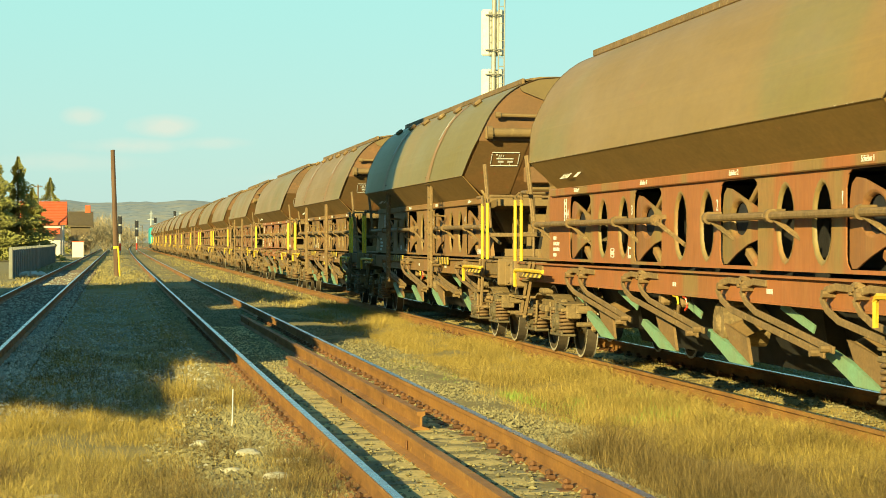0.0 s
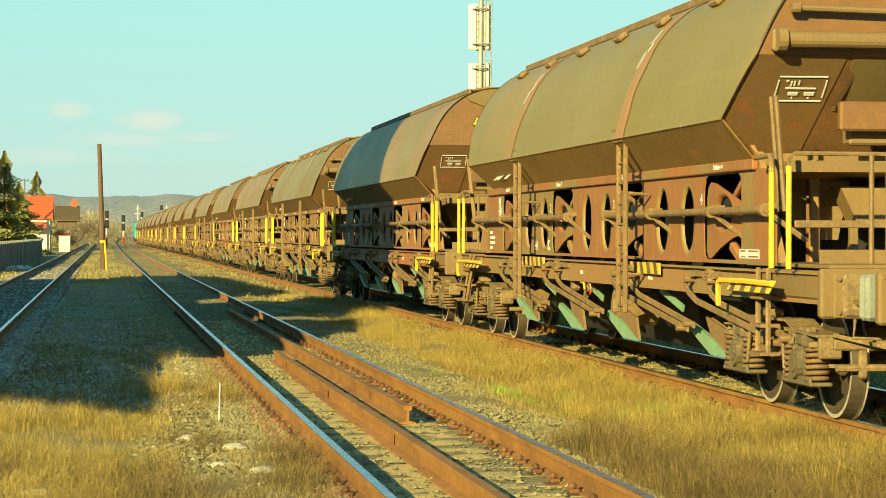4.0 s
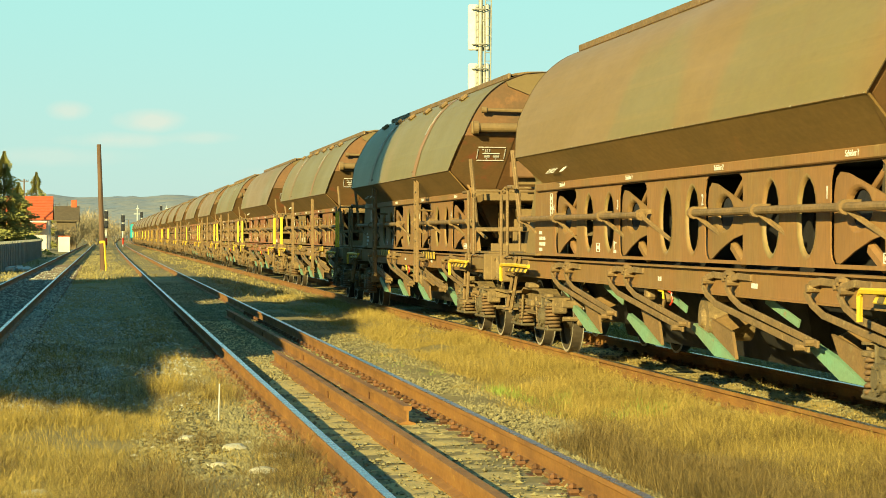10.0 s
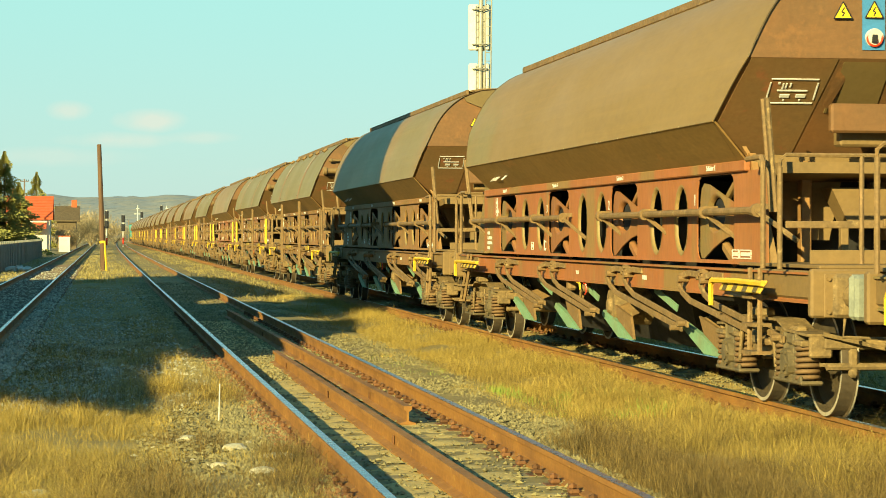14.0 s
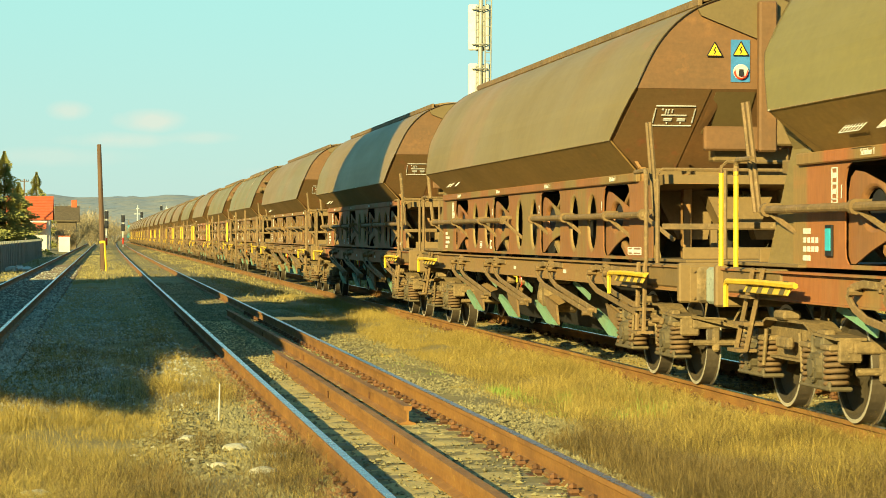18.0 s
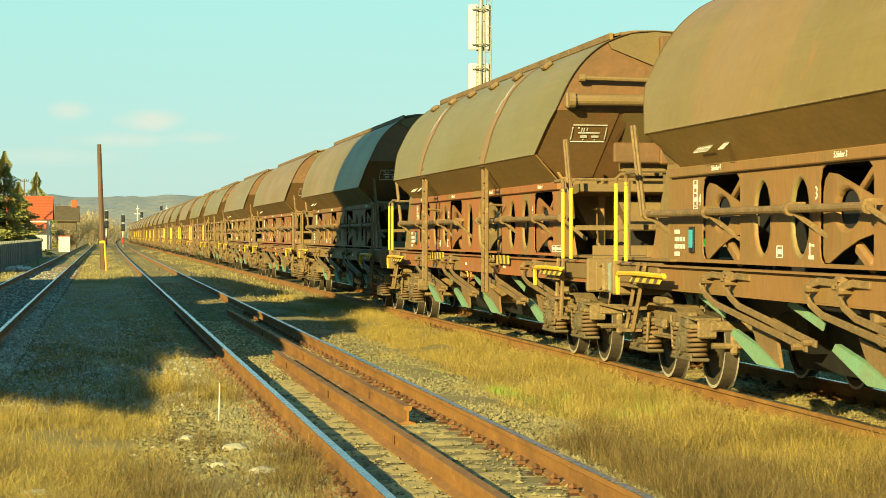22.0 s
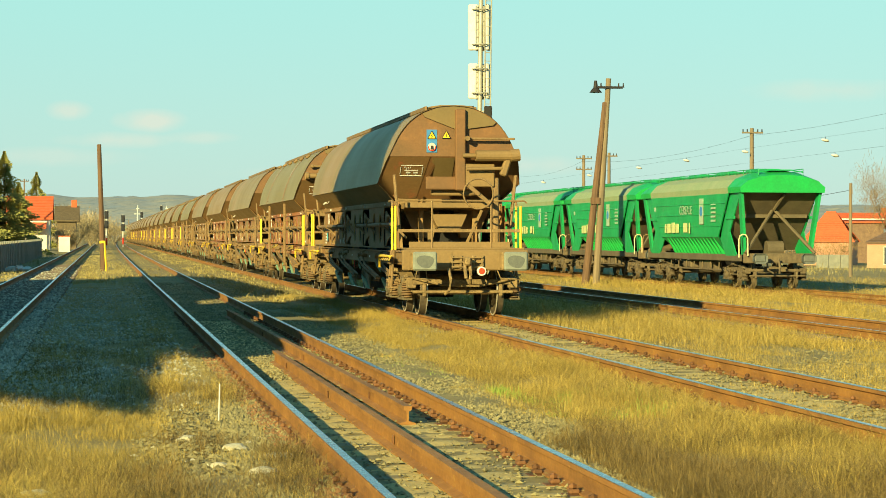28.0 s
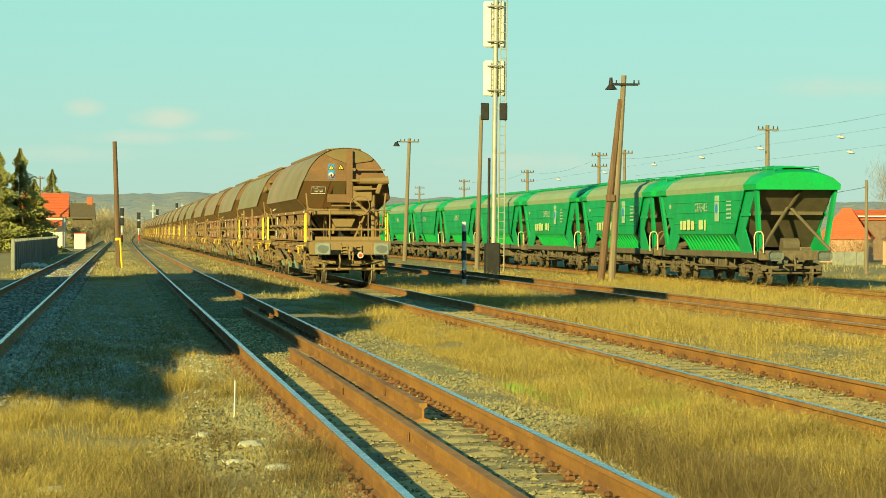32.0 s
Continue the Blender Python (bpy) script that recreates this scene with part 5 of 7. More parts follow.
for i, w in enumerate(wagons):
    if POSTS[i] == "0":
        recolour(w, "grab_post", FRAME)
        for o in w.children_recursive:
            if o.name.startswith("grab_post"):
                o["label"] = "grey-brown grab post"
    if i in (1, 3, 7, 10, 14):
        recolour(w, "side_panel", PANEL_RED)
        recolour(w, "side_rail", PANEL_RED)
        recolour(w, "sill", PANEL_RED)
    if i in (0, 4, 5, 8, 9, 12):
        for q in ("side_panel", "discharge_cone", "side_rail", "sill"):
            recolour(w, q, PANEL_DUST)
    if i in (1, 5, 6, 8):
        recolour(w, "hopper_body", HOPPER_RUST)
    if i in (0, 2, 11, 16):
        recolour(w, "hopper_body", HOPPER_OLIVE)
    drop = ["handwheel"] if i else []
    if i >= 11:
        drop += ["side_lettering", "numeral", "number_bars", "framed_table", "axle_sign", "jack_sign", "sill_mark", "changeover_handle", "release_handle", "paint_stroke", "load_table", "plate_marking", "sign_symbol", "sign_ring", "triangle_edge", "brake_valve", "grease_mark", "tube_bracket", "cone_opening", "chute_lip", "chute_stay", "outlet", "recess_cheek", "toe_board", "hole_rim", "brake_beam", "worn_edge", "square_post", "end_strut", "end_chute", "draw_gear_frame", "faded_sticker"]
    if i >= 13:
        drop += ["raking_post", "rail_post", "chute"]
    if i in (2, 3, 4, 7):
        # the blue plate hangs beside the other warning triangle
        for o in w.children:
            if o.name.split(".")[0] in ("warning_plate", "round_sign"):
                o.location.x += 0.29
    for o in [o for o in w.children_recursive if o.name.split(".")[0] in drop]:
        bpy.data.objects.remove(o)

# red tail signal on the last wagon
tail = part("tail_lamp", rod(bmesh.new(), (0.29, -0.18, 0.86), (0.29, -0.06, 0.86), 0.088, n=20), WHITE, wagons[0], "round tail lamp with a red lens")
part("lens", rod(bmesh.new(), (0.29, -0.192, 0.86), (0.29, -0.18, 0.86), 0.060, n=20), RED, tail)


# a small cyan card in a black holder on two of the wagons
for i in (0, 1):
    card = part("card_holder", B((-SIDE - 0.012, 15.32, 1.50), (0.02, 0.17, 0.26), 0.006), BLACK, wagons[i], "black card holder")
    part("card", B((-SIDE - 0.025, 15.32, 1.51), (0.008, 0.12, 0.18)), CYAN, card, "cyan card")


# ---- locomotive far ahead ----
def build_loco():
    w = thing("locomotive", pose(TRACK_X, 24 * PITCH, 0), "teal and grey diesel locomotive at the head of the train", "locomotive")
    part("body", B((0, 9, 2.3), (2.9, 17, 2.6), 0.15), TEAL, w, "teal locomotive body")
    part("roof", B((0, 9, 3.75), (2.6, 16.4, 0.5), 0.2), GREYPOLE, w, "grey roof")
    part("window", B((0, 0.48, 3.0), (2.3, 0.05, 0.6), 0.02), GLASS, w, "dark cab window")
    part("underframe", B((0, 9, 0.7), (2.6, 16.6, 0.6), 0.1), DARK, w, "dark underframe")
    for y in (3, 5, 13, 15):
        build_wheelset(w, y)
    return w


loco = build_loco()


# ---- parked green grain wagons ----
GX, GZ, GL = 23.4, -0.30, 15.2
FADED = plain("faded_marking", (0.30, 0.40, 0.25))
PAINT = plain("pale_yellow_spray_paint", (0.48, 0.50, 0.20))


def build_grain_wagon(m):
    w = thing("grain_wagon", m, "bright green grain hopper wagon parked on a siding", "freight wagon", "parked green wagons")
    L = 14.6
    prof = [(1.50, 3.35), (1.52, 3.55), (1.25, 3.85), (0.75, 4.05), (0.25, 4.12)]
    full = prof + [(-x, z) for x, z in prof[::-1]]
    bm = bmesh.new()
    loft(bm, [[(x, y, z) for x, z in full] for y in (1.75, L - 1.75)])
    part("roof", bm, DUSTROOF, w, "dusty green rounded roof")
    for e in (0, 1):
        Y = (lambda y: y) if e == 0 else (lambda y: L - y)
        bm = bmesh.new()
        loft(bm, [[(x * 1.005, Y(y), z + 0.008 - (0.25 * max(0, z - 3.5) if y < 0.5 else 0)) for x, z in full] for y in (0.15, 0.8, 1.75)])
        part("roof_end", bm, LIME, w, "bright green roof end")
        # sloping end plate under the roof
        bm = bmesh.new()
        loft(bm, [[(-1.35, Y(0.5), 3.36), (1.35, Y(0.5), 3.36), (1.35, Y(0.62), 3.36), (-1.35, Y(0.62), 3.36)],
                  [(-1.3, Y(2.9), 1.35), (1.3, Y(2.9), 1.35), (1.3, Y(3.02), 1.35), (-1.3, Y(3.02), 1.35)]])
        box(bm, (0, Y(1.35), 2.55), (2.5, 0.10, 0.12))
        part("end_slope", bm, BROWNEND, w, "dusty brown sloping end plate")
        bm = bmesh.new()
        for s in (-1, 1):
            rod(bm, (s * 0.05, Y(1.25), 2.75), (s * 1.25, Y(0.45), 1.25), 0.06, n=6)
        rod(bm, (0.16, Y(0.44), 3.32), (0.0, Y(1.18), 2.78), 0.06, n=6)
        rod(bm, (-0.3, Y(1.2), 1.4), (0.3, Y(1.2), 1.4), 0.28, n=14)
        part("end_brace", bm, BROWNEND, w, "brown end braces and brake cylinder")
        for s in (-1, 1):
            # triangular green corner supports
            bm = bmesh.new()
            x0, x1 = s * 1.36, s * 1.46
            loft(bm, [[(x, Y(0.30), 3.38), (x, Y(0.62), 3.38), (x - s * 0.24, Y(1.06), 1.05), (x - s * 0.24, Y(0.70), 1.05)] for x in (x0, x1)])
            part("corner_support", bm, GREEN, w, "green corner post")
            bm = bmesh.new()
            loft(bm, [[(x, Y(0.62), 3.36), (x, Y(2.0), 3.36), (x - s * 0.06, Y(3.3), 1.75), (x - s * 0.06, Y(2.6), 1.15), (x - s * 0.06, Y(1.25), 1.15), (x - s * 0.02, Y(2.0), 2.0)] for x in (s * 1.36, s * 1.40)])
            box(bm, (s * 1.40, Y(1.85), 2.5), (0.06, 1.1, 0.1))
            part("brace", bm, GREEN, w, "green diagonal brace")
        bm = bmesh.new()
        box(bm, (0, Y(0.55), 1.07), (2.6, 0.12, 0.34), 0.02)
        part("headstock", bm, BROWNEND, w, "grimy end beam")
        for s in (-1, 1):
            bm = bmesh.new()
            rod(bm, (s * 0.875, Y(0.5), 1.06), (s * 0.875, Y(-0.05), 1.06), 0.10, n=12)
            box(bm, (s * 0.875, Y(-0.07), 1.06), (0.52, 0.05, 0.36), 0.09)
            part("buffer", bm, GREASE, w, "round greasy buffer")
        bm = bmesh.new()
        path(bm, [(-0.1, Y(0.3), 1.05), (-0.12, Y(0.1), 0.75), (-0.1, Y(0.2), 0.55)], 0.04)
        path(bm, [(-0.5, Y(0.4), 0.95), (-0.5, Y(0.2), 0.65), (-0.3, Y(0.25), 0.55)], 0.035)
        part("coupling", bm, GRIME, w, "screw coupling and hoses")
        bm = bmesh.new()
        path(bm, [(-1.49, Y(0.42), 1.10), (-1.50, Y(0.42), 1.72), (-1.45, Y(0.42), 1.86), (-1.36, Y(0.42), 1.90), (-1.24, Y(0.42), 1.88), (-1.18, Y(0.42), 1.76), (-1.17, Y(0.42), 1.15)], 0.025)
        part("grab_rail", bm, plain("cream_rail", (0.6, 0.5, 0.25)) if e == 0 else FRAME, w, "bent grab rail")
    # side walls leaning slightly, bottom slope with ribs
    for s in (-1, 1):
        bm = bmesh.new()
        x = s * 1.5
        loft(bm, [[(s * 1.50, 1.75, 3.36), (s * 1.46, 1.75, 3.36), (s * 1.40, 3.3, 1.80), (s * 1.44, 3.3, 1.80)],
                  [(s * 1.50, L - 1.75, 3.36), (s * 1.46, L - 1.75, 3.36), (s * 1.40, L - 3.3, 1.80), (s * 1.44, L - 3.3, 1.80)]])
        for z in (2.2, 2.62, 3.02):
            f = (z - 1.8) / 1.56
            rod(bm, (s * (1.443 + 0.06 * f), 3.3 - 1.55 * f + 0.05, z), (s * (1.443 + 0.06 * f), L - 3.3 + 1.55 * f - 0.05, z), 0.022, n=6)
        side = part("side_wall", bm, GREEN, w, "green side wall")
        bm = bmesh.new()
        loft(bm, [[(s * 1.44, 3.2, 1.82), (s * 1.40, 3.2, 1.82), (s * 0.80, 4.2, 1.15), (s * 0.84, 4.2, 1.15)],
                  [(s * 1.44, L - 3.2, 1.82), (s * 1.40, L - 3.2, 1.82), (s * 0.80, L - 4.2, 1.15), (s * 0.84, L - 4.2, 1.15)]])
        part("lower_slope", bm, GREEN, w, "green sloping lower side")
        rib = None
        for i in range(15) if s < 0 else ():
            bm = bmesh.new()
            loft(bm, [[(s * 1.46, d, 1.86), (s * 1.42, d, 1.80), (s * 0.86, d, 1.13), (s * 1.05, d, 1.13)] for d in (-0.05, 0.05)])
            mm = pose(0, 4.0 + i * (L - 8) / 14, 0)
            if rib is None:
                rib = part("rib", bm, LIME, w)
                rib.matrix_basis = mm
            else:
                bm.free()
                again(rib, mm)
        bm = bmesh.new()
        box(bm, (s * 1.30, L / 2, 1.08), (0.08, L - 1.4, 0.24), 0.02)
        part("sill", bm, BROWNEND, w, "grimy sole bar")
        if s < 0:
            lettering("lettering", "CEREALE", 0.46, FADED, w, pose(-1.505, 7.5, 2.66, 90, 0, -90))
            for yy, zz, a, b, mat in ((10.5, 2.14, 0.22, 0.34, PAINT), (10.0, 2.14, 0.5, 0.36, PAINT), (9.35, 2.16, 0.45, 0.40, PAINT), (8.75, 2.14, 0.45, 0.34, PAINT), (7.55, 2.16, 0.55, 0.36, PAINT), (6.95, 2.14, 0.16, 0.40, PAINT), (5.3, 2.75, 0.55, 0.95, FADED), (12.2, 2.9, 0.25, 0.16, FADED)):
                part("marking", B((-1.50, yy, zz), (0.012, a, b)), mat, w, "pale painted block marking")
            for k in range(5):
                part("marking", B((-1.50, 3.7, 3.0 - k * 0.15), (0.012, 0.6, 0.07)), FADED, w, "faded line of small marking")
            bm = bmesh.new()
            rod(bm, (-1.50, 5.3, 2.75), (-1.52, 5.3, 2.75), 0.18, n=14)
            part("emblem", bm, BLUE, w, "dark emblem on a white field")
    # roof walkway with railing
    bm = bmesh.new()
    box(bm, (0, L / 2, 4.15), (0.9, L - 1.0, 0.04))
    for s in (-1, 1):
        for z in (4.10, 4.18):
            rod(bm, (s * 0.80, 0.4, z), (s * 0.80, L - 0.4, z), 0.016, n=5)
        for i in range(16):
            y = 0.4 + i * (L - 0.8) / 15
            rod(bm, (s * 0.80, y, 3.96), (s * 0.80, y, 4.18), 0.016, n=5)
            rod(bm, (s * 0.42, y, 4.13), (s * 0.80, y, 4.07), 0.02, n=5)
    for i in range(4):
        box(bm, (0, 2.5 + i * 3.9, 4.17), (0.8, 1.6, 0.12), 0.04)
    part("roof_walkway", bm, GREEN, w, "green roof walkway and railing")
    bm = bmesh.new()
    for y in (L / 2 - 2.5, L / 2 + 2.5, L / 2):
        bm = bmesh.new()
        loft(bm, [[(-0.8, y - 0.8, 1.6), (0.8, y - 0.8, 1.6), (0.8, y + 0.8, 1.6), (-0.8, y + 0.8, 1.6)], [(-0.5, y - 0.3, 0.6), (0.5, y - 0.3, 0.6), (0.5, y + 0.3, 0.6), (-0.5, y + 0.3, 0.6)]])
        part("outlet", bm, DARK, w, "dark bottom outlet")
    for y, a, z, h in ((L / 2 - 1.3, 1.6, 0.72, 0.42), (L / 2 + 1.2, 1.1, 0.78, 0.30)):
        part("brake_chest", B((-0.95, y, z), (0.45, a, h), 0.05), GRIMESHADE, w, "grimy equipment box under the frame")
    bm = rod(bmesh.new(), (-1.22, 3.6, 0.62), (-1.22, L - 3.6, 0.62), 0.03, n=6)
    for k in range(7):
        y = 3.9 + k * (L - 7.8) / 6
        path(bm, [(-1.22, y, 0.62), (-1.2, y, 0.97)], 0.025)
    part("brake_rod", bm, GRIMESHADE, w, "dark brake rod hung under the frame")
    for y in (2.3, L - 2.3):
        build_bogie(w, y)
        for d in (-0.9, 0.9):
            build_wheelset(w, y + d)
    return w


grain = build_grain_wagon(pose(GX, 73.9, GZ))
for o in grain.children_recursive:
    if o.name.split(".")[0] in ("bogie_frame", "axle_box", "coil_spring", "brake_beam", "wheelset", "wheel", "tread", "headstock", "coupling"):
        for sl in o.material_slots:
            sl.link = "OBJECT"
            sl.material = GRIMESHADE
for i in range(1, 9):
    c = copy_thing(grain, pose(GX, 73.9 + i * GL, GZ))
    for o in [o for o in c.children_recursive if i > 2 and o.name.split(".")[0] in ("marking", "emblem", "brake_rod", "brake_beam", "coupling")]:
        bpy.data.objects.remove(o)


# ---- poles, mast, signals ----
def pole(x, y, top, r, mat, label, lean=(0, 0), arm=0.0, lamp=False, arms=1, z=None):
    z = gz(x, y) if z is None else z
    p = thing("utility_pole", pose(x, y, z), label, "pole", "line poles")
    H = top - z
    part("shaft", rod(bmesh.new(), (0, 0, -0.3), (lean[0], lean[1], H), r, r * 0.72, 10), mat, p)
    if arm:
        for k in range(arms):
            zz = H - 0.25 - k * 0.8
            q = Vector((lean[0] * zz / H, lean[1] * zz / H, zz))
            a = part("crossarm", B(q + Vector((0, -r * 0.8, 0)), (arm, 0.08, 0.09), 0.01), mat, p, "short crossarm")
            bm = bmesh.new()
            for s in (-0.45, -0.25, 0.25, 0.45):
                rod(bm, q + Vector((s * arm, -r * 0.8, 0.04)), q + Vector((s * arm, -r * 0.8, 0.2)), 0.04, 0.025, 6)
            part("insulator", bm, DARK, a, "dark insulators")
    if lamp:
        zz = H - 0.35
        bm = bmesh.new()
        path(bm, [(lean[0], -0.1, zz + 0.1), (lean[0] - 0.9, -0.15, zz + 0.12)], 0.03)
        rod(bm, (lean[0] - 0.95, -0.15, zz + 0.1), (lean[0] - 0.95, -0.15, zz - 0.22), 0.08, 0.26, 10)
        part("lamp", bm, DARK, p, "dark bell-shaped lamp on a bracket")
    return p


p = pole(0.13, 111, 6.05, 0.145, POLE, "cut-off weathered wooden pole with a yellow band", (-0.22, 0), z=-0.25)
part("band", rod(bmesh.new(), (-0.045, 0, 1.40), (-0.055, 0, 1.52), 0.152, n=12), YELLOW, p, "yellow painted band")
bm = bmesh.new()
rod(bm, (0.15, -0.05, -0.2), (0.05, -0.12, 1.5), 0.05, n=6)
part("stub", bm, YELLOW, p, "yellow stub bound to the pole")

# A-shaped pole in front of the green wagons
ap = thing("a_frame_pole", pose(20.3, 90, -0.5), "tall grey wooden double pole with crossarm and lamp", "pole", "line poles")
part("shaft", rod(bmesh.new(), (0.06, 0, -0.3), (0.60, 0, 8.6), 0.16, 0.11, 10), GREYPOLE, ap, "upright weathered pole")
part("strut", rod(bmesh.new(), (-0.42, 0, -0.3), (0.46, 0, 7.6), 0.17, 0.12, 10), POLE, ap, "leaning dark strut")
part("plate", B((0.0, -0.17, 3.5), (0.40, 0.04, 0.28), 0.01), POLE, ap, "brown sign plate")
ca = part("crossarm", B((0.60, -0.12, 8.22), (1.15, 0.09, 0.10), 0.01), DARK, ap, "short dark crossarm")
bm = bmesh.new()
for x in (0.25, 1.0, 1.2):
    rod(bm, (x, -0.12, 8.22), (x, -0.12, 8.4), 0.04, 0.025, 6)
part("insulator", bm, DARK, ca)
bm = bmesh.new()
rod(bm, (0.02, -0.12, 8.5), (0.02, -0.12, 8.2), 0.06, 0.1, 8)
rod(bm, (0.02, -0.12, 8.2), (0.02, -0.12, 8.0), 0.1, 0.27, 10)
part("lamp", bm, DARK, ap, "dark bell-shaped lamp")

pole(20.4, 157, 8.3, 0.16, GREYPOLE, "grey wooden line pole with crossarm and lamp", (0.35, 0), 1.4, True)
pole(19.6, 120, 8.0, 0.14, GREYPOLE, "thin grey pole behind the antenna mast", (0.25, 0), 0)
for x, y, top, n in ((35.5, 118, 7.5, 1), (35.5, 161, 7.55, 2), (36.5, 157, 7.6, 1), (37.0, 198, 7.3, 2), (37.0, 235, 7.3, 2), (36.8, 269, 7.3, 2)):
    pole(x, y, top, 0.15, GREYPOLE, "grey wooden line pole behind the wagons", (0, 0), 1.2, False, n)


def wire(pts, label, r=0.006):
    w = tagged(link("overhead_wire", path(bmesh.new(), pts, r, 4), DARK, None, label), "", "wire", "overhead wires")
    return w


def sag(a, b, drop, n=8):
    a, b = Vector(a), Vector(b)
    return [a.lerp(b, i / n) - Vector((0, 0, drop * 4 * (i / n) * (1 - i / n))) for i in range(n + 1)]


wire(sag((35.5, 118, 7.1), (35.4, 161, 7.1), 0.5), "thin dark overhead wire between line poles")
wire(sag((35.5, 118, 7.1), (36.5, 78, 8.2), 0.4), "thin dark overhead wire between line poles")
wire(sag((35.4, 161, 7.1), (37, 198, 7.1), 0.5), "thin dark overhead wire between line poles")
wire(sag((37, 198, 7.1), (37, 235, 7.1), 0.5), "thin dark overhead wire between line poles")
wire([(35, 84, 6.48), (35, 104, 6.40), (35, 118, 6.35), (35.04, 142, 6.20), (35.1, 190, 5.92)], "carrier wire of the hanging lamps", 0.004)
wire([(35.5, 86, 5.72), (35.5, 104, 5.66), (35.5, 150, 5.5)], "carrier wire of the hanging lamps", 0.004)


def hanging_lamp(x, y, z):
    l = thing("hanging_lamp", pose(x, y, z), "white oval lamp hung from a wire", "lamp", "hanging lamps")
    bm = bmesh.new()
    bmesh.ops.create_uvsphere(bm, u_segments=12, v_segments=8, radius=1, matrix=pose(0, 0, -0.16, 0, 12, 0) @ Matrix.Diagonal((0.20, 0.14, 0.075, 1)))
    part("shade", bm, ANTENNA, l, "white oval shade", True)
    part("hanger", rod(bmesh.new(), (0, 0, -0.1), (0, 0, 0.02), 0.015, n=5), DARK, l)


for x, y, z in ((35, 104, 6.40), (35, 117.6, 6.35), (35.02, 130, 6.28), (35.04, 142, 6.20), (35.06, 157, 6.10), (35.08, 174, 6.0), (35.5, 104, 5.66)):
    hanging_lamp(x, y, z)


def build_mast():
    m = thing("antenna_mast", pose(16.5, 96.5, -0.45), "tall galvanised tubular antenna mast with ladder and white panels", "mast")
    part("tube", rod(bmesh.new(), (0, 0, 0), (0.16, 0, 16), 0.115, 0.10, 14), GALV, m, "pale galvanised tube")
    bm = bmesh.new()
    box(bm, (-0.05, 0, 0.75), (0.62, 0.6, 1.6), 0.04)
    box(bm, (-0.05, 0, -0.1), (0.9, 0.9, 0.3), 0.03)
    part("base_cabinet", bm, DARK, m, "dark cabinet at the mast foot")
    bm = bmesh.new()
    for x in (0.20, 0.46):
        rod(bm, (x, -0.1, 0.3), (x + 0.14, -0.1, 15), 0.03, n=6)
    for k in range(38):
        rod(bm, (0.20 + k * 0.0037, -0.1, 0.6 + k * 0.38), (0.46 + k * 0.0037, -0.1, 0.6 + k * 0.38), 0.018, n=5)
    for k in range(7):
        box(bm, (0.22, -0.05, 1.5 + k * 2), (0.5, 0.06, 0.05))
    part("ladder", bm, GALV, m, "narrow climbing ladder")
    for z0, z1 in ((8.05, 9.62), (10.2, 12.25)):
        for x, y, turn in ((-0.20, 0.12, -24), (0.46, 0.10, 62), (0.15, 0.42, 180)):
            pn = part("antenna_panel", B((0, 0, (z0 + z1) / 2), (0.46, 0.17, z1 - z0), 0.06), ANTENNA, m, "cream-white rounded antenna panel")
            pn.matrix_basis = pose(x, y, 0, 0, 0, turn)
        bm = bmesh.new()
        for x in (-0.12, 0.26):
            rod(bm, (x, -0.02, z0 + 0.1), (x, -0.02, z1 - 0.1), 0.035, n=6)
            for k in range(6):
                z = z0 + 0.2 + k * (z1 - z0 - 0.4) / 5
                rod(bm, (x, -0.02, z), (0.08, 0, z + 0.12), 0.022, n=5)
        part("mount_frame", bm, GALV, m, "grey bracket frame behind the panels")
        for z in (z0 + 0.25, z1 - 0.25):
            bm = bmesh.new()
            ring(bm, (0.08, 0, z), (0, 0, 1), 0.34, 0.025, 14, 5)
            rod(bm, (-0.3, -0.1, z), (0.4, -0.1, z), 0.025, n=5)
            part("clamp", bm, GALV, m, "steel mounting ring")
    for x in (-0.4, 0.42):
        part("radio_unit", B((x, -0.12, 7.35), (0.34, 0.25, 0.75), 0.03), DARK, m, "dark radio box")
    bm = bmesh.new()
    rod(bm, (-0.22, -0.1, 1.4), (-0.2, -0.1, 5.3), 0.06, n=8)
    part("cable_duct", bm, DARK, m, "dark cable duct along the tube")
    return m


build_mast()

mk = thing("marker_post", pose(11.5, 73, -0.33), "black and white banded marker post in the grass", "marker post")
for k in range(7):
    part("band", rod(bmesh.new(), (0, 0, k * 0.32 - (0.2 if k == 0 else 0)), (0, 0, k * 0.32 + 0.32), 0.075, n=12), WHITE if k % 2 == 0 else BLACK, mk, "white band" if k % 2 == 0 else "black band")


def signal(x, y, h):
    s = thing("light_signal", pose(x, y, -0.3), "railway light signal on a red and white post", "signal", "far light signals")
    bm = rod(bmesh.new(), (0, 0, 0), (0, 0, h), 0.11, n=8)
    part("post", bm, ANTENNA, s, "white post")
    part("red_band", rod(bmesh.new(), (0, 0, 0.5), (0, 0, 1.5), 0.13, n=8), RED, s, "red band")
    for z in (h - 0.6, h - 1.9):
        hd = part("signal_head", B((0, -0.1, z), (0.55, 0.25, 1.05), 0.05), BLACK, s, "black signal head")
        bm = bmesh.new()
        for d in (-0.25, 0.25):
            rod(bm, (0, -0.23, z + d), (0, -0.35, z + d), 0.13, n=10)
        part("hood", bm, BLACK, hd)
    return s


signal(0.75, 300, 5.2)
signal(3.25, 330, 4.9)
signal(7.6, 420, 6.3)
signal(12.6, 470, 8.2)


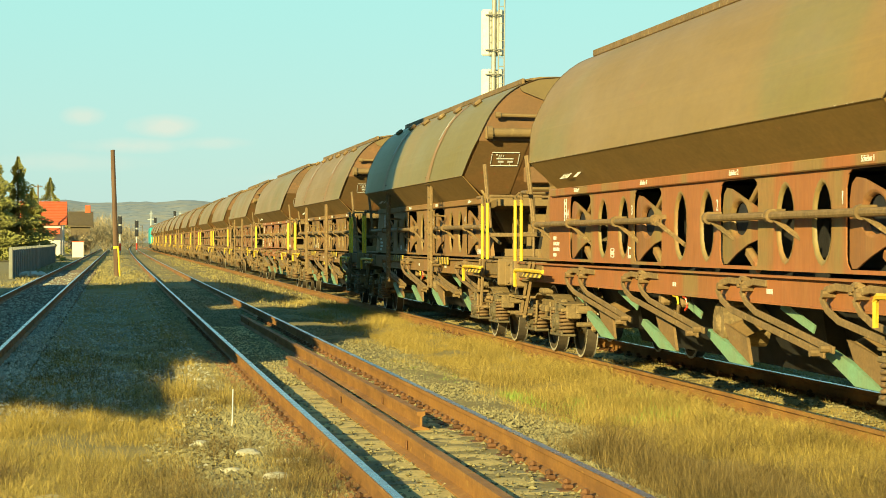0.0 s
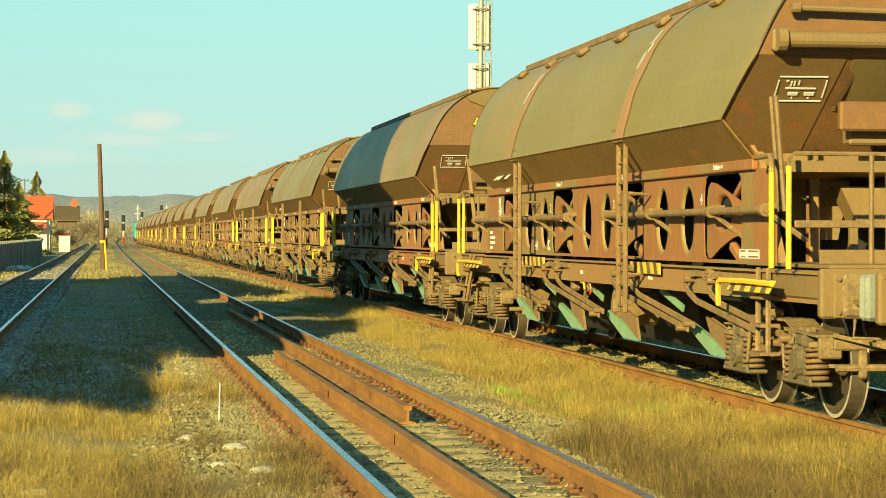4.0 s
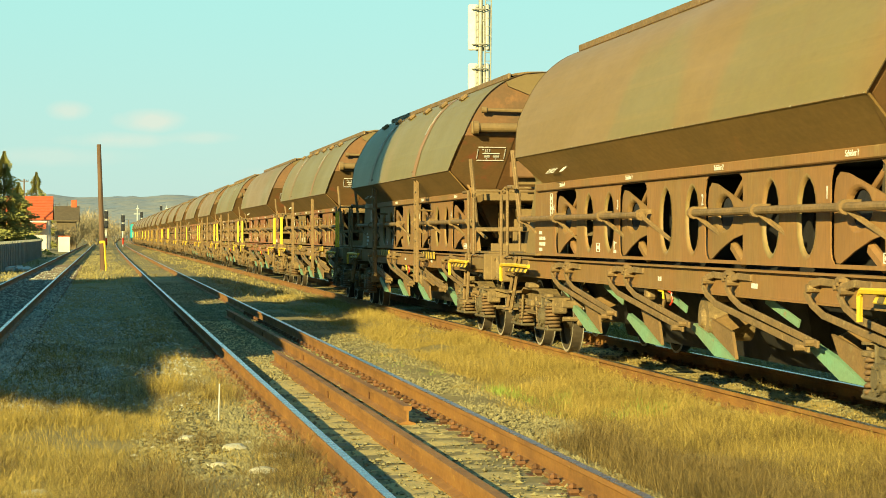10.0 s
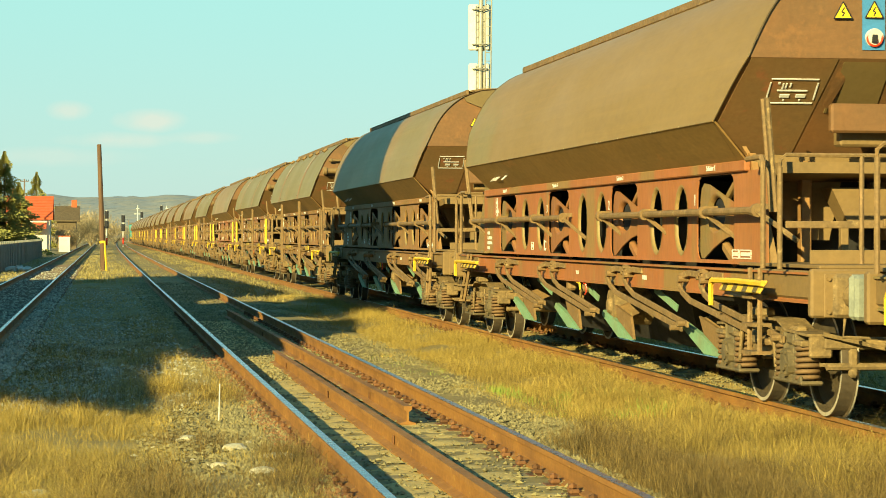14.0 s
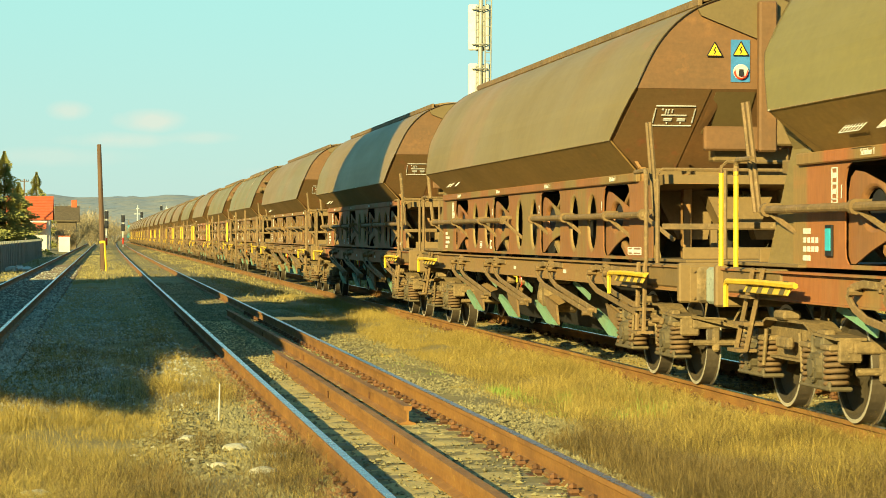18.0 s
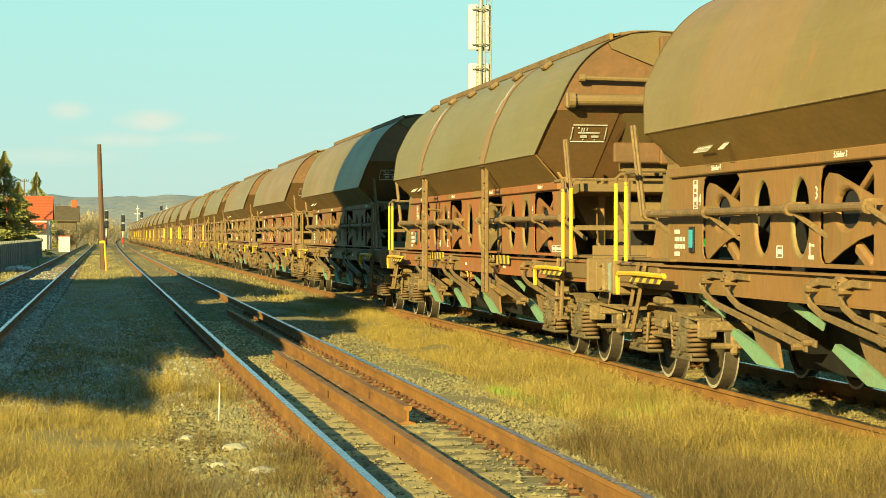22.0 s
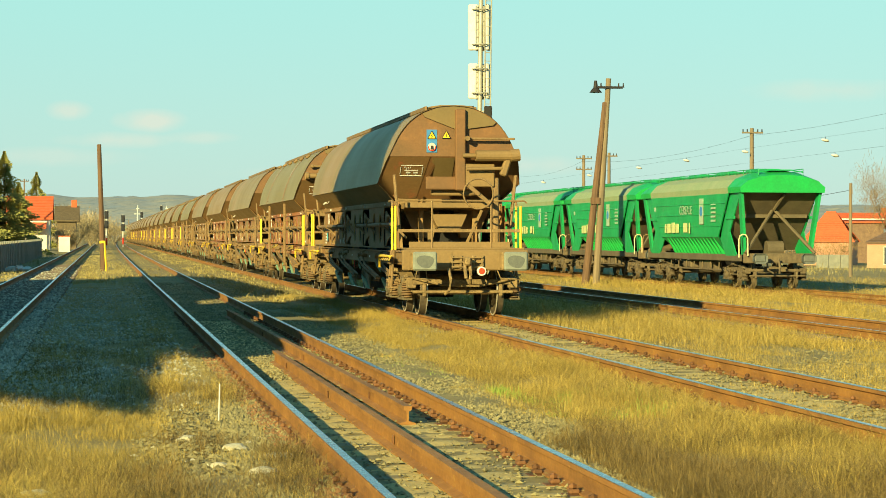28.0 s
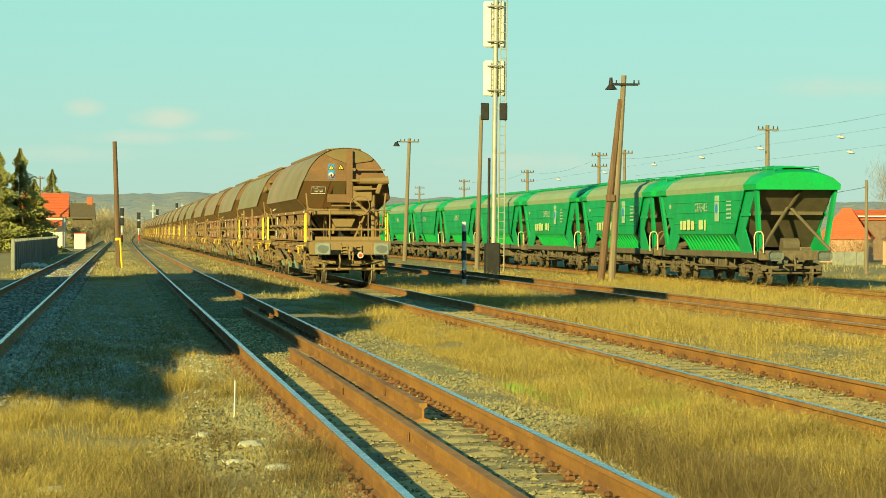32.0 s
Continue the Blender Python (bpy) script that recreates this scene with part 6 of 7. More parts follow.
def pylon(x, y, h):
    p = thing("far_pylon", pose(x, y, -0.3), "lattice pylon with two crossarms far away, paled by painted haze", "pylon", "far pylons")
    part("shaft", rod(bmesh.new(), (0, 0, 0), (0, 0, h), 0.40, 0.12, 6), HAZEGREY, p)
    for z, a in ((h - 0.9, 0.9), (h - 2.4, 2.0)):
        part("crossarm", B((0, 0, z), (a, 0.2, 0.25)), HAZEGREY, p)


pylon(10.1, 620, 10.2)
pylon(21, 720, 11.5)
for x, y, h in ((6.4, 520, 5.2), (11.4, 560, 6.0), (-4.5, 500, 5.0)):
    pole(x, y, h, 0.14, GREYPOLE, "thin far pole beside the tracks", z=-0.3)


# ---- left side: fence wall, houses, trees ----
def fence_wall():
    w = thing("fence_wall", Matrix(), "old grey concrete panel fence beside the track", "fence")
    y = 104
    while y < 186:
        part("panel", B((-4.75 - (y - 104) * 0.002, y + 1.2, 0.35), (0.12, 2.3, 1.5), 0.015), WALLC, w)
        part("post", B((-4.73 - (y - 104) * 0.002, y, 0.4), (0.18, 0.18, 1.65), 0.02), WALLC, w)
        y += 2.45
    return w


fence_wall()
tg = thing("rubble_heap", pose(-4.05, 112, -0.25), "heap of broken bricks and pale stones by the fence", "rubble")
bm = bmesh.new()
for i in range(40):
    box(bm, (random.uniform(-0.5, 0.6), random.uniform(-3, 4), random.uniform(0.02, 0.15)), (0.25, 0.3, 0.12), 0.02, pose(0, 0, 0, random.uniform(-30, 30), random.uniform(-30, 30), random.uniform(0, 180)))
part("brick_piece", bm, PLASTER, tg)


def house(x, y, z, w, d, hw, hr, wall, roof, label, axis="x", chimney=None, turn=0, hip=0.0):
    """A house; its ridge runs along x or y. hip: how far the ridge stops short of the ends. The origin is at the middle of its base."""
    h = thing("house", pose(x, y, z, 0, 0, turn), label, "house")
    part("wall", B((0, 0, hw / 2), (w, d, hw)), wall, h)
    bm = bmesh.new()
    o = 0.4
    if axis == "x":
        secs = [[(X, -d / 2 - o, hw - 0.15), (X - math.copysign(hip, X), 0, hw + hr), (X, d / 2 + o, hw - 0.15), (X, d / 2 + o, hw - 0.3), (X - math.copysign(hip, X), 0, hw + hr - 0.2), (X, -d / 2 - o, hw - 0.3)] for X in (-w / 2 - o, w / 2 + o)]
        gab = [[(X, -d / 2, hw), (X, d / 2, hw), (X, 0, hw + hr - 0.2)] for X in (-w / 2, w / 2)]
    else:
        secs = [[(-w / 2 - o, Y, hw - 0.15), (0, Y, hw + hr), (w / 2 + o, Y, hw - 0.15), (w / 2 + o, Y, hw - 0.3), (0, Y, hw + hr - 0.2), (-w / 2 - o, Y, hw - 0.3)] for Y in (-d / 2 - o, d / 2 + o)]
        gab = [[(-w / 2, Y, hw), (w / 2, Y, hw), (0, Y, hw + hr - 0.2)] for Y in (-d / 2, d / 2)]
    loft(bm, secs)
    rf = part("roof", bm, roof, h, "tiled pitched roof")
    if axis == "x":
        # courses of tiles on the slope that faces the track yard
        bm = bmesh.new()
        k = 14
        for i in range(k):
            f = (i + 0.5) / k
            yy = (-d / 2 - o) * (1 - f)
            zz = hw - 0.15 + (hr + 0.15) * f
            box(bm, (0, yy, zz + 0.03), (w + 2 * o - 2 * hip * f, 0.30 * d / 8, 0.03), 0, pose(0, 0, 0, math.degrees(math.atan2(hr, d / 2 + o)) - 6))
        part("tile_course", bm, roof, rf)
    if not hip:
        part("gable", loft(bmesh.new(), gab), wall, h)
    if chimney:
        part("chimney", B((chimney[0], chimney[1], hw + hr), (0.7, 0.7, 1.6), 0.03), ROOFRED, h, "brick chimney")
    return h


def window(h, c, s, face="y"):
    w = part("window", B(c, (s[0], 0.06, s[1]) if face == "y" else (0.06, s[0], s[1])), GLASS, h, "dark window pane")
    bm = bmesh.new()
    for dx, dz, sx, sz in ((0, s[1] / 2, s[0] + 0.16, 0.09), (0, -s[1] / 2, s[0] + 0.16, 0.09), (s[0] / 2, 0, 0.09, s[1]), (-s[0] / 2, 0, 0.09, s[1]), (0, 0, 0.06, s[1])):
        if face == "y":
            box(bm, (c[0] + dx, c[1] - 0.03, c[2] + dz), (sx, 0.08, sz))
        else:
            box(bm, (c[0] - 0.03, c[1] + dx, c[2] + dz), (0.08, sx, sz))
    part("window_frame", bm, ANTENNA, w, "white window frame")
    return w


hs = house(-8.35, 262, -0.4, 5.0, 7, 4.05, 2.45, PLASTER, ROOFRED, "small pale house with a bright red roof", "x", (-1.6, -0.5))
part("canopy", B((-0.3, -4.4, 3.05), (5.0, 1.9, 0.10), 0.02, pose(0, 0, 0, 20)), ROOFRED, hs, "red roofed lean-to canopy")
window(hs, (1.0, -3.52, 1.2), (1.0, 0.9))
window(hs, (-1.2, -3.52, 1.2), (1.0, 0.9))
house(-4.3, 290, -0.4, 2.4, 6, 4.0, 1.7, GRIMESHADE, GRIMESHADE, "dark brown wooden shed with a chimney", "x", (0.9, 0))
hut = thing("hut", pose(-3.85, 240, -0.3), "small cream hut with orange trim beside the track", "hut")
part("wall", B((0, 0, 0.85), (1.2, 1.2, 1.7), 0.02), PLASTER, hut)
part("top", B((0, 0, 1.74), (1.3, 1.3, 0.1), 0.02), ROOFRED, hut)


def conifer(x, y, h, r, label, seed, base=0.04):
    rnd = random.Random(seed)
    t = thing("conifer_tree", pose(x, y, gz(x, y)), label, "tree")
    part("trunk", rod(bmesh.new(), (0, 0, 0), (0, 0, h * 0.95), 0.22, 0.03, 8), BARK, t)
    vs, fs = [], []
    for i in range(9000):
        f = rnd.random() ** 0.95
        z = h * (base + (1 - base) * f)
        lob = 0.72 + 0.28 * math.sin(f * 37 + rnd.random() * 0.6)
        rad = r * (1 - f) ** 0.85 * lob * (0.35 + 0.7 * rnd.random())
        a = rnd.random() * 2 * math.pi
        lump = 1 + 0.30 * math.sin(a * 3 + f * 9 + seed)
        c = Vector((rad * lump * math.cos(a), rad * lump * math.sin(a), z - 0.12 * rad))
        s = (0.10 + 0.15 * rnd.random()) * (0.45 + 0.55 * (1 - f))
        out = Vector((math.cos(a), math.sin(a), 0.25 * rnd.uniform(-1, 1.4))).normalized()
        side = Vector((-math.sin(a), math.cos(a), rnd.uniform(-0.5, 0.5))).normalized()
        k = len(vs)
        vs += [c - side * s * 0.45, c + side * s * 0.45, c + out * s * 1.5 + Vector((0, 0, s * rnd.uniform(0, 0.6))), c + Vector((0, 0, s * 0.8))]
        fs += [(k, k + 1, k + 2), (k, k + 2, k + 3)]
    raw("crown", vs, fs, LEAF, t, "dense dark green needles")
    return t


conifer(-8.25, 195, 9.0, 2.9, "tall dark green conifer beside the house", 1)
conifer(-10.0, 192, 9.0, 3.2, "dark green conifer at the fence", 2)
conifer(-7.2, 200, 6.4, 2.7, "low bushy conifer behind the fence", 3)
conifer(-8.2, 290, 9.9, 3.5, "pointed conifer behind the red roof", 4)


def twiggy(name, x, y, h, r, label, seed, mat, n=1500, trunk=True, s0=0.10):
    """A leafless or scrubby plant: limbs and many thin twigs."""
    rnd = random.Random(seed)
    t = thing(name, pose(x, y, gz(x, y)), label, "tree" if trunk else "bush")
    bm = bmesh.new()
    if trunk:
        rod(bm, (0, 0, -0.1), (0, 0, h * 0.4), 0.15, 0.1, 8)
    tips = []
    for i in range(9):
        a = i * 2.4
        p0 = Vector((0, 0, h * (0.25 if trunk else 0.02) + 0.01 * i))
        p1 = p0 + Vector((math.cos(a) * r * 0.45, math.sin(a) * r * 0.45, h * 0.35))
        p2 = p1 + Vector((math.cos(a + 0.5) * r * 0.4, math.sin(a + 0.5) * r * 0.4, h * 0.3))
        rod(bm, p0, p1, 0.06, 0.04, 5)
        rod(bm, p1, p2, 0.04, 0.02, 5)
        tips += [p1, p2, (p1 + p2) / 2]
    part("limb", bm, BARK if trunk else mat, t)
    vs, fs = [], []
    for i in range(n):
        p = rnd.choice(tips) + Vector((rnd.gauss(0, r * 0.2), rnd.gauss(0, r * 0.2), rnd.gauss(0, h * 0.12)))
        p.z = max(0.02, p.z)
        d = Vector((rnd.gauss(0, 1), rnd.gauss(0, 1), rnd.uniform(0.2, 2))).normalized() * (0.35 + 0.5 * rnd.random()) * h * 0.16
        w = Vector((rnd.gauss(0, 1), rnd.gauss(0, 1), 0)).normalized() * s0 * 0.2
        k = len(vs)
        vs += [p - w, p + w, p + d]
        fs += [(k, k + 1, k + 2)]
    raw("twig", vs, fs, mat, t, "mass of thin dry twigs")
    return t


for i, (x, y, h, r) in enumerate(((-3.6, 330, 6, 3.4), (-0.6, 380, 5, 4), (2.5, 430, 4, 4), (-6.6, 320, 6.5, 3), (-3.9, 262, 2.6, 1.3), (-1.6, 350, 5.5, 3.0))):
    twiggy("dry_bush", x, y, h, r, "brown leafless thicket beside the far track, paled by painted haze", 20 + i, HAZEBUSH, 3200, False, 0.22)

# ---- right side: houses and wall behind the siding ----
house(118.7, 349.6, -3.2, 7.8, 10.3, 4.1, 4.8, PINK, ROOFRED, "house with an orange hipped tile roof behind a wall", "x", None, -24, 3.6)
hb = house(134.1, 381.8, -3.2, 10.1, 11.5, 7.4, 1.6, ROOFBROWN, ROOFRED, "brown boarded outbuilding under a red roof", "x", None, -20)
part("chimney", B((5.3, -1.4, 8.0), (1.5, 1.5, 3.7), 0.06), ROOFRED, hb, "brick chimney")
part("eaves_board", B((0, -6.0, 7.8), (10.6, 0.25, 0.24), 0.03), PLASTER, hb, "pale eaves board")
hp = house(124.8, 320, -3.2, 17.7, 20, 4.0, 3.5, PINK, ROOFBROWN, "long pink house with a dark tiled roof", "x", None, -26, 6.5)
window(hp, (-5.6, -10.02, 1.9), (1.5, 2.6))
wl2 = thing("garden_wall", pose(103.6, 312, -3.15), "weathered pale concrete garden wall", "wall")
for i in range(3):
    part("panel", B((1.0 + i * 1.85, 0, 1.0), (1.80, 0.2, 2.0 + 0.05 * (i % 2)), 0.03), WALLC, wl2)
pole(37.0, 106, 4.2, 0.10, GREYPOLE, "thin pale post beside the siding")
wire([(37.0, 106, 3.85), (33.0, 112, 2.9)], "stay wire of the pale post", 0.012)
pole(-8.57, 255, 7.9, 0.12, GREYPOLE, "small line pole behind the red roof", (0, 0), 1.0)
twiggy("bare_tree", 133.6, 362, 15.0, 5.6, "leafless bare tree behind the pink house", 51, BUSH, 4200, True, 0.16)
for i, (x, y, h, r) in enumerate(((103, 330, 5.2, 6.0), (97, 332, 4.2, 4.5), (112, 330, 5.0, 5.0))):
    twiggy("shrub", x, y, h, r, "brown leafless shrub behind the garden wall", 52 + i, BUSH, 2200, False, 0.17)


def build_car(colour, label):
    """A car on the far road, heading along +x."""
    c = thing("car", pose(62, 290, -3.15), label, "car", "cars on the far road")
    low = [(-2.05, 0.32), (2.0, 0.32), (2.1, 0.55), (2.02, 0.72), (1.15, 0.88), (-1.9, 0.92), (-2.1, 0.78)]
    part("body", loft(bmesh.new(), [[(x, y, z) for x, z in low] for y in (-0.82, 0.82)]), colour, c)
    top = [(1.10, 0.88), (0.45, 1.38), (-1.45, 1.42), (-1.95, 0.90)]
    part("window", loft(bmesh.new(), [[(x, y, z) for x, z in top] for y in (-0.76, 0.76)]), GLASS, c, "dark car windows")
    part("roof", B((-0.5, 0, 1.43), (1.95, 1.45, 0.06), 0.02), colour, c)
    for x in (0.78, -0.45, -1.65):
        part("pillar", B((x if x < 0.5 else 0.62, 0, 1.14), (0.09, 1.56, 0.54), 0.01, pose(0, 0, 0, 0, -38 if x > 0.5 else 0, 0)), colour, c)
    for x in (-1.3, 1.3):
        for y in (-0.75, 0.75):
            part("wheel", rod(bmesh.new(), (x, y - 0.1, 0.31), (x, y + 0.1, 0.31), 0.31, n=14), BLACK, c)
    return c


cars = [(build_car(ANTENNA, "small white car on the far road"), 100.3, 27.5, 20.0),
        (build_car(TEALCAR, "teal-blue estate car on the far road"), 99.2, 29.0, 13.7),
        (build_car(ANTENNA, "small white car on the far road"), 97.5, 31.0, 17.8)]


# ---- distance ----
def ridge(name, dist, x0, x1, height, seed, mat, label, base=-4):
    vs, fs = [], []
    n, k = 420, 8
    for i in range(n + 1):
        x = x0 + (x1 - x0) * i / n
        hh = height(x) * (0.92 + 0.16 * noise.noise(Vector((x * 0.004, seed, 0)))) + 3 * noise.noise(Vector((x * 0.03, seed, 1))) + 3.5 * abs(noise.noise(Vector((x * 0.11, seed, 3))))
        for j in range(k + 1):
            f = j / k
            vs.append((x, dist + f * 500, base + (hh - base) * math.sin(f * math.pi / 2) ** 0.8))
    for i in range(n):
        for j in range(k):
            a = i * (k + 1) + j
            fs.append((a, a + k + 1, a + k + 2, a + 1))
    return tagged(raw(name, vs, fs, mat, smooth=True), label, "hill", kind="structure")


ridge("far_hill", 1900, -900, 2600, lambda x: 46 - 0.000004 * (x - 200) ** 2 - 0.012 * max(0, x - 150), 3, HILL, "olive hill with fields on the horizon, painted in blue haze tones")


# ---- unseen flat walls beside the camera, added to cast shadows over the yard ----
def tall_wall(name, outline_, label):
    """An unseen shadow caster along the track at x = -6 with the given outline of (y, z)."""
    b = thing(name, pose(-6, 0, 0), label, "building")
    bm = bmesh.new()
    loft(bm, [[(x, y, z) for y, z in outline_] for x in (-0.12, 0.12)])
    part("wall", bm, PLASTER, b)


tall_wall("goods_shed", [(43.25, -0.3), (81, -0.3), (81, 5.1), (76.7, 5.8), (56.7, 6.05), (47.2, 6.2), (48.6, 5.4), (45.9, 4.45), (43.25, 4.45)], "long unseen plastered wall with a broken end, added to cast shadow")
tall_wall("signal_box", [(32.4, -0.3), (43.2, -0.3), (43.2, 6.4), (40.2, 7.0), (39.0, 8.2), (38.2, 8.5), (36.8, 9.0), (36.2, 9.9), (35.8, 10.2), (35.4, 11.4), (29.3, 11.4), (28.9, 10.6), (28.4, 10.3), (28.2, 8.9), (27.9, 8.1), (28.8, 7.2), (31.0, 6.7), (32.4, 6.3)], "tall unseen plastered wall with an overhanging top, added to cast shadow")
tall_wall("station_house", [(16.8, -0.3), (32.35, -0.3), (32.35, 4.75), (31.2, 4.75), (30.8, 5.3), (29.5, 5.95), (25.4, 5.63), (24.0, 5.25), (20.15, 4.5), (19.9, 4.07), (20.9, 3.6), (15.9, 3.46), (12.5, 3.36), (14.4, 3.03), (16.8, 2.6)], "unseen plastered wall with a sloping top and an eave, added to cast shadow")


# ---- ballast, grass and weeds ----
def spread(x0, x1, y0, y1, keep=None):
    """Places even in the view: denser near the camera. keep(x, y): the chance that a place is taken."""
    def f(rnd, n):
        u = rnd.rand(n)
        y = 1 / ((1 - u) / y0 + u / y1)
        x = x0 + (x1 - x0) * rnd.rand(n)
        if keep:
            ok = rnd.rand(n) < keep(x, y)
            x, y = x[ok], y[ok]
        return x, y
    return f


def stones(name, n, area, size, seed, mat, label, flat=0.62):
    rnd = np.random.RandomState(seed)
    base = np.array([(1, 0, 0), (-1, 0, 0), (0, 1, 0), (0, -1, 0), (0, 0, 1), (0, 0, -0.6)], float)
    tri = np.array([(0, 2, 4), (2, 1, 4), (1, 3, 4), (3, 0, 4), (2, 0, 5), (1, 2, 5), (3, 1, 5), (0, 3, 5)])
    xs, ys = area(rnd, n)
    n = len(xs)
    s = size * (0.5 + rnd.rand(n) ** 2 * 1.2)
    v = base[None] * (1 + 0.2 * rnd.randn(n, 6, 1)) * np.array([1, 0.8, flat]) * s[:, None, None]
    a = rnd.rand(n) * 6.28
    c, sn = np.cos(a)[:, None], np.sin(a)[:, None]
    lift = np.where((xs > 1.8) & (xs < 3.15) | (xs > 6.3) & (xs < 7.6), 0.013, np.where((xs > -3.5) & (xs < -1.1), 0.06, 0.015))
    ground = np.array([gz(x, y) for x, y in zip(xs, ys)])
    V = np.stack([v[..., 0] * c - v[..., 1] * sn + xs[:, None], v[..., 0] * sn + v[..., 1] * c + ys[:, None], v[..., 2] + (ground + s * 0.1 + lift)[:, None]], -1).reshape(-1, 3)
    F = (tri[None] + 6 * np.arange(n)[:, None, None]).reshape(-1, 3)
    return tagged(raw(name, V.tolist(), F.tolist(), mat), label, "ballast", kind="stuff")


def bare_corner(x, y):
    """Little ballast shows among the weeds beside the near end of the track."""
    return np.where((x > 3.62) & (y < 17.5), 0.06, np.where((y < 26) & (x > 1.72) & (x < 3.12), 0.09, np.where(y < 15, 0.55, np.where((x > 4.3) & (y < 30), 0.6, 1.0))))


stones("ballast", 78000, spread(1.0, 4.75, 11.5, 80, bare_corner), 0.0195, 1, STONE, "pale grey-yellow ballast stones round the near track")
stones("ballast", 7000, spread(0.30, 1.35, 12.3, 50), 0.024, 6, STONE, "ballast stones at the edge of the dry grass")
stones("ballast", 15000, spread(-1.7, 1.2, 21.5, 75, lambda x, y: np.where(x > 0.3, 0.5, 1.0) * np.clip((y - 21) / 5, 0, 1)), 0.026, 2, SHADESTONE, "grey ballast stones among dry grass, paled to lift the shade")
stones("ballast", 9000, spread(5.9, 8.6, 14, 80), 0.022, 3, STONE, "ballast stones between the rails of the train's track")
stones("ballast", 9000, spread(-3.7, -1.0, 28, 120), 0.034, 9, SHADESTONE, "grey ballast stones round the worn shaded track, paled to lift the shade")
stones("ballast", 6000, spread(8.4, 12.4, 22, 60), 0.024, 7, STONE, "scattered stones in thin dry grass")
stones("stained_ballast", 5000, spread(1.36, 1.63, 11.5, 34), 0.020, 8, REDGRAVEL, "rust-stained stones heaped along the rail")
stones("coarse_stone", 380, spread(0.25, 1.42, 12.2, 20), 0.032, 4, STONE, "coarse grey-yellow stones in bare soil", 0.42)
stones("pale_stone", 60, spread(0.2, 1.40, 12.3, 19), 0.034, 5, PALESTONE, "larger pale stones in the grass", 0.45)


def grass(name, patches, mat, label, seed, height, width=0.006, lean=0.5, blades=12, gaps=0.35):
    """Bent blades in tufts. patches: (count, area, height factor, tuft radius)."""
    rnd = np.random.RandomState(seed)
    V, F, k = [], [], 0
    for count, area, hf, rad in patches:
        xs, ys = area(rnd, count)
        dens = np.array([noise.noise(Vector((x * 1.1, y * 0.45, seed))) + 0.7 * noise.noise(Vector((x * 2.9, y * 1.2, seed + 5))) for x, y in zip(xs, ys)])
        ok = dens > rnd.uniform(-gaps, gaps * 0.7, len(xs))
        xs, ys, dens = xs[ok], ys[ok], dens[ok]
        th = height * hf * (0.45 + 0.9 * rnd.rand(len(xs))) * (1 + 0.7 * dens)
        rep = rnd.randint(int(blades * 0.7), int(blades * 1.4) + 1, len(xs))
        bx, by, th = np.repeat(xs, rep), np.repeat(ys, rep), np.repeat(th, rep)
        n = len(bx)
        bx, by = bx + rnd.randn(n) * rad, by + rnd.randn(n) * rad * 1.5
        a = rnd.rand(n) * 6.283
        h = th * (0.35 + 0.85 * rnd.rand(n))
        l = lean * h * (0.15 + 1.15 * rnd.rand(n) ** 1.6)
        z = np.array([gz(x, y) for x, y in zip(bx, by)]) - 0.02
        wx, wy = width * np.cos(a + 1.57) * (0.6 + 0.8 * rnd.rand(n)), width * np.sin(a + 1.57) * (0.6 + 0.8 * rnd.rand(n))
        b = a + rnd.randn(n) * 1.3
        mx, my = np.cos(a) * l * 0.35, np.sin(a) * l * 0.35
        tx, ty = mx + np.cos(b) * l * 0.65, my + np.sin(b) * l * 0.65
        up = h * (1.05 - 0.95 * rnd.rand(n) * min(1, lean))
        P = np.stack([np.stack([bx - wx, by - wy, z], -1), np.stack([bx + wx, by + wy, z], -1),
                      np.stack([bx + mx - wx * 0.7, by + my - wy * 0.7, z + h * 0.55], -1), np.stack([bx + mx + wx * 0.7, by + my + wy * 0.7, z + h * 0.55], -1),
                      np.stack([bx + tx, by + ty, z + up], -1)], 1)
        V.append(P.reshape(-1, 3))
        q = k + 5 * np.arange(n)
        F += np.stack([q, q + 1, q + 3, q + 2], -1).tolist() + np.stack([q + 2, q + 3, q + 4], -1).tolist()
        k += 5 * n
    return tagged(raw(name, np.concatenate(V).tolist(), F, mat), label, "grass", kind="stuff")


grass("dry_grass", [(8000, spread(4.5, 6.05, 17.5, 62), 0.85, 0.10), (900, spread(4.9, 6.05, 14, 18), 0.8, 0.10), (900, spread(3.9, 4.7, 18, 62), 0.45, 0.07), (3800, spread(8.0, 12.8, 22, 70), 0.8, 0.14),
                    (300, spread(6.25, 7.6, 18, 60), 0.5, 0.08)], DRYGRASS, "tufts of straw-yellow dry grass", 11, 0.21, 0.0015, 2.0, 22, 0.30)
grass("short_straw", [(2800, spread(-1.3, 0.50, 12.5, 21), 1.0, 0.10), (260, spread(0.4, 1.1, 12.5, 21), 0.8, 0.08), (3000, spread(-1.4, 1.2, 20.5, 110), 1.1, 0.12), (260, spread(1.2, 1.5, 12.5, 30), 0.8, 0.05), (500, spread(6.3, 7.6, 16, 70), 0.7, 0.07), (250, spread(1.8, 3.0, 22, 80), 0.5, 0.06)], DRYGRASS, "short matted straw-coloured grass", 14, 0.15, 0.0015, 2.4, 18, 0.40)
grass("fresh_grass", [(900, spread(4.25, 4.95, 20.5, 25.0), 0.40, 0.06), (160, spread(5.1, 5.7, 20.5, 23.5), 0.5, 0.06), (160, spread(2.9, 4.4, 26, 33), 0.3, 0.05)], FRESH, "small patch of fresh green grass", 12, 0.2, 0.004)
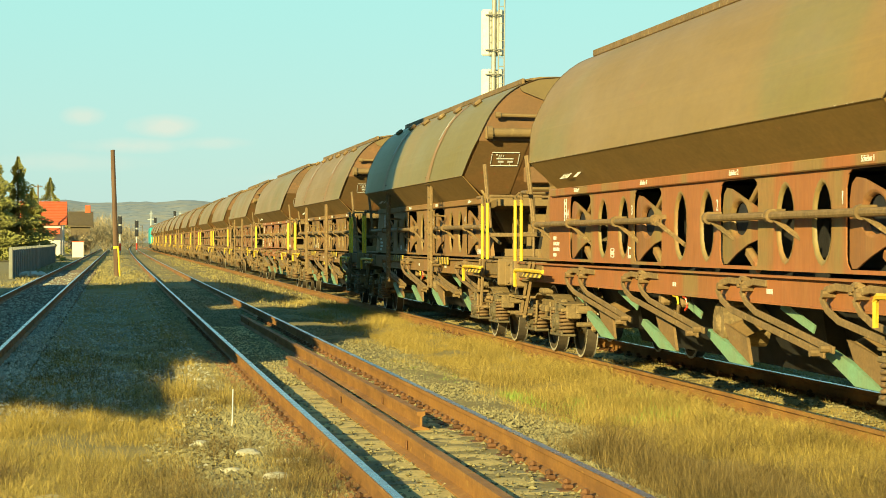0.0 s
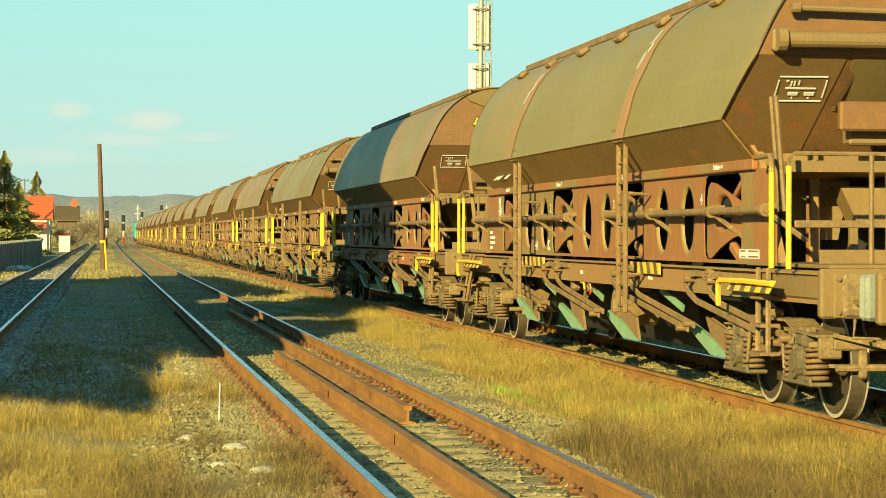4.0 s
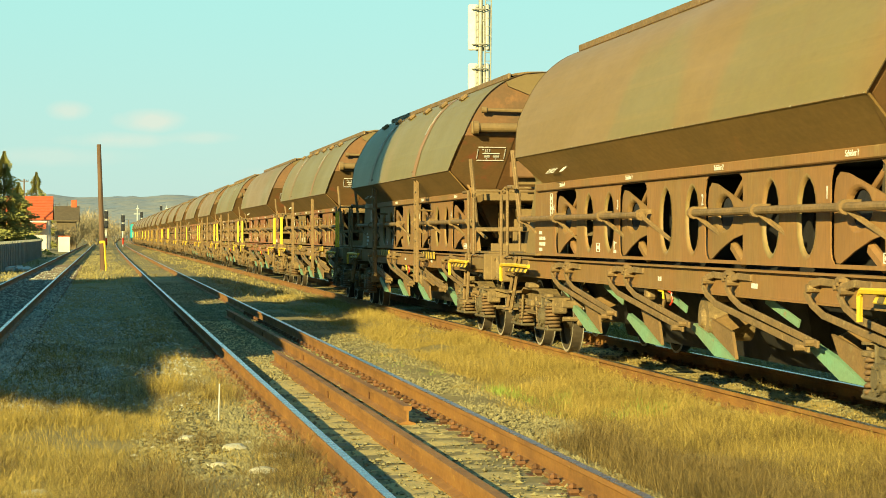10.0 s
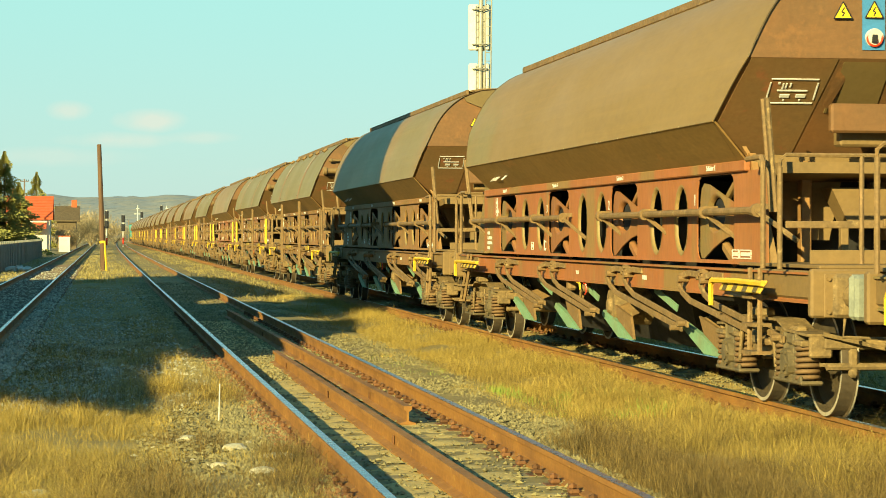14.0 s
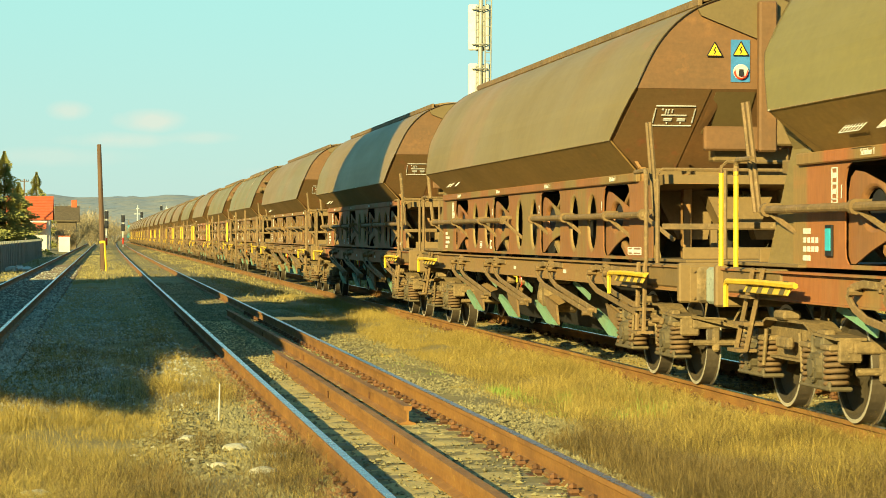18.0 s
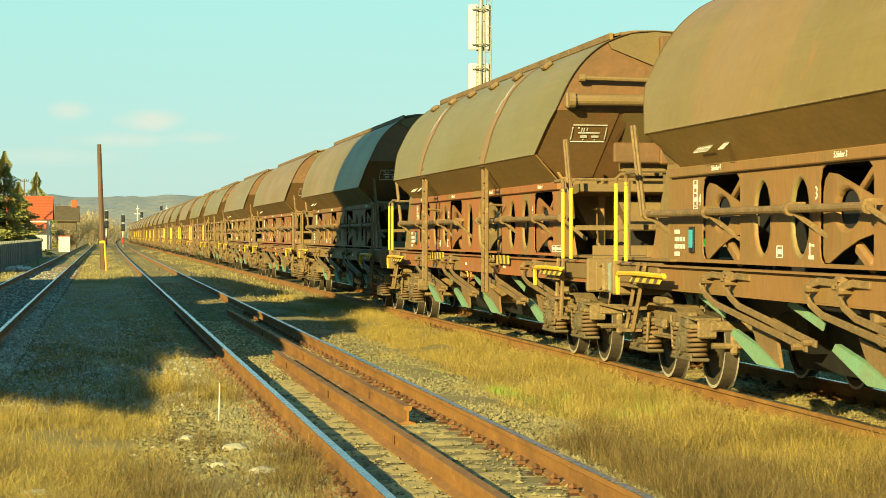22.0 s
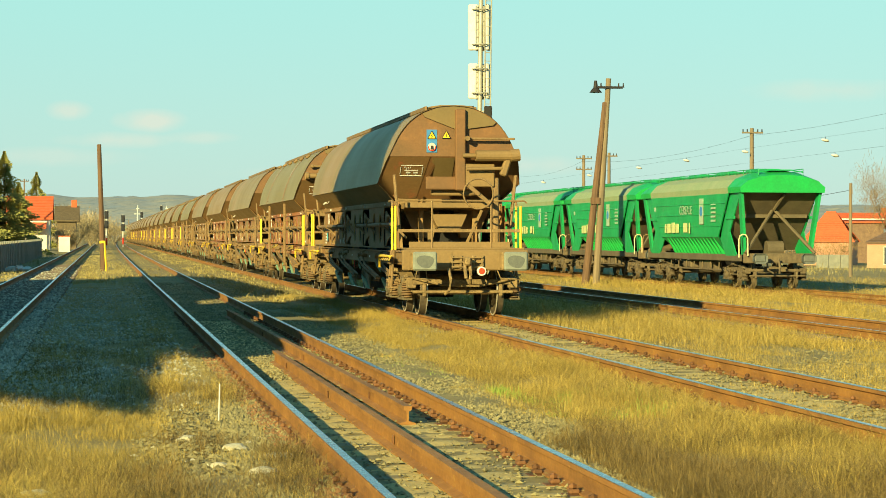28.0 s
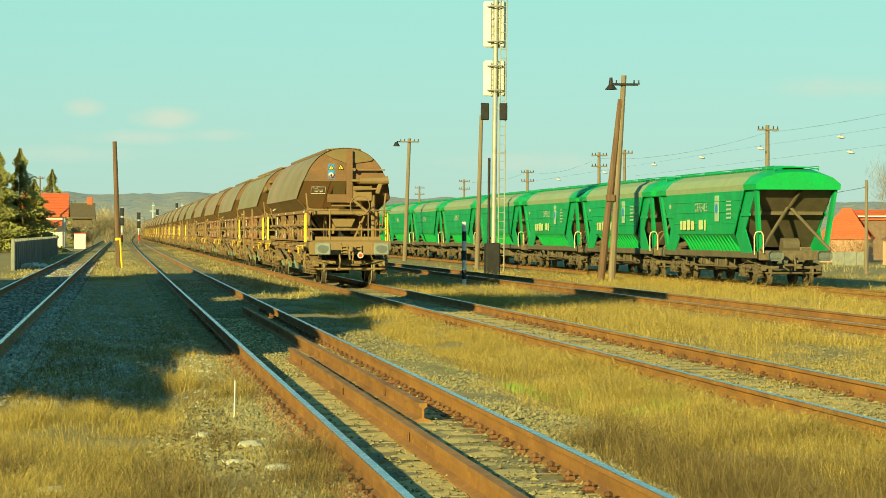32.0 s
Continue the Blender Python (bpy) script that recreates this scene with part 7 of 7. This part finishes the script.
grass("dead_weeds", [(3600, spread(3.62, 6.05, 12.2, 18.0), 0.95, 0.09), (900, spread(4.3, 5.7, 17, 30), 0.7, 0.10), (900, spread(-1.6, 0.9, 21.5, 36), 0.7, 0.09), (520, spread(0.45, 1.40, 12.6, 19), 0.55, 0.07), (1300, spread(-1.2, 0.5, 12.2, 17.0), 0.8, 0.09), (60, spread(1.0, 1.45, 22, 26), 1.1, 0.05), (90, spread(8.2, 9.8, 30, 45), 1.3, 0.18), (90, spread(15.0, 17.5, 70, 95), 2.2, 0.3)], SCRUB, "dark dead weeds and scrub", 13, 0.23, 0.0016, 1.7, 20, 0.40)
grass("straw_clumps", [(230, spread(-0.95, -0.05, 20.4, 22.6), 1.15, 0.07), (60, spread(0.52, 0.84, 23.8, 25.2), 1.7, 0.05), (40, spread(1.0, 1.4, 22.5, 24.5), 1.0, 0.05), (1500, spread(-1.3, 0.6, 12.4, 20.5), 0.62, 0.10), (700, spread(4.3, 5.9, 16.5, 30), 0.7, 0.10), (1300, spread(5.45, 6.12, 15.5, 46), 0.75, 0.05), (1300, spread(8.7, 12.2, 37, 64), 1.5, 0.12)], DRYGRASS, "matted clumps of bent straw", 18, 0.22, 0.0014, 2.6, 22, 2.0)
grass("dark_weeds", [(130, spread(1.22, 1.56, 14.6, 17.2), 1.0, 0.05), (60, spread(1.30, 1.58, 12.4, 14.4), 0.7, 0.05), (420, spread(-1.3, 0.6, 12.3, 16.5), 0.8, 0.10), (260, spread(3.7, 5.0, 12.4, 16.0), 1.0, 0.09)], SCRUB, "dark brown dead weeds beside the rail", 19, 0.20, 0.0015, 1.9, 26, 2.0)
grass("siding_grass", [(3600, spread(8.2, 12.8, 34, 100), 1.0, 0.25), (5600, spread(14.7, 22.0, 38, 110), 1.1, 0.3), (900, spread(22.8, 24.2, 50, 80), 0.9, 0.2), (2000, spread(25.0, 36, 55, 104), 1.1, 0.35), (1100, spread(12.9, 14.6, 34, 90), 0.55, 0.15), (1300, spread(20.3, 22.3, 64, 100), 1.5, 0.25)], DRYGRASS, "dense straw-yellow grass round the sidings", 17, 0.23, 0.0034, 2.0, 18, 0.30)
grass("far_grass", [(1500, spread(-1.2, 1.2, 82, 330), 1.0, 0.3), (1100, spread(4.2, 5.9, 58, 260), 1.0, 0.25), (700, spread(8.3, 12.7, 80, 260), 1.0, 0.4), (500, spread(15, 21.5, 90, 220), 1.0, 0.5), (400, spread(-4.6, -3.4, 84, 230), 1.0, 0.3), (500, spread(25.5, 34, 75, 120), 1.0, 0.5), (300, spread(1.8, 3.1, 84, 300), 0.6, 0.3), (350, spread(-3.2, -1.2, 84, 300), 0.7, 0.3), (2200, spread(36, 108, 112, 300), 3.0, 0.9)], FARGRASS, "dry yellow grass in the distance", 15, 0.15, 0.010, 1.4)


# a thin pale stake standing in the gravel
st = thing("stake", pose(1.05, 20, -0.22), "thin pale stake standing in the gravel", "stake")
part("shaft", rod(bmesh.new(), (0, 0, -0.05), (0.01, 0, 0.42), 0.008, 0.006, 6), ANTENNA, st)


# larger pale stones that lie singly in the gravel
for i, (x, y, a, b, c, turn) in enumerate(((1.04, 17.34, 0.09, 0.12, 0.05, 20), (1.34, 16.6, 0.12, 0.17, 0.05, 50), (1.13, 15.5, 0.10, 0.12, 0.05, 0), (-0.42, 15.1, 0.10, 0.14, 0.05, 30), (0.72, 18.6, 0.06, 0.08, 0.04, 10), (0.86, 16.2, 0.05, 0.07, 0.035, 70))):
    bm = bmesh.new()
    bmesh.ops.create_icosphere(bm, subdivisions=2, radius=1)
    for v in bm.verts:
        k = 1 + 0.45 * noise.noise(v.co * 1.6 + Vector((i * 7, 0, 0)))
        v.co = Vector((v.co.x * a * k, v.co.y * b * k, v.co.z * c * (k if v.co.z < 0.4 else 0.8)))
    ob = link("pale_rock", bm, PALESTONE, None, "single pale rough stone lying in the dry grass")
    tagged(ob, "single pale rough stone lying in the dry grass", "stone", "single pale stones")
    ob.matrix_world = pose(x, y, gz(x, y) + c * 0.55, 0, 0, turn)


# ---- motion ----
def train_y(t):
    """The rear buffers of the last wagon along the track."""
    u = t - 25.5
    return 27.07 + 5.977 * u + 0.00248 * u * u


def motions():
    marks = [0, 3, 6, 9, 12, 15, 18, 21, 24, 25.5, 27, 28, 30, 32]
    spin = [i * 0.1 for i in range(321)]
    for i, w in enumerate(wagons):
        walk(w, [(t, pose(TRACK_X, train_y(t) + PLACE[i], 0)) for t in marks])
        if i < 16:
            for o in w.children:
                if o.name.startswith("wheelset"):
                    y = o.location.y
                    walk(o, [(t, pose(0, y, 0.46, -math.degrees(train_y(t) / 0.46))) for t in spin])
    for car, x, t, v in cars:
        a, b = t - (x - 62) / v, t + (160 - x) / v
        walk(car, [(0, pose(62, 290, -3.15))] + [(q, pose(x + v * (q - t), 290, -3.15)) for q in (a, t - 0.5, t, t + 0.5, min(31.9, b))] + [(32, pose(x + v * (min(31.9, b) - t), 290, -3.15))])
    walk(loco, [(t, pose(TRACK_X, train_y(t) + PLACE[-1], 0)) for t in marks])


motions()
